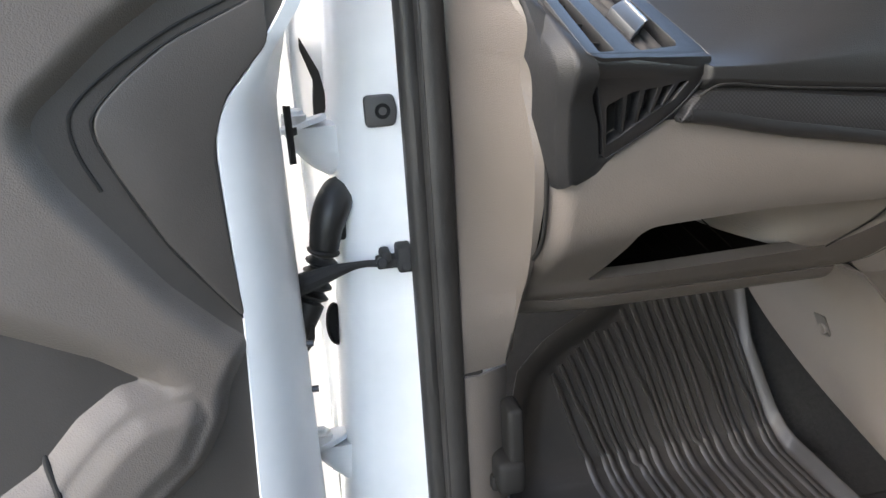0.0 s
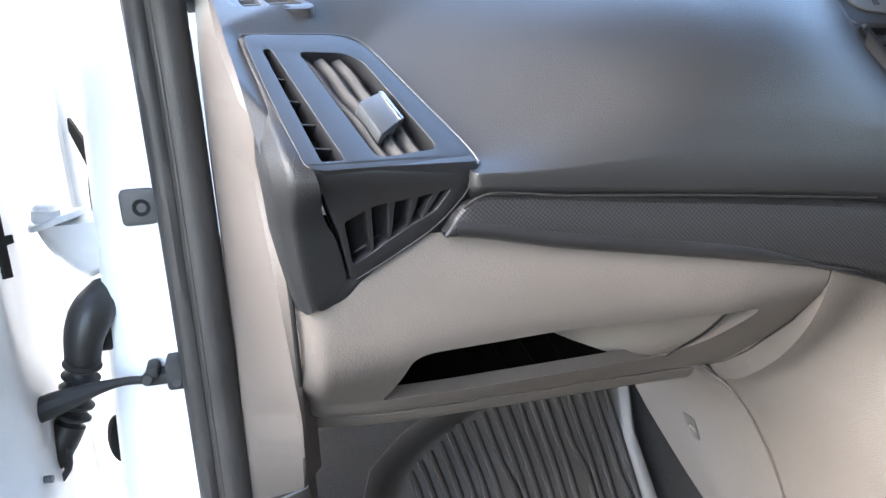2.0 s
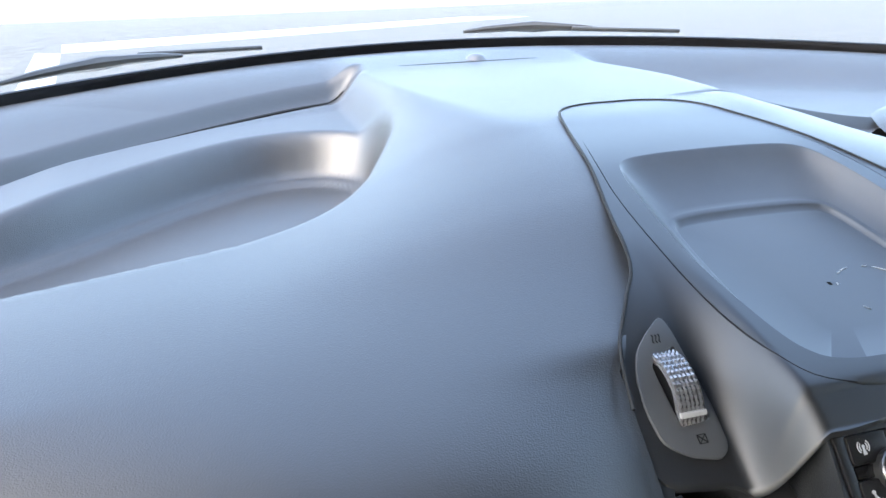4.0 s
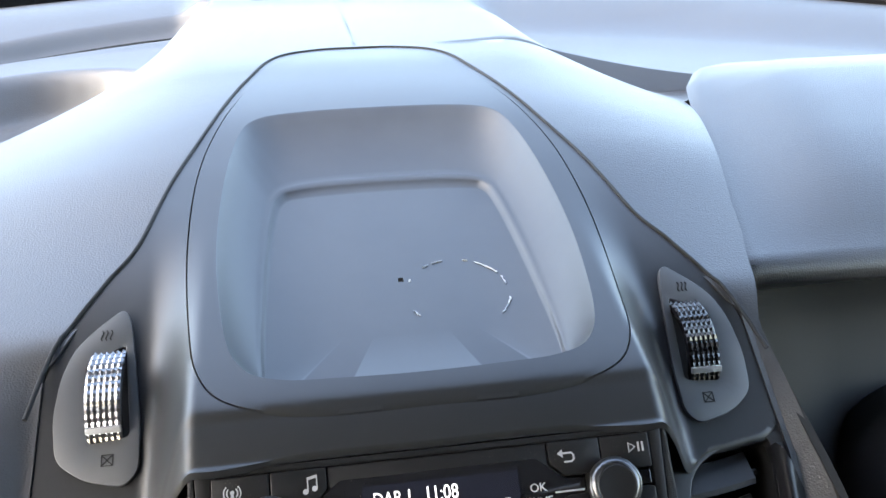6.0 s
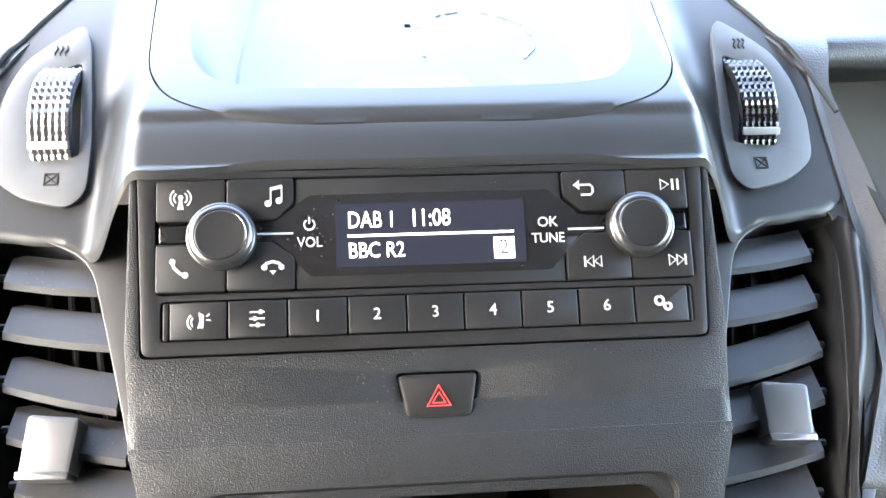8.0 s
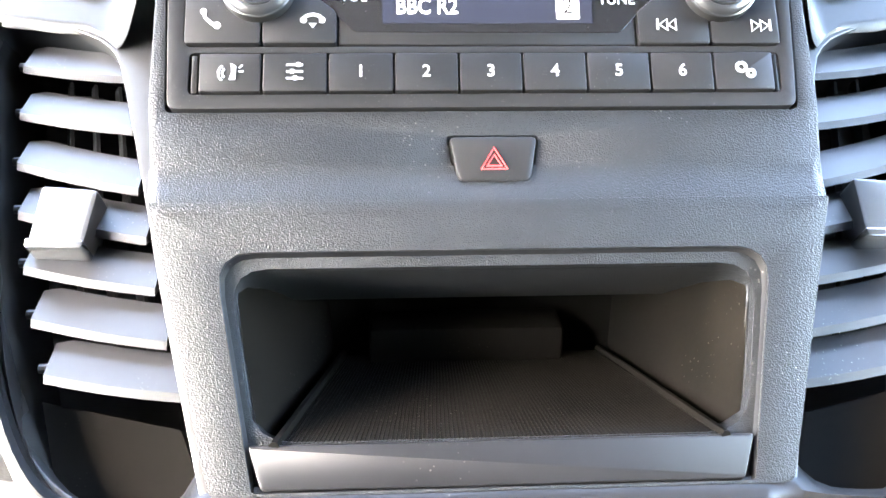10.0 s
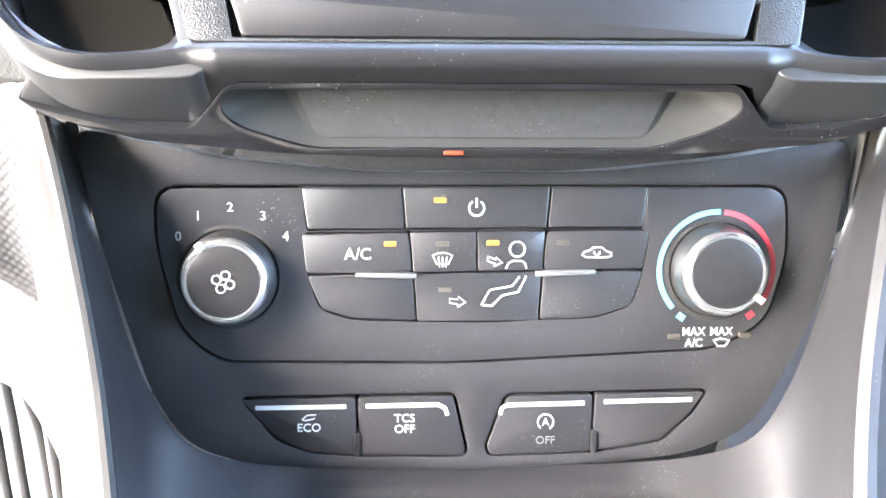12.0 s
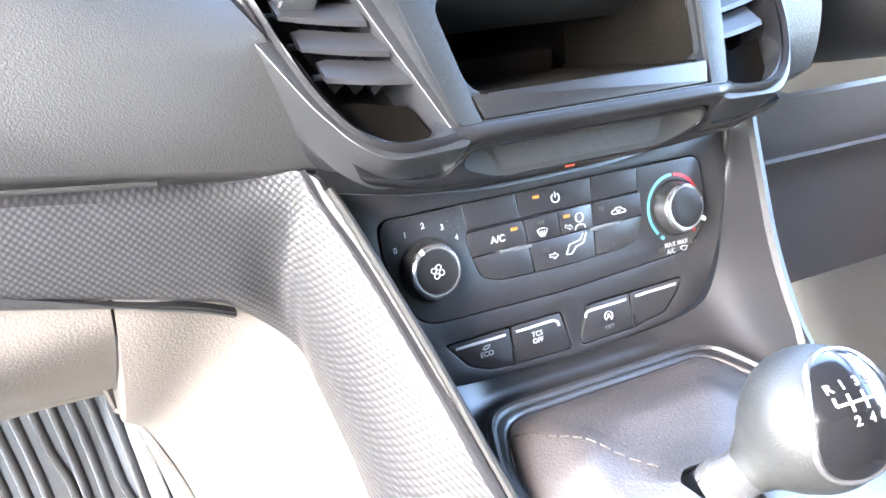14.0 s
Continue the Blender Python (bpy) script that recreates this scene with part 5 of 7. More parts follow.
icon(keys["end"], M_PRINT, S([(-59.6, 35.0), (-58.4, 33.4), (-56.2, 32.8), (-54.0, 33.4), (-52.8, 35.0)], 1.1), P(A(-59.2, 34.8, 1.1, 0, 330, 8)), P(A(-53.2, 34.8, 1.1, 0, 330, 8)), P([(-57.4, 36), (-55, 36), (-56.2, 37.6)]))
icon(keys["back"], M_PRINT, S([(56.0, 7.6), (60.6, 7.6), (61.6, 8.6), (61.6, 10.4), (60.6, 11.4), (57, 11.4)], 0.8), P([(56.6, 5.8), (56.6, 9.4), (54.2, 7.6)]))
icon(keys["play"], M_PRINT, S([(87.6, 6.2), (87.6, 10.2), (90.6, 8.2)], 0.6, True), S([(92.2, 6.2), (92.2, 10.4)], 0.8), S([(94.2, 6.2), (94.2, 10.4)], 0.8))
icon(keys["prev"], M_PRINT, S([(56.8, 34.5), (56.8, 38.5)], 0.7), S([(60, 34.5), (60, 38.5), (57.4, 36.5)], 0.6, True), S([(62.9, 34.5), (62.9, 38.5), (60.3, 36.5)], 0.6, True))
icon(keys["next"], M_PRINT, S([(94.6, 34.9), (94.6, 38.9)], 0.7), S([(91.4, 34.9), (91.4, 38.9), (94.0, 36.9)], 0.6, True), S([(88.4, 34.9), (88.4, 38.9), (91.0, 36.9)], 0.6, True))
icon(row_keys[0], M_PRINT, S(A(-82.8, 53.4, 1.8, 215, 325), 0.6, h=0.0026), S(A(-82.8, 53.4, 3.0, 215, 325), 0.6, h=0.0026), P([(-82, 50), (-80.2, 51), (-80.4, 55.6), (-82.4, 55.6), (-81.6, 53)], h=0.0026), S([(-79.4, 51.6), (-78.2, 50.6)], 0.5, h=0.0026), S([(-79.4, 52.8), (-77.8, 52.8)], 0.5, h=0.0026))
icon(row_keys[1], M_PRINT, *[S([(-64.4, 50.6 + 2.3 * k), (-59.2, 50.6 + 2.3 * k)], 0.6, h=0.0026) for k in range(3)], *[S([(q, 49.8 + 2.3 * k), (q, 51.4 + 2.3 * k)], 1.0, h=0.0026) for k, q in enumerate((-60.6, -62.6, -61.6))])
icon(row_keys[8], M_PRINT, S(A(83.2, 51.8, 1.5, 0, 350), 1.0, h=0.0026), S(A(86.2, 54.0, 1.2, 0, 350), 0.9, h=0.0026))
part("print", letters(F, "VOL", -0.0431, 0.0262, 0.0052, 0.0017, bold=0.00012, wide=0.9), M_PRINT, radio, "", 0)
part("print", letters(F, "OK", 0.0439, 0.0212, 0.0052, 0.0017, bold=0.00012), M_PRINT, radio, "", 0)
part("print", letters(F, "TUNE", 0.0438, 0.0272, 0.0052, 0.0017, bold=0.00012, wide=0.92), M_PRINT, radio, "", 0)
icon(radio, M_PRINT, S(A(-43.1, 19.6, 1.9, 30, 330), 0.6, h=0.0015), S([(-43.1, 16.9), (-43.1, 19.4)], 0.6, h=0.0015))

# ---------- hazard switch ----------
haz = thing("hazard_switch", F.at(0, 0.09, -0.01), "black hazard light button with a red triangle", "switch")
hb = part("button", plate(F, rounded(mm([(-13.3, 74.8), (15.1, 74.8), (12.3, 89.8), (-10.5, 89.8)]), 0.0022), -0.006, 0.0020, 0.0012), M_BUTTON, haz)
part("triangle", join(S([(1.0, 78.8), (5.0, 85.9), (-3.2, 85.9)], 0.6, True, h=0.0022), S([(1.0, 81.2), (3.2, 84.9), (-1.4, 84.9)], 0.55, True, h=0.0022)), M_RED, hb, "red warning triangle", 0)

# ---------- lower band and scoop under the chin ----------
band = thing("lower_band", H.at(0, -0.02, -0.02), "gloss black band with a finger scoop under the vents", "trim panel")
I_FACE = Face((0, -0.340, 0.763), (0, 0.377, -0.926))
BAND_OUT = mm([(-74.5, 0.6), (71.5, 0.6), (86, 18.2), (106, 17.2), (136, 6), (128, 14), (104, 24), (60, 28.6), (20, 30.2), (-20, 30.2), (-60, 28.6), (-104, 23), (-130, 13), (-136, 6), (-108, 16.2), (-88, 18.2)])
SC_OUT = mm([(-76, 3.4), (73, 3.4), (76, 12), (70, 18), (52, 26.4), (-54, 26.4), (-74, 18), (-79, 12)])
SC_IN = mm([(-62, 7), (60, 7), (62, 11), (57, 15), (50, 24), (-53, 24), (-60, 15), (-64, 11)])
part("surround", plate(I_FACE, rounded(BAND_OUT, 0.003), -0.02, 0.0, 0.0015, holes=[rounded(SC_OUT, 0.006)]), M_GLOSS, band, "", 40)


def scoop():
    """A slanted finger recess: deep under the lip, flush at the foot."""
    a, b = rounded(SC_OUT, 0.006), rounded(SC_IN, 0.005)
    row0 = [I_FACE.at(u, d, -0.001) for u, d in a]
    row1 = [I_FACE.at(u, d, -0.016 + 0.013 * smoothstep(0.007, 0.025, d)) for u, d in b]
    bm = sheet([row0, row1], close_v=True)
    cap(bm, row1)
    return bm


part("scoop", scoop(), M_DARK, band, "", 40)
part("scoop_face", plate(Face(I_FACE.at(0, 0.007, -0.0145), I_FACE.d * 0.019 + I_FACE.n * 0.0125), rounded(mm([(-60, 0), (58, 0), (49, 20.5), (-52, 20.5)]), 0.003), -0.002, 0.001), M_FINE, band, "finely grained black recess")
part("warning_lamp", plate(I_FACE, rounded(mm(box2(-13, 27.0, -7, 28.3)), 0.0004), -0.004, 0.0006, 0.0002), material("dim_amber_lamp", (0.12, 0.02, 0.01), 0.4, emit=(1.0, 0.08, 0.015), power=0.005), band, "dim red lamp")

# ---------- climate panel ----------
hv = thing("climate_panel", H.at(0, 0.1, -0.02), "black heater control panel with two knobs and buttons", "climate panel")
BZ = mm([(-141, -22), (-90, -11), (-40, -6), (40, -6), (90, -11), (136, -19), (129, 30), (121.5, 54), (103, 88), (80, 98), (51, 101), (-7, 103), (-60, 102), (-84, 99.8), (-104, 93), (-116, 74), (-131, 24)])
INNER = mm([(-112.5, -1), (111.8, -1.4), (113, 24), (106.5, 48.5), (88, 58.5), (-7, 63), (-92, 62), (-105.5, 50), (-112.5, 20)])
E_OUT = mm([(-85, 75), (-7, 74), (-2.5, 96), (-4.5, 98), (-42, 97.4), (-60, 96), (-72, 91)])
A_OUT = mm([(11, 74.5), (86, 73.3), (80, 83), (69, 93), (43, 97), (5, 98), (3.6, 94)])
part("bezel", plate(H, rounded(BZ, 0.010), -0.02, 0.0, 0.003, holes=[rounded(INNER, 0.008), rounded(E_OUT, 0.003), rounded(A_OUT, 0.003)]), M_PANEL, hv, "", 40)
face_holes = [rounded(mm([(-62, 15.2), (62.5, 14.2), (60, 30), (56.5, 42), (44, 46.5), (0, 48), (-44, 47), (-56, 42.8), (-60, 30)]), 0.004), rounded(mm([(-61.3, -0.6), (61.4, -0.8), (59.6, 14.1), (-59.6, 14.8)]), 0.0008)]
part("face_plate", plate(H, rounded([(u * 0.991, 0.03 + (d - 0.03) * 0.968) for u, d in INNER], 0.008), -0.012, 0.0010, 0.0008, holes=face_holes), M_PANEL, hv, "", 40)
part("backing", plate(H, rounded([(u * 0.999, 0.03 + (d - 0.03) * 0.998) for u, d in INNER], 0.008), -0.016, -0.0085), M_DARK, hv)
part("well", plate(H, mm([(-64, -1), (64, -1), (60, 48), (-60, 48)]), -0.014, -0.004), M_DARK, hv)
part("switch_well", plate(H, mm([(-88, 72), (88, 72), (70, 99), (-74, 99)]), -0.014, -0.008), M_DARK, hv)


def hkey(pts, h=0.0014, r=0.001, name="button"):
    return key(pts, h, r, name, H, M_PANEL, hv, 0.0006)


g = 0.3
top_keys = [hkey([(-61.2, -0.5), (-26.1 - g, -0.6), (-25.1 - g, 14.0), (-59.4, 14.2)]), hkey([(-26.1 + g, -0.6), (26.5 - g, -0.7), (25.3 - g, 13.7), (-25.1 + g, 14.0)]), hkey([(26.5 + g, -0.7), (61.2, -0.7), (59.4, 13.5), (25.3 + g, 13.7)])]
mid_keys = [hkey([(-61.5, 15.8), (-23.7 - g, 15.4), (-22.4 - g, 29.6), (-60, 30)], r=0.002), hkey([(-23.7 + g, 15.4), (0.2 - g, 15.1), (0.5 - g, 29.2), (-22.4 + g, 29.6)], r=0.0005), hkey([(0.2 + g, 15.1), (24.9 - g, 14.9), (23.9 - g, 28.9), (0.5 + g, 29.2)], r=0.0005), hkey([(24.9 + g, 14.9), (62, 14.7), (60.2, 28.6), (23.9 + g, 28.9)], r=0.002)]
low_keys = [hkey([(-60, 30.6), (-22.3 - g, 30.2), (-21 - g, 47), (-44, 46), (-55, 42.6)], r=0.002), hkey([(-22.3 + g, 30.2), (23.8 - g, 29.5), (22.7 - g, 47.2), (-21 + g, 47.2)], r=0.0005), hkey([(23.8 + g, 29.5), (60.2, 29.2), (56, 41.8), (44, 46), (22.7 + g, 47.1)], r=0.002)]
HH = 0.0016


def led(parent, u, d, lit):
    return part("lamp", plate(H, rounded(mm(box2(u - 2.2, d - 0.9, u + 2.2, d + 0.9)), 0.0004), 0.0, 0.0019, 0.0002), M_AMBER if lit else M_LED_OFF, parent, "lit amber lamp" if lit else "unlit lamp")


led(top_keys[1], -12.8, 4.0, True)
led(mid_keys[0], -30.4, 19.4, True)
led(mid_keys[1], -11.9, 19.4, False)
led(mid_keys[2], 6.0, 19.1, True)
led(mid_keys[3], 31.0, 19.1, False)
led(low_keys[1], -11.0, 35.8, False)
part("led_bar", plate(H, rounded(mm([(-42.8, 29.4), (-21, 29.8), (-21, 31.8), (-42.8, 31.2)]), 0.0008), 0.0, 0.0030, 0.0005), M_SILVER, hv, "silver edge strip")
part("led_bar", plate(H, rounded(mm([(21.2, 29.0), (42.8, 28.6), (42.8, 30.4), (21.2, 31.2)]), 0.0008), 0.0, 0.0030, 0.0005), M_SILVER, hv, "silver edge strip")


def HS(pts, w=0.42, closed=False):
    return S(pts, w, closed, H, HH)


icon(top_keys[1], M_PRINT, HS(A(0.1, 6.8, 2.7, 30, 330), 0.7), HS([(0.1, 3.2), (0.1, 6.6)], 0.7))
part("print", letters(H, "A/C", -0.0418, 0.0232, 0.0058, HH, bold=0.0001), M_PRINT, mid_keys[0], "", 0)
icon(mid_keys[1], M_PRINT, HS([(-15.4, 23.6), (-13.6, 22.8), (-11.9, 22.6), (-10.2, 22.8), (-8.4, 23.6), (-9.8, 26.6), (-14.0, 26.6)], 0.5, True), *[HS([(-13.4 + 1.5 * k, 24.0), (-13.0 + 1.1 * k, 27.8)], 0.45) for k in range(3)])
icon(mid_keys[2], M_PRINT, HS(A(14.7, 21.4, 2.7, 0, 350, 20), 0.6), HS([(10.6, 28.4), (11.6, 26.4), (13, 25.6), (16.4, 25.6), (17.6, 26.6), (18, 28.4)], 0.6), HS([(4.2, 24.0), (7.2, 25.2), (7.0, 24.2), (9.4, 26.2), (6.4, 27.4), (6.8, 26.6), (4.0, 25.6)], 0.45, True))
icon(mid_keys[3], M_PRINT, HS([(38, 23.6), (38.6, 22.4), (40.4, 22.0), (42, 20.8), (45, 20.8), (46.6, 22.2), (48.4, 22.8), (48.4, 24), (46.6, 24.4), (39.4, 24.4)], 0.5, True), HS(A(43.2, 22.6, 1.0, 60, 300), 0.5))
icon(low_keys[1], M_PRINT, HS([(2.0, 41.4), (5.0, 36.0), (13.0, 34.6), (15.6, 31.2)], 0.6), HS([(2.0, 41.4), (5.8, 41.8), (9.4, 38.0), (15.2, 36.8), (18.0, 31.0)], 0.6), HS([(-9.4, 39.0), (-6.4, 39.4), (-6.4, 38.2), (-3.6, 40.4), (-6.6, 42.2), (-6.4, 41.2), (-9.4, 40.6)], 0.45, True))
for txt, u, d in (("0", -104.4, 16.8), ("1", -97.4, 9.6), ("2", -86.2, 6.6), ("3", -74.8, 9.6), ("4", -67.0, 16.8)):
    part("digit", letters(H, txt, u / 1000, d / 1000, 0.0046, 0.0010, bold=0.0001), M_PRINT, hv, "", 0)
part("print", join(letters(H, "MAX", 0.0793, 0.0518, 0.0043, 0.0010, bold=0.00008, wide=0.92), letters(H, "MAX", 0.0895, 0.0518, 0.0043, 0.0010, bold=0.00008, wide=0.92), letters(H, "A/C", 0.0795, 0.0560, 0.0043, 0.0010, bold=0.00008, wide=0.92), HS([(86.6, 54.8), (89.5, 54.2), (92.4, 54.8), (90.8, 57.0), (88.2, 57.0)], 0.5, True)), M_PRINT, hv, "", 0)
led(hv, 72.0, 53.4, False)
led(hv, 98.0, 53.0, False)
part("cool_scale", stroke(H, arc(0.0868, 0.0290, 0.0208, -132, 2, 40), 0.0019, 0.0004, 0.0012), M_CYAN, hv, "pale blue scale arc", 0)
part("warm_scale", stroke(H, arc(0.0868, 0.0290, 0.0208, 6, 128, 40), 0.0019, 0.0004, 0.0012), M_PINK, hv, "red scale arc", 0)
part("cool_end", stroke(H, arc(0.0868, 0.0290, 0.0212, -148, -140, 4), 0.0024, 0.0004, 0.0012), M_CYAN, hv, "", 0)
part("warm_end", stroke(H, arc(0.0868, 0.0290, 0.0212, 138, 146, 4), 0.0024, 0.0004, 0.0012), M_PINK, hv, "", 0)
for nm, u, d in (("fan_knob", -0.0868, 0.0312), ("temperature_knob", 0.0868, 0.0290)):
    o = H.at(u, d, -0.0065)
    part("knob_recess", lathe(H.at(u, d, 0.0), H.n, [(0.0182, 0.0006), (0.0185, 0.0014), (0.0175, 0.0016), (0.0165, 0.0009)], 48), M_DARK, hv)
    kb = part(nm, lathe(o, H.n, [(0.0172, 0.0), (0.0170, 0.006), (0.0160, 0.0130), (0.0150, 0.0165)], 60), M_RING, hv, "silver-sided heater knob with a chrome ring")
    part("ring", lathe(o, H.n, [(0.0150, 0.0165), (0.0144, 0.0182), (0.0134, 0.0189), (0.0124, 0.0188)], 60), M_CHROME, kb, "bevelled silver ring")
    part("cap", lathe(o, H.n, [(0.0125, 0.0187), (0.0117, 0.0190), (0.006, 0.0187), (0.0001, 0.0186)], 48), M_BUTTON, kb, "matt black cap")
    ang = -32 if u < 0 else 128
    K = Face(o, H.d)
    part("pointer", stroke(K, [(0.0128 * math.sin(radians(ang)), -0.0128 * math.cos(radians(ang))), (0.0158 * math.sin(radians(ang)), -0.0158 * math.cos(radians(ang)))], 0.0022, 0.0185, 0.0202), M_PRINT, kb, "white pointer", 0)
    if u < 0:
        blades = []
        for k in range(4):
            a = 90 * k + 20
            cx, cy = u + 0.0024 * math.sin(radians(a)), d - 0.0024 * math.cos(radians(a))
            blades.append(stroke(H, arc(cx, cy, 0.0015, 0, 350, 14), 0.0005, 0.0123, 0.0128))
        part("fan_icon", join(*blades), M_PRINT, kb, "", 0)

sw = []
sw.append(hkey([(-84, 75.8), (-43.2, 75.3), (-43, 96.8), (-60, 95.4), (-71.5, 90.4)], 0.0005, 0.002, "switch"))
sw.append(hkey([(-42.3, 75.3), (-8, 74.8), (-3.4, 95.6), (-5, 97.3), (-42, 96.9)], 0.0005, 0.002, "switch"))
sw.append(hkey([(11.8, 75.2), (43.0, 74.8), (42.6, 96.4), (5.6, 97.3), (4.4, 93.8)], 0.0005, 0.002, "switch"))
sw.append(hkey([(43.9, 74.8), (84.6, 74.2), (79, 82.6), (68.4, 92.4), (43.5, 96.3)], 0.0005, 0.002, "switch"))
part("edge_bar", S([(-79, 78.7), (-46.5, 78.5)], 1.5, False, H, 0.0008), M_PRINT, sw[0], "pale light bar", 0)
part("edge_bar", S([(-39.5, 78.4), (-13.5, 78.0), (-10.8, 79.4), (-10.0, 82)], 1.5, False, H, 0.0008), M_PRINT, sw[1], "pale light bar", 0)
part("edge_bar", S([(9.2, 82), (9.8, 79.4), (12.2, 78.4), (40.0, 78.0)], 1.5, False, H, 0.0008), M_PRINT, sw[2], "pale light bar", 0)
part("edge_bar", S([(47.2, 77.6), (79.6, 77.0)], 1.5, False, H, 0.0008), M_PRINT, sw[3], "pale light bar", 0)
part("print", join(letters(H, "ECO", -0.0600, 0.0864, 0.0043, 0.0007, bold=0.00008), S([(-62.4, 83.2), (-60.6, 81.6), (-57.4, 81.4), (-58.2, 83.0), (-61.4, 83.6)], 0.4, True, H, 0.0007)), M_PRINT, sw[0], "", 0)
part("print", join(letters(H, "TCS", -0.0255, 0.0832, 0.0043, 0.0007, bold=0.00008), letters(H, "OFF", -0.0255, 0.0872, 0.0043, 0.0007, bold=0.00008)), M_PRINT, sw[1], "", 0)
part("print", join(letters(H, "A", 0.0259, 0.0852, 0.0040, 0.0007, bold=0.0001), S(A(25.9, 85.0, 2.9, -140, 150), 0.5, False, H, 0.0007)), M_PRINT, sw[2], "", 0)
part("print", letters(H, "OFF", 0.0259, 0.0920, 0.0042, 0.0007, bold=0.00006), M_PRINT_DIM, sw[2], "", 0)
for u in (-42.6, 43.6):
    part("rocker_hinge", plate(H, rounded(mm(box2(u - 1.1, 88, u + 1.1, 97)), 0.0008), -0.004, 0.0016, 0.0005), M_BUTTON, hv)


# ---------- side vent at the dash end ----------
side_vent = thing("side_vent", (-0.65, -0.27, 0.72), "black corner air vent with wavy slats and a silver tab", "air vent")
V_SLOT = mm([(11.8, 16.5), (19, 15.5), (31.6, 138), (13.5, 139)])
V_GRILL = mm([(40, 19), (78, 20.5), (91, 31), (110.5, 127), (108, 133), (60, 138), (56, 133)])
part("housing", plate(V, rounded(V_OUT, [0.010, 0.02, 0.02, 0.02, 0.02, 0.012, 0.012, 0.02, 0.02, 0.012, 0.012, 0.02]), -0.014, 0.002, 0.007, holes=[rounded(V_SLOT, 0.003), rounded(V_GRILL, 0.006)], seg=4), M_SMOOTH, side_vent, "", 40)
# Paler grey bead drawn in place of the highlight on the housing's edge.
part("edge_highlight", tube([V.at(p.x, p.y, 0.0004) for p in smooth_path([(a, b, 0) for a, b in mm([(1, -3.5), (40, -5), (84, -4.5), (103, 7), (123.5, 76), (136.5, 122), (140.5, 146), (137, 151)])], 60)], 0.0010, 6), M_TRAYGREY, side_vent, "fine grey line along a vent edge")
part("well", plate(V, mm([(6, 8), (92, 12), (118, 136), (60, 146), (12, 146)]), -0.032, -0.026), M_DARK, side_vent)
for k in range(5):
    d = 42 + 25 * k
    part("slot_rib", plate(V, mm([(10, d), (30, d + 3), (30, d + 4.4), (10, d + 1.4)]), -0.02, -0.004), M_SMOOTH, side_vent)


def wavy_slat(u0, u1):
    """A fore-and-aft blade with soft waves, as seen through the vent's mouth."""
    rows = []
    for i in range(33):
        t = i / 32
        d = 0.018 + 0.126 * t
        u = (u0 + (u1 - u0) * t) / 1000 + 0.0016 * math.sin(t * 13)
        sec = [(-0.0065, -0.020), (-0.005, -0.007), (0.0, -0.0035), (0.0045, -0.006), (0.0055, -0.020)]
        rows.append([V.at(u + a, d, b) for a, b in sec])
    return sheet(rows)


for u0, u1 in ((45, 73), (60, 88), (75, 103)):
    part("slat", wavy_slat(u0, u1), M_FINE, side_vent, "", 60)
st = part("tab", plate(V, rounded(mm([(65, 81), (88, 70), (92, 102), (69, 117)]), 0.003), -0.012, 0.004, 0.002), M_SILVER, side_vent, "worn silver plastic tab")
part("tab_edge", plate(V, rounded(mm([(87, 70), (91, 70), (95, 101), (91.5, 102.5)]), 0.001), -0.010, 0.0050, 0.0008), M_CHROME, st)
# lower face with upright fins
LF = Skew((-0.7060, -0.3330, 0.8260), (0.9576, 0.2726, -0.0931), (-0.1698, 0.2731, -0.9469), (0.2327, -0.9225, -0.3079))
LF_HOLE = mm([(48, 36), (71, 24), (105, 19.5), (132, 14.5), (121, 33), (102, 44), (87, 54.5), (72.5, 66), (60, 74)])
LF_SEAM = [(64, 87), (94, 68), (124, 46), (144, 20), (151, -1)]
lf = part("lower_face", plate(LF, mm([(16, -8), (28.6, 11), (45, 43), (60, 85)] + LF_SEAM + [(149, -8)]), -0.012, 0.0, 0.001, holes=[rounded(LF_HOLE, 0.003)]), M_SMOOTH, side_vent, "", 30)
part("opening", plate(LF, mm([(24, 0), (140, 0), (144, 10), (124, 40), (62, 82), (50, 60)]), -0.016, -0.0125), M_DARK, lf)


def nose():
    """The rounded front edge between the vent's top and its lower face."""
    rows = []
    for k in range(33):
        t = k / 32
        a, b = V.at(0.003 + 0.133 * t, 0.1405, 0.0024), LF.at(0.017 + 0.131 * t, 0.010, 0.0008)
        m = a.lerp(b, 0.5) + (V.n + LF.n).normalized() * 0.0085
        rows.append([a * (1 - q) ** 2 + m * 2 * q * (1 - q) + b * q * q for q in (0, 0.12, 0.25, 0.38, 0.5, 0.62, 0.75, 0.88, 1)])
    return sheet(rows)


part("nose", nose(), M_SMOOTH, side_vent, "", 70)
FRAME_O = [(-0.738, -0.190, 0.915), (-0.722, -0.270, 0.860), (-0.716, -0.318, 0.829), (-0.7125, -0.304, 0.775), (-0.706, -0.288, 0.725), (-0.699, -0.285, 0.712)]
FRAME_C = [(-0.729, -0.211, 0.9165), (-0.713, -0.276, 0.872), (-0.7015, -0.334, 0.834), (-0.7013, -0.3188, 0.787), (-0.6985, -0.3052, 0.748), (-0.6936, -0.2931, 0.7159)]
FRAME_I = [V.at(0.002, 0.0, 0.0), V.at(0.003, 0.077, 0.0), V.at(0.006, 0.150, -0.001), LF.at(0.032, 0.030, -0.002), LF.at(0.046, 0.055, -0.002), LF.at(0.058, 0.090, -0.002)]


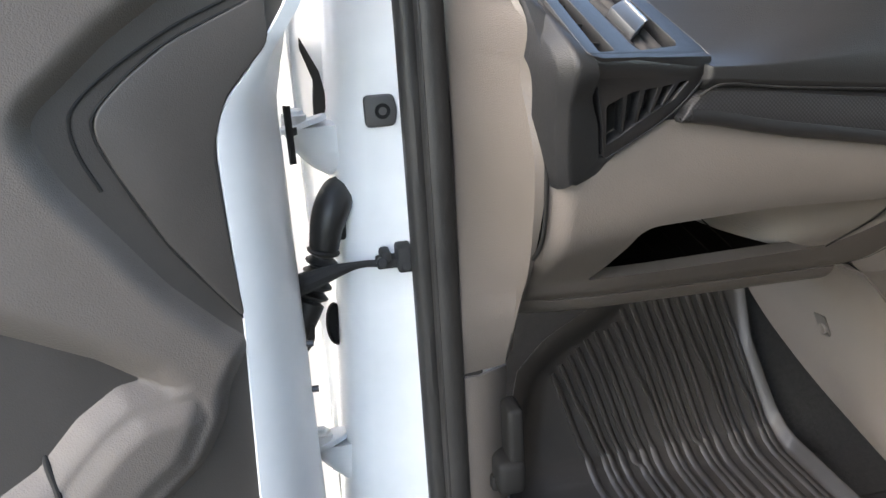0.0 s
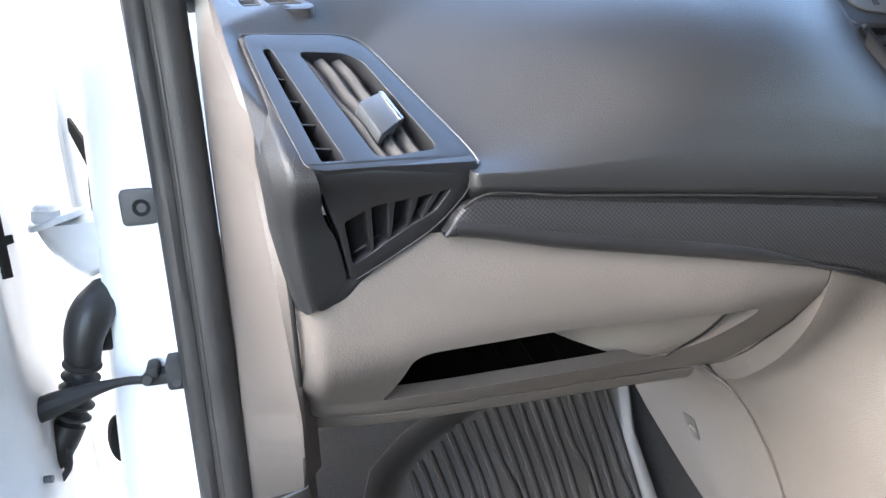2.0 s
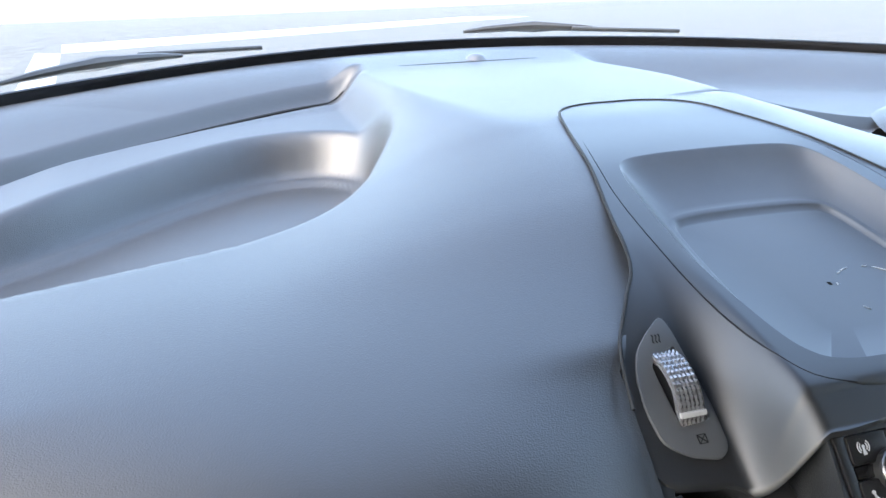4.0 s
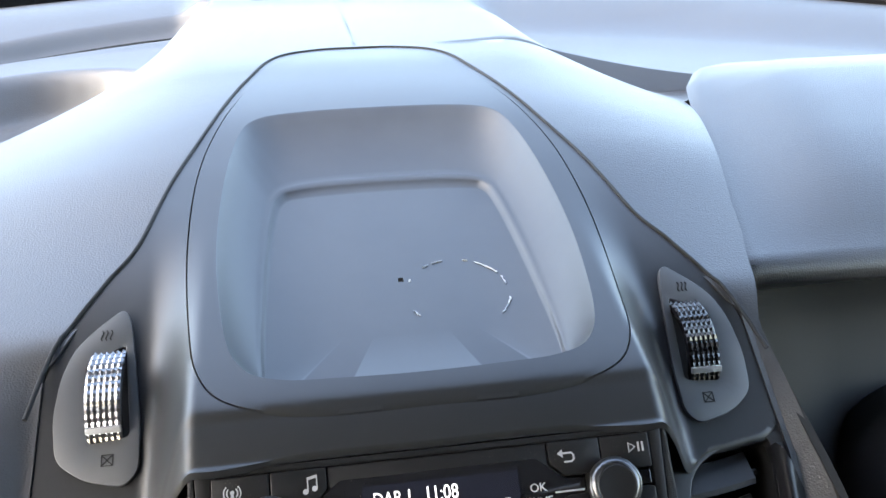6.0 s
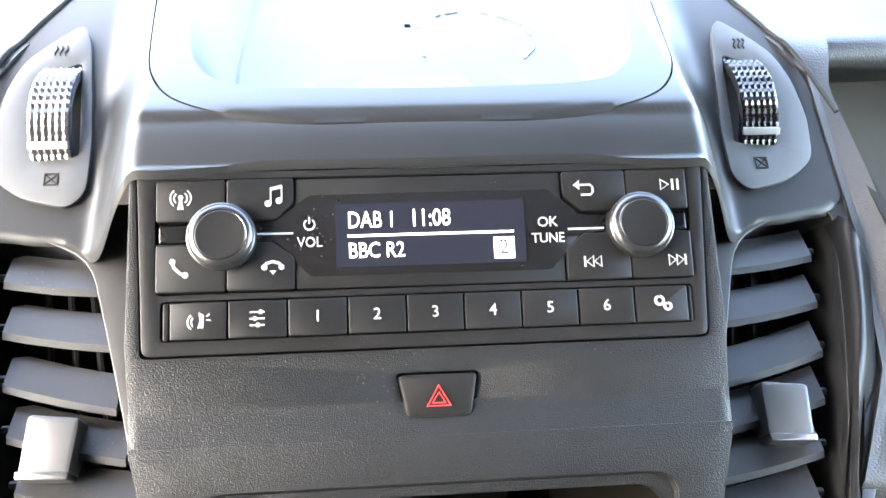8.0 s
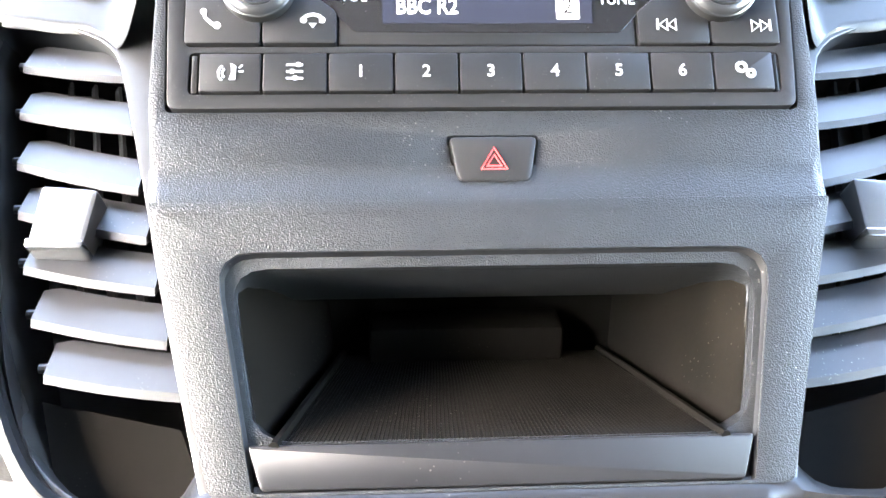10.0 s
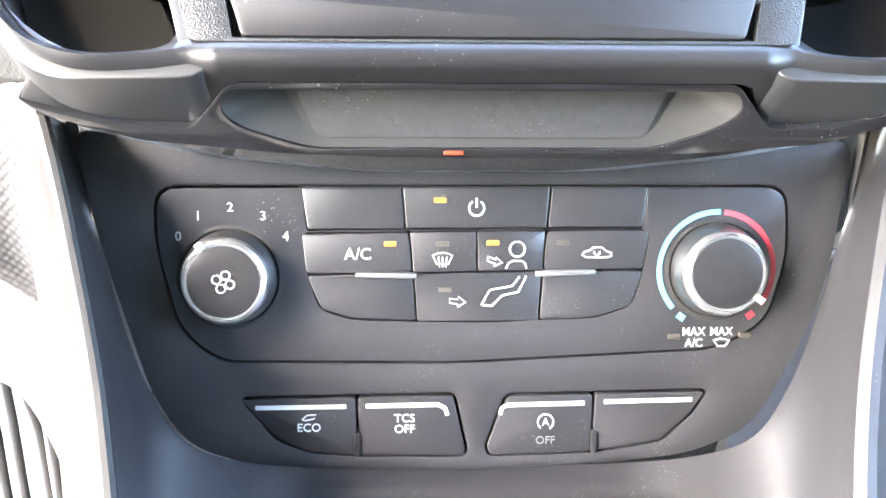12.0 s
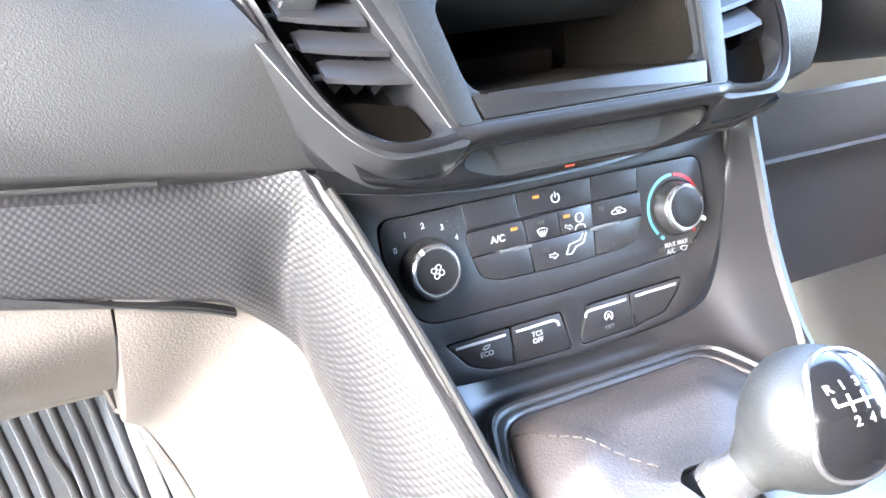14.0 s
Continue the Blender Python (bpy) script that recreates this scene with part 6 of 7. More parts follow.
def frame_side():
    """Grained edge that wraps from the trim's joint over a rounded corner to the vent's seam."""
    o, c, i = (smooth_path(p, 40) for p in (FRAME_O, FRAME_C, FRAME_I))
    rows = []
    for p, q, r in zip(o, c, i):
        row = [p.lerp(q, k / 5) for k in range(5)]
        near, far = q.lerp(p, 0.22), q.lerp(r, 0.25)
        row += [near * (1 - t) ** 2 + q * 2 * t * (1 - t) + far * t * t for t in (0.1, 0.35, 0.65, 0.9)]
        row += [q.lerp(r, k / 4) for k in (2, 3, 4)]
        rows.append([p + Vector((-0.006, 0.045, -0.012))] + row)
    return sheet(rows)


part("side_edge", frame_side(), M_EDGE, side_vent, "grained black edge", 60)
part("lower_edge", plate(LF, mm([(33, 113), (34, 90), (58, 88)] + LF_SEAM + [(155, 2), (150, 30), (140.4, 54), (123, 69.5), (97, 87), (70, 101), (41, 115)]), -0.016, -0.0022, 0.0015), M_EDGE, side_vent, "grained black edge", 40)
part("lower_seam", tube([LF.at(p.x, p.y, 0.0004) for p in smooth_path([(a, b, 0) for a, b in mm(LF_SEAM)], 30)], 0.0008, 6), M_SLAT, side_vent, "fine grey line along a vent edge")
for (a, b), (c, e) in (((62.6, 23.4), (76.2, 66.6)), ((82, 22.3), (88.2, 57.6)), ((101.2, 20.1), (101.1, 47.6)), ((118.9, 18.3), (111.4, 39.4))):
    part("fin", plate(LF, mm([(a - 1.2, b - 2), (a + 5.0, b - 2), (c + 1.2, e + 2), (c - 1.0, e + 2)]), -0.0125, -0.0015, 0.0008), M_SMOOTH, lf)

# defroster grille
grille = thing("defroster_grille", (-0.70, -0.15, 0.94), "small black defroster grille in the dash top", "air vent")
G_OUT = mm([(-747, -4), (-726, -9), (-712, -5), (-662, 62), (-666, 69), (-720, 64), (-729, 57)])
G_IN = mm([(-733, 5), (-722, 2), (-712, 5), (-671, 58), (-719, 57)])
part("frame", plate(G, rounded(G_OUT, 0.008), -0.01, 0.0028, 0.002, holes=[rounded(G_IN, 0.003)]), M_SMOOTH, grille, "", 40)
part("well", plate(G, mm([(-738, 2), (-710, 2), (-668, 60), (-722, 60)]), -0.022, -0.018), M_DARK, grille)
part("bar", plate(G, mm([(-722, 2), (-718, 2), (-694, 58), (-700, 58)]), -0.010, 0.0005, 0.0006), M_TRAYGREY, grille)
for k in range(5):
    d = 12 + 10.5 * k
    x0, x1 = -732 + 0.24 * d, -709 + 0.68 * d
    part("bar", plate(G, mm([(x0, d), (min(x1, -673), d), (min(x1, -673), d + 1.6), (x0, d + 1.6)]), -0.010, -0.0008, 0.0004), M_TRAYGREY, grille)


# ---------- console ----------
console = thing("centre_console", (0, -0.45, 0.40), "black plastic centre console round the gear lever", "console")
BZ_L = [(-0.141, -0.024), (-0.137, 0.0), (-0.131, 0.024), (-0.124, 0.052), (-0.116, 0.074), (-0.104, 0.092), (-0.084, 0.099), (-0.055, 0.1015), (-0.02, 0.102), (0.0, 0.1025)]
OUT_L = [(-0.149, -0.300, 0.750), (-0.143, -0.311, 0.735), (-0.132, -0.335, 0.710), (-0.120, -0.365, 0.677), (-0.110, -0.400, 0.645), (-0.104, -0.435, 0.620), (-0.098, -0.405, 0.611), (-0.075, -0.362, 0.611), (-0.03, -0.357, 0.611), (0.0, -0.357, 0.611)]
for sgn in (1, -1):
    rows = [[], [], [], [], []]
    inner = smooth_path([H.at(u, d, -0.001) for u, d in BZ_L], 48)
    outer = smooth_path(OUT_L, 48)
    for k in range(5):
        t = k / 4
        for i in range(48):
            p = inner[i].lerp(outer[i], t)
            sag = 0.010 * math.sin(t * math.pi)
            p = p + Vector((0, 0.5, -0.86)) * sag
            rows[k].append((p.x * sgn, p.y, p.z))
    part("cheek", thicken(sheet(rows), 0.003), M_PANEL, console, "", 60)
for sgn in (1, -1):
    side = [[Vector((sgn * x, y, z)) for x, y, z in ((-0.104, -0.435, 0.620), (-0.101, -0.50, 0.603), (-0.101, -0.75, 0.595))], [Vector((sgn * x, y, z)) for x, y, z in ((-0.098, -0.405, 0.609), (-0.094, -0.50, 0.602), (-0.094, -0.75, 0.594))]]
    part("side_rail", thicken(sheet([smooth_path(r, 16) for r in side]), 0.003), M_SMOOTH, console, "", 60)
# driver's side edge of the console
right_strip = []
for a, b in (((0.149, -0.300, 0.750), (0.165, -0.270, 0.700)), ((0.143, -0.311, 0.735), (0.160, -0.290, 0.660)), ((0.132, -0.335, 0.710), (0.150, -0.325, 0.610)), ((0.120, -0.365, 0.677), (0.142, -0.36, 0.565)), ((0.110, -0.400, 0.645), (0.136, -0.40, 0.52)), ((0.104, -0.435, 0.620), (0.132, -0.44, 0.47)), ((0.101, -0.55, 0.600), (0.128, -0.55, 0.42)), ((0.101, -0.75, 0.595), (0.128, -0.75, 0.40))):
    a, b = Vector(a), Vector(b)
    right_strip.append([a, a.lerp(b, 0.08) + Vector((0.004, -0.002, 0)), a.lerp(b, 0.5) + Vector((0.012, -0.004, 0)), b])
part("driver_side_strip", thicken(sheet([smooth_path([r[k] for r in right_strip], 40) for k in range(4)]), 0.004), M_FINE, console, "smooth dark grey moulding", 60)

TOPZ = Face((0, -0.36, 0.613), (0, -0.999, -0.04))
FR_O = [(-0.080, -0.001), (0.082, -0.001), (0.098, 0.045), (0.098, 0.27), (-0.098, 0.27), (-0.098, 0.045)]
FR_I = [(-0.070, 0.010), (0.072, 0.010), (0.087, 0.050), (0.087, 0.26), (-0.087, 0.26), (-0.087, 0.050)]
part("gaiter_frame", plate(TOPZ, rounded(FR_O, 0.018), -0.012, 0.003, 0.003, holes=[rounded(FR_I, 0.014)], seg=3), M_SMOOTH, console, "", 40)
part("gaiter_bead", tube([TOPZ.at(u, d, 0.0035) for u, d in rounded([(u * 0.965, 0.13 + (d - 0.13) * 0.965) for u, d in FR_O], 0.017, 6)], 0.0028, 8, True), M_SMOOTH, console)

# ---------- gear lever ----------
lever = thing("gear_lever", (-0.01, -0.49, 0.60), "gear lever with a grey leather knob and black leather gaiter", "gear lever")
NECK = Vector((-0.026, -0.487, 0.648))
KNOB = Vector((0.002, -0.499, 0.681))
AX = (KNOB - NECK).normalized()
base_loop = rounded([(u * 0.99, d) for u, d in FR_I], 0.014, 6)
nb = len(base_loop)


def gaiter():
    """Leather sleeve: drawn from the frame to the collar with soft folds and four stitched ridges."""
    rows = []
    fold = noise
    for k in range(15):
        t = k / 14
        row = []
        for i, (u, d) in enumerate(base_loop):
            p = TOPZ.at(u, d, 0.0)
            a = math.atan2(d - 0.125, u)
            n = NECK + Vector((math.cos(a) * 0.019, -math.sin(a) * 0.019, 0)) - AX * 0.004
            s = t ** 1.35
            q = p.lerp(n, s)
            q.z = p.z + (n.z - p.z) * (0.25 * t + 0.75 * t ** 3) + 0.018 * math.sin(t * math.pi) * (0.8 + 0.2 * math.cos(2 * a))
            ridge = abs(math.sin(2 * (a + 0.80))) ** 10
            q.z += 0.006 * ridge * math.sin(t * math.pi)
            w = fold.noise(Vector((q.x * 26, q.y * 26, t * 2.0)))
            q += Vector((0, 0, 1)) * w * 0.006 * math.sin(t * math.pi)
            row.append(q)
        rows.append(row)
    return rows


g_rows = gaiter()
gt = part("gaiter", sheet(g_rows, close_v=True), M_LEATHER, lever, "creased black leather gaiter with stitched seams", 80)
for want in (-2.30, -0.85):
    best = min(range(nb), key=lambda i: abs(math.atan2(base_loop[i][1] - 0.125, base_loop[i][0]) - want))
    for off in (-1, 1):
        for k in range(1, 13):
            a, b = g_rows[k][(best + off) % nb], g_rows[k + 1][(best + off) % nb]
            if off == 1:
                seg = [a.lerp(b, 0.12) + Vector((0, 0, 0.0008)), a.lerp(b, 0.80) + Vector((0, 0, 0.0008))]
                part("stitch", tube(seg, 0.0006, 5), M_THREAD, gt)
part("collar", lathe(NECK - AX * 0.010, AX, [(0.0001, 0), (0.013, 0.0), (0.0140, 0.004), (0.0140, 0.009), (0.0115, 0.014), (0.0105, 0.024), (0.0001, 0.026)], 32), M_CHROME, lever, "polished chrome collar")
CAP = Vector((-0.135, -0.640, 0.755)).normalized()
HEART = Vector((0.002, -0.499, 0.681))
BALL = 0.0312
STEM = (HEART - NECK).normalized()


def knob_body():
    """A ball that narrows to a short neck at the collar."""
    prof = [(-1.24, 0.0001), (-1.23, 0.30), (-1.14, 0.375), (-1.02, 0.43), (-0.90, 0.53), (-0.76, 0.68)]
    for k in range(14):
        a = radians(131 - 131 * k / 13)
        prof.append((math.cos(a), max(0.001, math.sin(a))))
    fine = smooth_path([(h, r, 0) for h, r in prof], 44)
    side = STEM.cross(Vector((0, 1, 0))).normalized()
    fwd = STEM.cross(side)
    return sheet([[HEART + (STEM * p.x + (side * math.cos(a) + fwd * math.sin(a)) * p.y) * BALL for a in (2 * math.pi * j / 56 for j in range(56))] for p in fine], close_v=True)


kn = part("knob", knob_body(), M_KNOBSKIN, lever, "grey grained leather knob", 80)
C_U = Vector((0, 0, 1)).cross(CAP).normalized()
C_U = (Matrix.Rotation(radians(5), 4, CAP) @ C_U).normalized()
C_D = C_U.cross(CAP).normalized()


def on_ball(u, d, h=0.0):
    """A place on the knob's crown at angles u, d (radians) from the cap's axis."""
    n = (Matrix.Rotation(d, 4, C_U) @ Matrix.Rotation(-u, 4, C_D) @ CAP.copy()).normalized()
    return HEART + n * (BALL + h)


def cap_edge(s, j, n=64):
    a = 2 * math.pi * j / n
    c, q = math.cos(a), math.sin(a)
    r = (abs(c) ** 2.6 + abs(q) ** 2.6) ** (-1 / 2.6)
    return (radians(37) * c - radians(8) * q) * r * s, radians(53) * q * r * s + radians(7)


dome = [[on_ball(*cap_edge(s, j), -0.002 if s > 1 else 0.0010) for j in range(64)] for s in (1.02, 1.0, 0.93, 0.84, 0.72, 0.58, 0.42, 0.26, 0.12, 0.01)]
pc = part("cap", sheet(dome, close_v=True), M_GLOSS, kn, "gloss black gear pattern cap", 80)
part("cap_ring", tube([on_ball(*cap_edge(1.03, j), 0.0002) for j in range(64)], 0.0017, 8, True), M_CHROME, kn, "silver ring")


def spot(u, d):
    """A small face that lies on the cap."""
    p = on_ball(u, d)
    n = (p - HEART).normalized()
    uu = (C_U - n * C_U.dot(n)).normalized()
    return Skew(p, uu, uu.cross(n).normalized(), n)


for txt, u, d in (("R", -0.33, -0.25), ("1", -0.15, -0.25), ("3", 0.05, -0.25), ("5", 0.22, -0.25), ("2", -0.15, 0.21), ("4", 0.05, 0.21), ("6", 0.22, 0.21)):
    part("digit", letters(spot(u, d), txt, 0, 0, 0.0056, 0.0014, bold=0.0003), M_PRINT, pc, "", 0)
for (a, b), (c, d) in (((-0.33, -0.13), (-0.33, -0.02)), ((-0.33, -0.02), (0.22, -0.02)), ((-0.15, -0.13), (-0.15, 0.09)), ((0.05, -0.13), (0.05, 0.09)), ((0.22, -0.13), (0.22, 0.09))):
    part("pattern_line", tube([on_ball(a + (c - a) * k / 6, b + (d - b) * k / 6, 0.0011) for k in range(7)], 0.0006, 6), M_PRINT, pc, "", 0)


# ---------- driver's side: instrument hood and column ----------
hood = thing("instrument_hood", (0.45, 0.0, 0.80), "black grained hood over the driver's instruments", "dashboard hood")
HOOD_L = [(-0.104, 0.2105, 0.936), (-0.10, 0.213, 0.942), (-0.073, 0.218, 0.949), (0.02, 0.244, 0.973), (0.161, 0.288, 1.010), (0.20, 0.312, 1.017), (0.232, 0.36, 1.021)]


def hood_rows():
    """From the rolled rear lip to the far edge; each row runs from the side seam to the door."""
    rows = []
    for y, dz, inset in ((-0.060, -0.034, 0.004), (-0.085, -0.028, 0.003), (-0.098, -0.016, 0.002), (-0.103, -0.006, 0.001), (-0.100, 0.001, 0.0), (-0.09, 0.001, 0), (-0.073, 0.001, 0), (-0.04, 0.001, 0), (0.02, 0.001, 0), (0.07, 0.001, 0), (0.12, 0.001, 0), (0.161, 0.001, 0), (0.20, 0.0, 0), (0.225, -0.003, 0), (0.24, -0.02, 0)):
        x0 = interp(y, [(a, b) for a, b, _ in HOOD_L]) + inset
        z0 = interp(y, [(a, c) for a, _, c in HOOD_L]) + dz
        row = []
        for k in range(31):
            s = (k / 30) ** 1.6
            x = x0 + (0.80 - x0) * s
            bulge = 0.026 * smoothstep(0, 0.10, x - x0) * smoothstep(-0.104, -0.02, y) * (1 - smoothstep(0.10, 0.24, y))
            edge = -0.004 * (1 - smoothstep(0, 0.006, x - x0))
            row.append((x, y - 0.06 * (x - x0) * (1 - smoothstep(-0.1, 0.1, y)), z0 + bulge + edge))
        rows.append(row)
    return rows


part("hood_skin", sheet(hood_rows()), M_PAD, hood, "", 70)
ir = [[(0.211, -0.099, 0.934), (0.194, -0.175, 0.916), (0.199, -0.240, 0.876), (0.203, -0.275, 0.838), (0.201, -0.286, 0.800), (0.188, -0.268, 0.742)], [(0.218, -0.075, 0.925), (0.204, -0.100, 0.900), (0.208, -0.135, 0.860), (0.211, -0.155, 0.820), (0.211, -0.175, 0.780), (0.20, -0.20, 0.735)], [(0.30, -0.07, 0.915), (0.31, -0.06, 0.88), (0.31, -0.07, 0.84), (0.31, -0.09, 0.80), (0.31, -0.11, 0.77), (0.31, -0.14, 0.73)], [(0.80, -0.06, 0.91), (0.80, -0.05, 0.88), (0.80, -0.06, 0.84), (0.80, -0.08, 0.80), (0.80, -0.10, 0.77), (0.80, -0.14, 0.73)]]
# Cavity black makes up for the shade that a steering wheel would cast.
part("cluster_surround", thicken(sheet([smooth_path(r, 24) for r in ir]), 0.004), M_DARK, hood, "smooth black surround darkened as if in shade", 70)
column = thing("steering_column", (0.36, -0.2, 0.6), "black plastic steering column cowl", "steering column")
part("cowl", lathe((0.375, -0.06, 0.76), (0, -0.93, 0.22), [(0.0001, -0.02), (0.085, 0.0), (0.092, 0.10), (0.080, 0.22), (0.060, 0.26), (0.0001, 0.27)], 32, 0.8), M_SMOOTH, column, "", 60)
part("stalk", tube([(0.30, -0.22, 0.80), (0.27, -0.235, 0.805), (0.235, -0.25, 0.812)], 0.008, 10), M_SMOOTH, column)
driver_low = [[(0.185, -0.262, 0.742), (0.185, -0.22, 0.66), (0.175, -0.17, 0.58), (0.165, -0.16, 0.40)], [(0.30, -0.20, 0.70), (0.30, -0.17, 0.64), (0.30, -0.10, 0.56), (0.30, -0.06, 0.40)], [(0.80, -0.20, 0.70), (0.80, -0.17, 0.64), (0.80, -0.10, 0.56), (0.80, -0.06, 0.40)]]
dk = thing("driver_knee_panel", (0.45, -0.15, 0.40), "taupe plastic panel under the steering column", "dash panel")
grid = [smooth_path(r, 20) for r in driver_low]
part("upper_panel", thicken(sheet([r[:9] for r in grid]), 0.006), M_TAN, dk, "", 60)
part("lower_panel", thicken(sheet([[p + Vector((0, -0.006, 0)) for p in r[8:]] for r in grid]), 0.006), M_TAN, dk, "", 60)


# ---------- windscreen ----------
screen_rows = []
for i in range(31):
    x = -0.80 + 1.60 * i / 30
    y, z = base_y(x) + 0.02, base_z(x) - 0.004
    screen_rows.append([(x, y, z), (x * 0.96, y - 0.40, z + 0.25), (x * 0.90, y - 0.86 + 0.35 * x * x, 1.53)])
ws = thing("windscreen", (0, 0.75, 1.05), "clear windscreen with a black border at its foot", "windscreen", kind="structure")
pane = part("pane", sheet([smooth_path(r, 10) for r in screen_rows]), M_GLASS, ws, "", 80)
pane.visible_shadow = False
part("border", thicken(sheet([[(x, base_y(x) + 0.016, base_z(x) - 0.022), (x, base_y(x) + 0.008, base_z(x) - 0.004), (x, base_y(x) + 0.003, base_z(x) + 0.003)] for x in (-0.80 + 1.60 * i / 40 for i in range(41))]), 0.003), M_FRIT, ws, "black border along the foot", 80)
lone("dash_sensor", lathe((0.014, 0.655, 1.062), (0, -0.1, 1), [(0.018, 0.0), (0.0175, 0.004), (0.012, 0.010), (0.006, 0.0125), (0.0001, 0.013)], 28), M_TRAYGREY, "small grey domed light sensor", "sensor")
lone("speaker_slot", plate(Face((0, 0.625, 1.0625), (0, -0.99, -0.05)), rounded(mm([(-100, -16), (92, -16), (104, -4), (-112, -4)]), 0.003), -0.003, 0.0025, 0.001), M_DARK, "dark slot in the dash top", "dash slot")
for x0, x1, lab in ((-0.62, -0.40, "a"), (0.06, 0.30, "b")):
    wp = thing("wiper", ((x0 + x1) / 2, base_y(x0) + 0.06, base_z(x0) - 0.01), "dark grey windscreen wiper at rest", "wiper", "wipers")
    pts = [(x0 + (x1 - x0) * k / 6, base_y(x0 + (x1 - x0) * k / 6) + 0.05, base_z(x0 + (x1 - x0) * k / 6) + 0.012 + 0.006 * math.sin(k / 6 * math.pi)) for k in range(7)]
    part("blade", tube(pts, 0.006, 8, radii=[0.003, 0.006, 0.007, 0.010, 0.007, 0.006, 0.003]), M_RUBBER, wp)
    part("arm", tube([(x1 - 0.06, base_y(x1) + 0.06, base_z(x1) + 0.016), (x1 + 0.12, base_y(x1 + 0.12) + 0.07, base_z(x1 + 0.1) + 0.010)], 0.004, 8), M_RUBBER, wp)
bonnet_rows = [[(x, base_y(x) + 0.08 + 0.16 * k, base_z(x) - 0.07 - 0.035 * k - 0.012 * k * k) for k in range(6)] for x in (-0.80 + 1.6 * i / 20 for i in range(21))]
lone("bonnet", thicken(sheet(bonnet_rows), 0.004), M_WHITE, "white painted bonnet seen past the windscreen", "bonnet", smooth=80)

# ---------- door opening ----------
seal_path = [(-0.794, -0.118, 0.06), (-0.793, -0.118, 0.30), (-0.792, -0.118, 0.50), (-0.791, -0.118, 0.70), (-0.791, -0.120, 0.85), (-0.792, -0.128, 0.97), (-0.790, -0.175, 1.10), (-0.775, -0.30, 1.24), (-0.760, -0.48, 1.38), (-0.745, -0.66, 1.46)]
fine = smooth_path(seal_path, 90)


def seal_strip(dx, dy, r, n=12):
    return tube([p + Vector((dx, dy, 0)) for p in fine], r, n)


seal = thing("door_seal", (-0.79, -0.12, 0.05), "black rubber door seal with a raised lip", "door seal")
part("bulb", seal_strip(-0.0135, -0.004, 0.0125), M_RUBBER, seal)
part("lip", seal_strip(0.008, -0.003, 0.0185, 16), M_RUBBER, seal)
part("ridge", seal_strip(-0.002, -0.0175, 0.0022, 8), M_RUBBER, seal)

jamb_x = [(0.05, -0.925), (0.32, -0.909), (0.50, -0.897), (0.70, -0.884), (0.83, -0.877), (1.0, -0.872)]


def jamb():
    rows = []
    for i in range(40):
        z = 0.02 + 1.02 * i / 39
        xl = interp(z, jamb_x)
        xr = -0.795
        sx = 0.0 if z < 0.95 else (z - 0.95) * 0.1
        dent = 0.005 * math.exp(-((z - 0.40) / 0.05) ** 2) + 0.004 * math.exp(-((z - 0.88) / 0.04) ** 2)
        rows.append([(xr, -0.100, z), (xr - 0.012, -0.094, z), (xl + 0.030 + sx, -0.090 + dent * 0.4, z), (xl + 0.010 + sx, -0.083 + dent, z), (xl + sx, -0.066 + dent, z), (xl - 0.003 + sx, -0.02, z), (xl - 0.003 + sx, 0.05, z)])
    return thicken(sheet(rows), 0.003)


lone("door_pillar", jamb(), M_WHITE, "white painted door jamb of the van body", "door jamb", kind="structure", smooth=50)


def inner_wing():
    prof = [(-0.872, 0.035), (-0.905, 0.038), (-0.917, 0.040), (-0.920, 0.033), (-0.927, 0.033), (-0.930, 0.041), (-0.948, 0.042), (-0.954, 0.034), (-0.962, 0.034), (-0.968, 0.045), (-1.06, 0.05)]
    return thicken(sheet([[(x, y, z) for x, y in prof] for z in (0.02, 0.3, 0.6, 0.9, 1.05)]), 0.003)


lone("front_wing", inner_wing(), M_WHITE, "white painted panel behind the door hinges", "wing panel", kind="structure", smooth=25)
body_face = Skew((0, 0, 0), (1, 0, 0), (0, 0, -1), (0, -1, 0))
for y, pts in ((0.022, [(-906, 841), (-887, 800), (-881, 764), (-890, 741), (-899, 741), (-898, 765), (-895, 789), (-907, 827)]), (-0.020, [(-891, 442), (-892, 395), (-893, 381), (-906, 367), (-905, 383), (-901, 425)])):
    lone("panel_gap", plate(body_face, rounded(mm([(x, -z) for x, z in pts]), 0.003), -y - 0.012, -y), M_DARK, "dark opening between the body panels", "panel gap", "panel gaps")
lone("panel_gap", lathe((-0.902, -0.028, 0.502), (0.35, -0.9, 0), [(0.0001, 0.003), (0.010, 0.003), (0.012, 0.0), (0.012, -0.004)], 24, 2.3), M_DARK, "dark rubber grommet in the door jamb", "grommet")

# rubber buffer and check strap
plug = thing("rubber_buffer", (-0.835, -0.092, 0.745), "dark grey square rubber buffer on the white jamb", "rubber buffer")
J = Skew((-0.833, -0.092, 0.767), (1, -0.02, 0), (0, 0, -1), (0.02, -1, 0))
part("pad", plate(J, rounded(mm([(-18, -17), (14, -17), (17, 0), (14, 17), (-18, 17)]), 0.006), -0.004, 0.007, 0.003), material("grey_rubber", (0.06, 0.058, 0.056), 0.55), plug)
part("hole", lathe(J.at(0.001, 0.0, 0.0068), J.n, [(0.0085, 0.0), (0.0080, 0.0012), (0.0045, 0.0006), (0.004, -0.002), (0.0001, -0.003)], 24), M_DARK, plug)
strap = thing("check_strap", (-0.85, -0.1, 0.58), "black steel door check strap bolted to the jamb", "door strap")
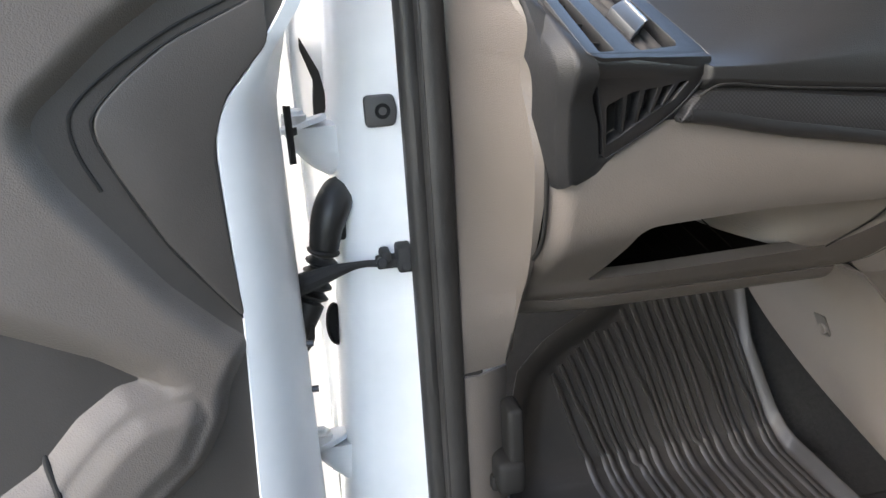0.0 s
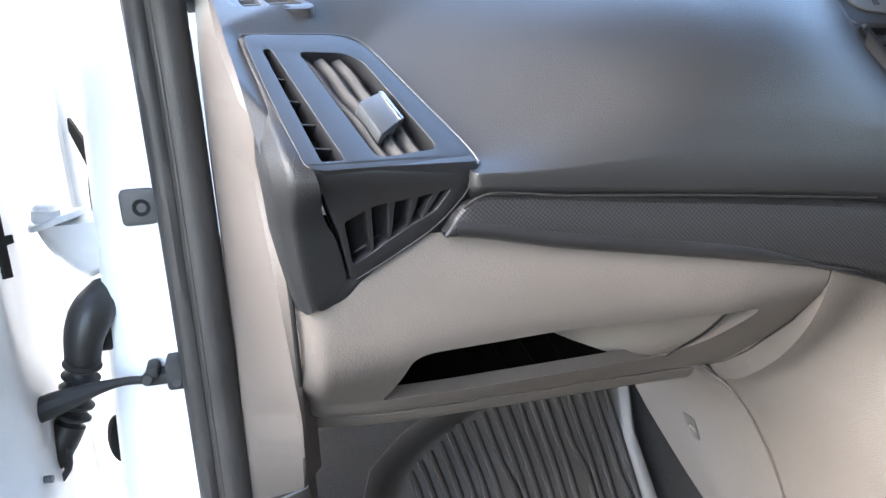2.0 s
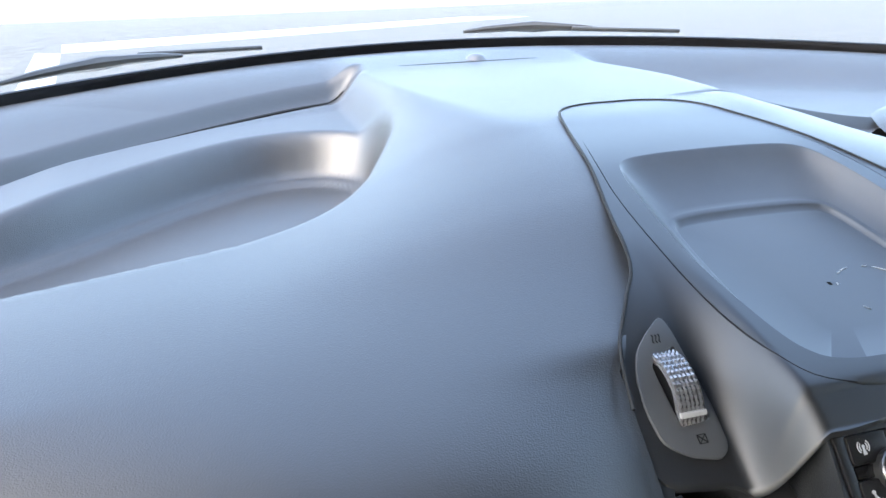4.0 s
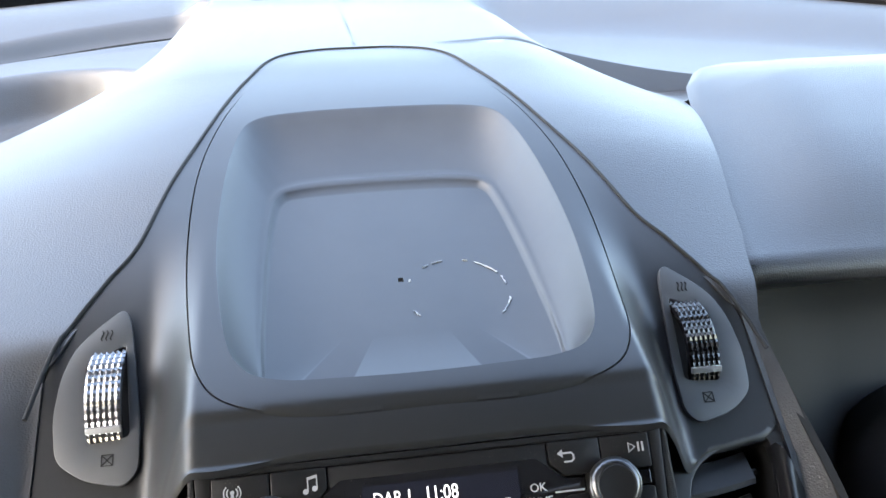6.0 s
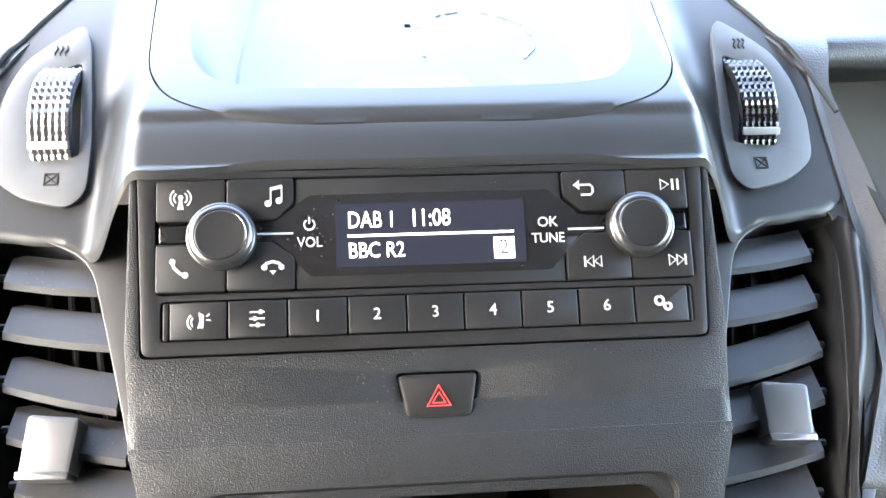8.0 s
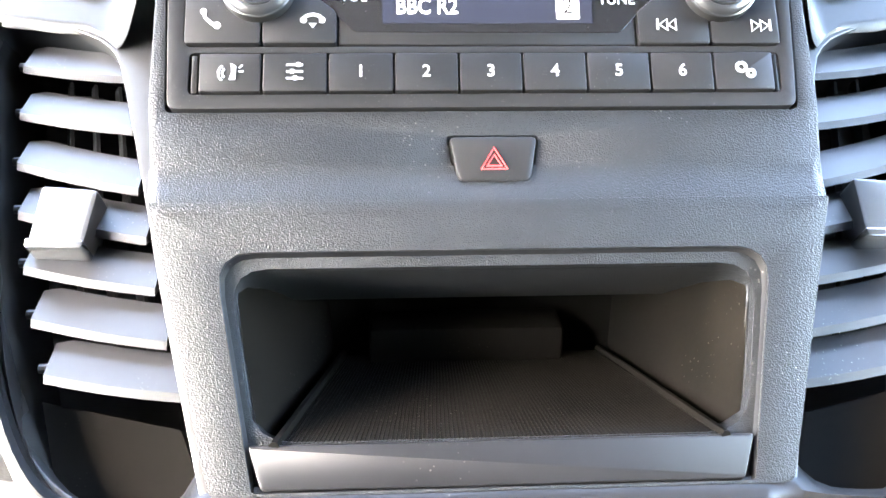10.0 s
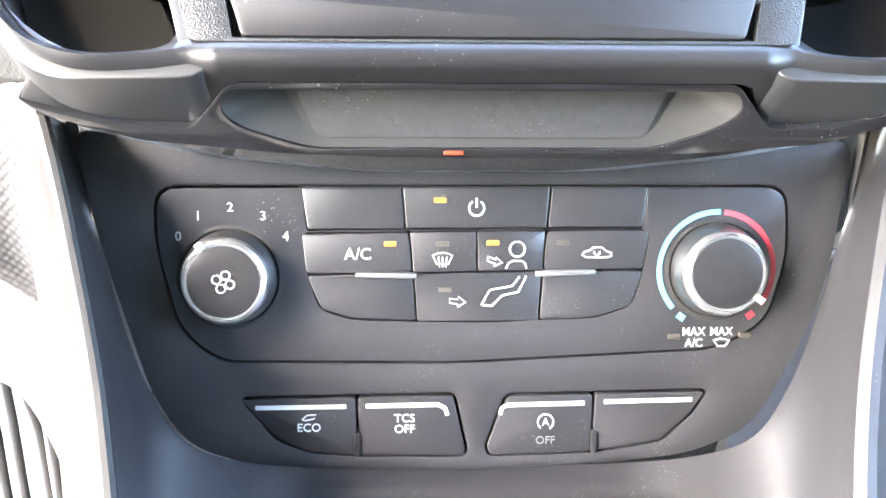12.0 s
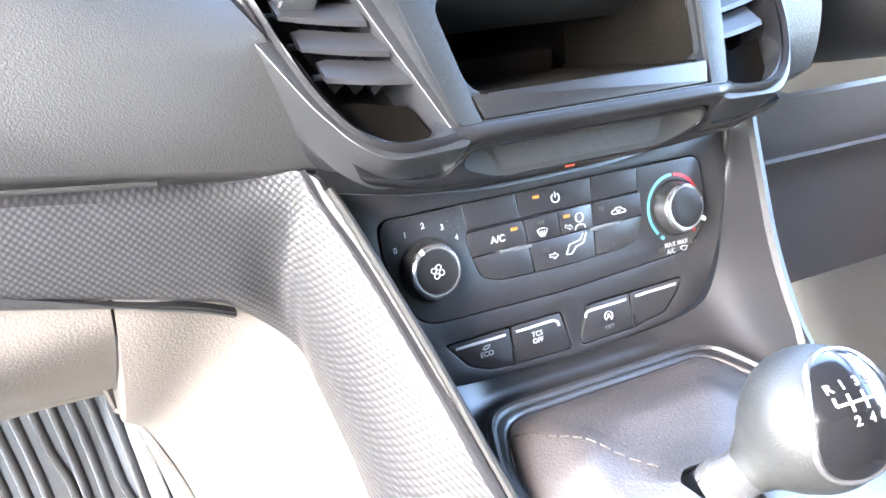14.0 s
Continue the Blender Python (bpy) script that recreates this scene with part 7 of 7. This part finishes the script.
part("bracket", join(block((-0.854, -0.112, 0.594), (-0.815, -0.090, 0.606), 0.003, 2), block((-0.850, -0.120, 0.604), (-0.838, -0.094, 0.617), 0.004, 2), block((-0.832, -0.121, 0.590), (-0.814, -0.092, 0.620), 0.004, 2)), M_BODYDARK, strap)
for u, z in ((-0.849, 0.605), (-0.823, 0.598)):
    part("bolt", lathe((u, -0.116, z), (0, -1, 0.15), [(0.0062, -0.002), (0.0062, 0.004), (0.0045, 0.006), (0.0001, 0.006)], 12), M_SLAT, strap)
part("arm", tube(smooth_path([(-0.850, -0.114, 0.603), (-0.870, -0.117, 0.606), (-0.895, -0.125, 0.606), (-0.927, -0.133, 0.601), (-0.960, -0.142, 0.595), (-0.976, -0.146, 0.592)], 20), 0.008, 10, flat=0.9, radii=[0.0045 + 0.0085 * smoothstep(4, 13, k) for k in range(20)]), M_BODYDARK, strap)

# wiring boot
harness = thing("wiring_boot", (-0.93, -0.06, 0.50), "black ribbed rubber wiring boot between body and door", "wiring boot")
hp = smooth_path([(-0.884, -0.055, 0.672), (-0.893, -0.082, 0.668), (-0.903, -0.092, 0.648), (-0.909, -0.092, 0.622), (-0.916, -0.092, 0.598), (-0.926, -0.094, 0.573), (-0.936, -0.098, 0.553), (-0.950, -0.104, 0.534), (-0.966, -0.108, 0.524)], 96)
part("sleeve", tube(hp, 0.016, 18, radii=[(0.0205 - 0.0035 * smoothstep(14, 34, k) if k < 36 else 0.0152 + 0.0038 * math.sin(k * 1.05) if k < 66 else 0.0165) for k in range(96)]), M_RUBBER, harness, "", 60)
part("flange", block((-0.900, -0.078, 0.622), (-0.878, -0.045, 0.688), 0.007, 3), M_RUBBER, harness)
part("eyelet", plate(Skew((0, -0.112, 0), (1, 0, 0), (0, 0, -1), (0, -1, 0)), rounded(mm([(-958, -566), (-951, -564), (-945, -545), (-929, -545), (-931, -522), (-942, -508), (-958, -505)]), 0.006), -0.002, 0.003, 0.001, holes=[rounded(mm([(-951, -527), (-938, -529), (-940, -518), (-952, -515)]), 0.004)]), M_RUBBER, harness, "flat rubber eyelet")

# ---------- open door ----------
door = thing("door", (-1.1, -0.35, 0.05), "open white front door with taupe inner trim", "door")
edge_x = [(0.02, -1.005), (0.44, -0.998), (0.62, -0.989), (0.78, -0.990), (0.81, -0.984), (0.84, -0.957), (0.89, -0.921), (0.97, -0.885), (1.05, -0.86)]


def door_end():
    rows = []
    for i in range(60):
        z = 0.04 + 0.98 * i / 59
        ex = interp(z, edge_x)
        ey = -0.275 - (ex + 0.985) * -0.364
        fl = 0.0 if z < 0.8 else (z - 0.8) * 0.25
        hollow = 0.010 * smoothstep(0.60, 0.64, z) * (1 - smoothstep(0.80, 0.86, z))
        rows.append([(-0.962, 0.0, z), (-0.953 - hollow, -0.035, z), (-0.946 - hollow, -0.10, z), (-0.945 + fl, -0.165, z), (-0.947 + fl, -0.185, z), (-0.958 + fl, -0.222, z), ((ex - 0.958 + fl) / 2 + 0.004, (ey - 0.222) / 2, z), (ex + 0.004, ey + 0.006, z), (ex - 0.006, ey - 0.001, z)])
    return thicken(sheet(rows), 0.004)


part("shell", door_end(), M_WHITE, door, "white painted door edge", 50)
DD = Skew((-0.985, -0.275, 0.0), (-0.9397, -0.342, 0), (0, 0, -1), (0.342, -0.9397, 0))


def dz(points):
    return [(s, -z) for s, z in points]


TRIM = dz([(-0.075, 0.90), (-0.14, 1.0), (0.75, 1.0), (0.75, 0.05), (0.018, 0.05), (0.012, 0.443), (0.003, 0.61), (0.006, 0.78), (-0.002, 0.81), (-0.03, 0.842)])
part("lower_trim", plate(DD, rounded(TRIM, 0.006), -0.03, 0.0, 0.004), M_TAN_DARK, door, "dark taupe door trim", 40)
TAN_EDGE = [(-0.08, 0.98), (0.04, 0.900), (0.081, 0.875), (0.118, 0.846), (0.139, 0.830), (0.147, 0.819), (0.146, 0.805), (0.133, 0.772), (0.104, 0.728), (0.069, 0.673), (0.028, 0.626), (0.008, 0.606), (0.016, 0.590), (0.032, 0.567), (0.038, 0.541), (0.062, 0.504), (0.096, 0.481), (0.16, 0.42), (0.90, 0.30), (0.90, 1.1)]
TAN_EDGE = [(p.x, p.y) for p in smooth_path([(*p, 0) for p in rounded(TAN_EDGE, 0.010)], 150, True)]
CAVITY = [(0.60, 0.76), (0.30, 0.735), (0.193, 0.691), (0.172, 0.678), (0.120, 0.644), (0.085, 0.613), (0.068, 0.583), (0.086, 0.574), (0.117, 0.574), (0.144, 0.560), (0.181, 0.526), (0.24, 0.50), (0.60, 0.50)]
POCKET = [(0.064, 0.574), (0.057, 0.552), (0.081, 0.513), (0.117, 0.492), (0.20, 0.44), (0.60, 0.42), (0.60, 0.50), (0.24, 0.50), (0.181, 0.526), (0.144, 0.560), (0.114, 0.576), (0.086, 0.576)]


def trim_height(p):
    """Soft relief of the door trim: a raised field, the pull's hollow and the padded pocket."""
    h = -0.006 + 0.024 * smoothstep(-0.012, 0.020, inside_by(p, TAN_EDGE))
    h -= 0.060 * smoothstep(-0.006, 0.075, inside_by(p, CAVITY))
    k = inside_by(p, POCKET)
    return h + 0.007 * smoothstep(0.001, 0.020, k) - 0.0018 * (1 - smoothstep(0.0, 0.0035, abs(k)))


def door_relief():
    cols = [0.0095 + 0.0035 * i for i in range(70)] + [0.27, 0.32, 0.42, 0.75]
    lines = [0.40 + 0.0035 * i for i in range(150)] + [0.95, 1.0]
    return sheet([[DD.at(c, -z, trim_height((c, z)) if c < 0.26 and z < 0.93 else 0.012 - 0.03 * (0.5 < z < 0.74)) for z in lines] for c in cols])


up = part("upper_trim", door_relief(), M_TAN, door, "smooth taupe upper trim, pull and padded pocket", 70)
part("pocket_slot", tube([DD.at(u, -z, trim_height((u, z)) + 0.0005) for u, z in ((0.187, 0.572), (0.187, 0.548), (0.184, 0.515))], 0.0028, 8, radii=[0.0008, 0.003, 0.003]), M_DARK, up)
GR = [(-0.045, 0.90), (-0.032, 0.894), (0.036, 0.868), (0.074, 0.844), (0.099, 0.822), (0.103, 0.806), (0.094, 0.778), (0.062, 0.708), (0.027, 0.654), (0.008, 0.627), (0.012, 0.70), (0.014, 0.78), (-0.002, 0.82), (-0.045, 0.86)]
part("speaker_panel", plate(DD, rounded(dz(GR), 0.010), -0.004, 0.004, 0.003, seg=3), M_TAN_DARK, door, "dark taupe speaker panel", 50)
for pts, lift in (([(-0.014, 0.896), (0.033, 0.878), (0.085, 0.850), (0.113, 0.828), (0.119, 0.812), (0.116, 0.790), (0.105, 0.761)], 0.0004), (GR[1:10], 0.0006)):
    part("groove", tube([DD.at(p.x, -p.y, lift) for p in smooth_path([(*q, 0) for q in pts], 50)], 0.0016, 6), M_DARK, door, "dark moulded groove")
part("label_tab", plate(Skew((-0.934, -0.178, 0.766), (0.5, 0.86, 0), (0, 0, -1), (0.86, -0.5, 0)), mm([(-5, -29), (5, -27), (5, -6), (13, -5), (13, 2), (5, 2), (5, 29), (-4, 28)]), 0.0, 0.003, 0.0005), M_DARK, door, "black plastic clip")
for z in (0.545, 0.492):
    part("stud", tube([(-0.952, -0.168, z), (-0.934, -0.170, z)], 0.0035, 10), M_SILVER, door)

# hinges
def hinge_cup(dx, dz):
    """A pressed cup: a flat shoulder that rounds down to a narrow foot."""
    rows = []
    for k in range(13):
        t = k / 12
        z = 0.752 - 0.055 * t + dz
        grow = math.sqrt(max(0.0, 1 - (t * 0.97) ** 5))
        left, right = -0.939 + 0.030 * t ** 1.6, -0.866 - 0.008 * t ** 3
        mid_x, half = (left + right) / 2 + dx, (right - left) / 2 * max(0.12, grow)
        rows.append([(mid_x - half, -0.030, z), (mid_x - half * 0.92, -0.050 - 0.006 * grow, z), (mid_x - half * 0.5, -0.058 - 0.012 * grow, z), (mid_x, -0.060 - 0.014 * grow, z), (mid_x + half * 0.55, -0.058 - 0.012 * grow, z), (mid_x + half * 0.94, -0.050 - 0.004 * grow, z), (mid_x + half, -0.030, z)])
    bm = sheet(rows)
    cap(bm, [Vector(p) for p in rows[0]])
    cap(bm, [Vector(p) for p in rows[-1]])
    return bm


for dx, dz in ((0.0, 0.0), (-0.012, -0.392)):
    hg = part("hinge", hinge_cup(dx, dz), M_WHITE, door, "white painted door hinge", 40)
    part("hinge_arm", plate(Skew((-0.915 + dx, -0.058, 0.755 + dz), (1, 0, 0.25), (0.1, -1, 0.1), (-0.24, 0.1, 1)), rounded(mm([(-30, -22), (14, -24), (30, -8), (20, 8), (-2, 16), (-26, 17)]), 0.008), -0.003, 0.003, 0.0015), M_WHITE, hg, "white painted hinge arm")
    part("knuckle", tube([(-0.925 + dx, -0.058, 0.755 + dz), (-0.924 + dx, -0.058, 0.766 + dz)], 0.0135, 18), M_WHITE, hg)
    part("bolt", lathe((-0.924 + dx, -0.058, 0.766 + dz), (0, 0, 1), [(0.011, 0), (0.010, 0.004), (0.007, 0.006), (0.0001, 0.006)], 6), M_WHITE, hg)

# A pillar trim
pil = []
for p in fine[48:]:
    pil.append([p + Vector(v) for v in ((0.012, 0.004, 0), (0.030, 0.004, 0.004), (0.038, 0.030, 0.010), (0.030, 0.075, 0.02), (-0.02, 0.09, 0.02), (-0.05, 0.03, 0.0))])
lone("pillar_trim", thicken(sheet(pil), 0.003), M_RUBBER, "dark grey windscreen pillar trim", "pillar trim", kind="structure", smooth=60)

M_PALE = vary(material("pale_grey_trim", (0.33, 0.34, 0.34), 0.5, 0, 0.3), (0.30, 0.31, 0.31), (0.36, 0.37, 0.37), 9, 0.45, 0.6)
side_plane = Skew((-0.757, 0, 0), (0, 1, 0), (0, 0, -1), (1, 0, 0))
foot = [(-100, 945), (-60, 935), (60, 940), (160, 950), (300, 970), (345, 1050), (250, 1062), (40, 1078), (-50, 1034), (-82, 1002)]
lone("pillar_foot", plate(side_plane, rounded(mm([(y, -z) for y, z in foot]), 0.008), -0.012, 0.0, 0.003), M_PALE, "pale grey flared foot of the pillar trim", "pillar trim", kind="structure", smooth=40)

# ---------- footwell ----------
mat_obj = thing("floor_mat", (-0.42, 0.0, 0.12), "dark ribbed rubber floor mat with raised edges", "floor mat")
SLOPE = [(0.235, 0.400), (0.205, 0.346), (0.166, 0.274), (0.115, 0.182), (0.095, 0.158), (0.070, 0.146), (0.02, 0.140), (-0.25, 0.136), (-0.60, 0.136)]
SL = smooth_path([(0, y, z) for y, z in SLOPE], 60)


def mat_edge(y):
    left = interp(y, [(-0.6, -0.67), (0.02, -0.67), (0.12, -0.645), (0.165, -0.61), (0.185, -0.56), (0.205, -0.47), (0.235, -0.40)])
    right = interp(y, [(-0.6, -0.22), (0.05, -0.205), (0.10, -0.208), (0.165, -0.228), (0.235, -0.215)])
    return left, right


def mat_rows():
    rows = []
    for p in SL:
        l, r = mat_edge(p.y)
        row = [(l - 0.012, p.y, p.z + 0.026), (l - 0.004, p.y, p.z + 0.026), (l + 0.008, p.y - 0.004, p.z + 0.004)]
        for k in range(13):
            row.append((l + 0.012 + (r - l - 0.024) * k / 12, p.y, p.z))
        row += [(r - 0.004, p.y - 0.003, p.z + 0.004), (r + 0.003, p.y, p.z + 0.020), (r + 0.007, p.y, p.z + 0.021), (r + 0.009, p.y, p.z + 0.010)]
        rows.append(row)
    return rows


part("tray", thicken(sheet(mat_rows()), 0.004), M_MAT, mat_obj, "", 60)
rng = random.Random(8)
RIBS = 18
for k in range(RIBS):
    s = (k + 0.5) / RIBS
    kink = rng.uniform(0.25, 0.7) if k % 3 == 1 else None
    pts = []
    for i, p in enumerate(SL[2:50]):
        f = i / 47
        l, r = mat_edge(min(p.y, 0.10))
        x = (-0.60 + 0.355 * s) + 0.060 * smoothstep(0, 0.55, f) * (1 - 0.5 * s)
        if kink:
            x += 0.008 * smoothstep(kink - 0.04, kink + 0.04, f)
        l2, r2 = mat_edge(p.y)
        if l2 + 0.02 < x < r2 - 0.012:
            pts.append((x, p.y - 0.002, p.z - 0.0008))
    if len(pts) > 3:
        part("rib", tube(pts, 0.0068, 8, flat=0.62), M_MAT, mat_obj, "", 60)
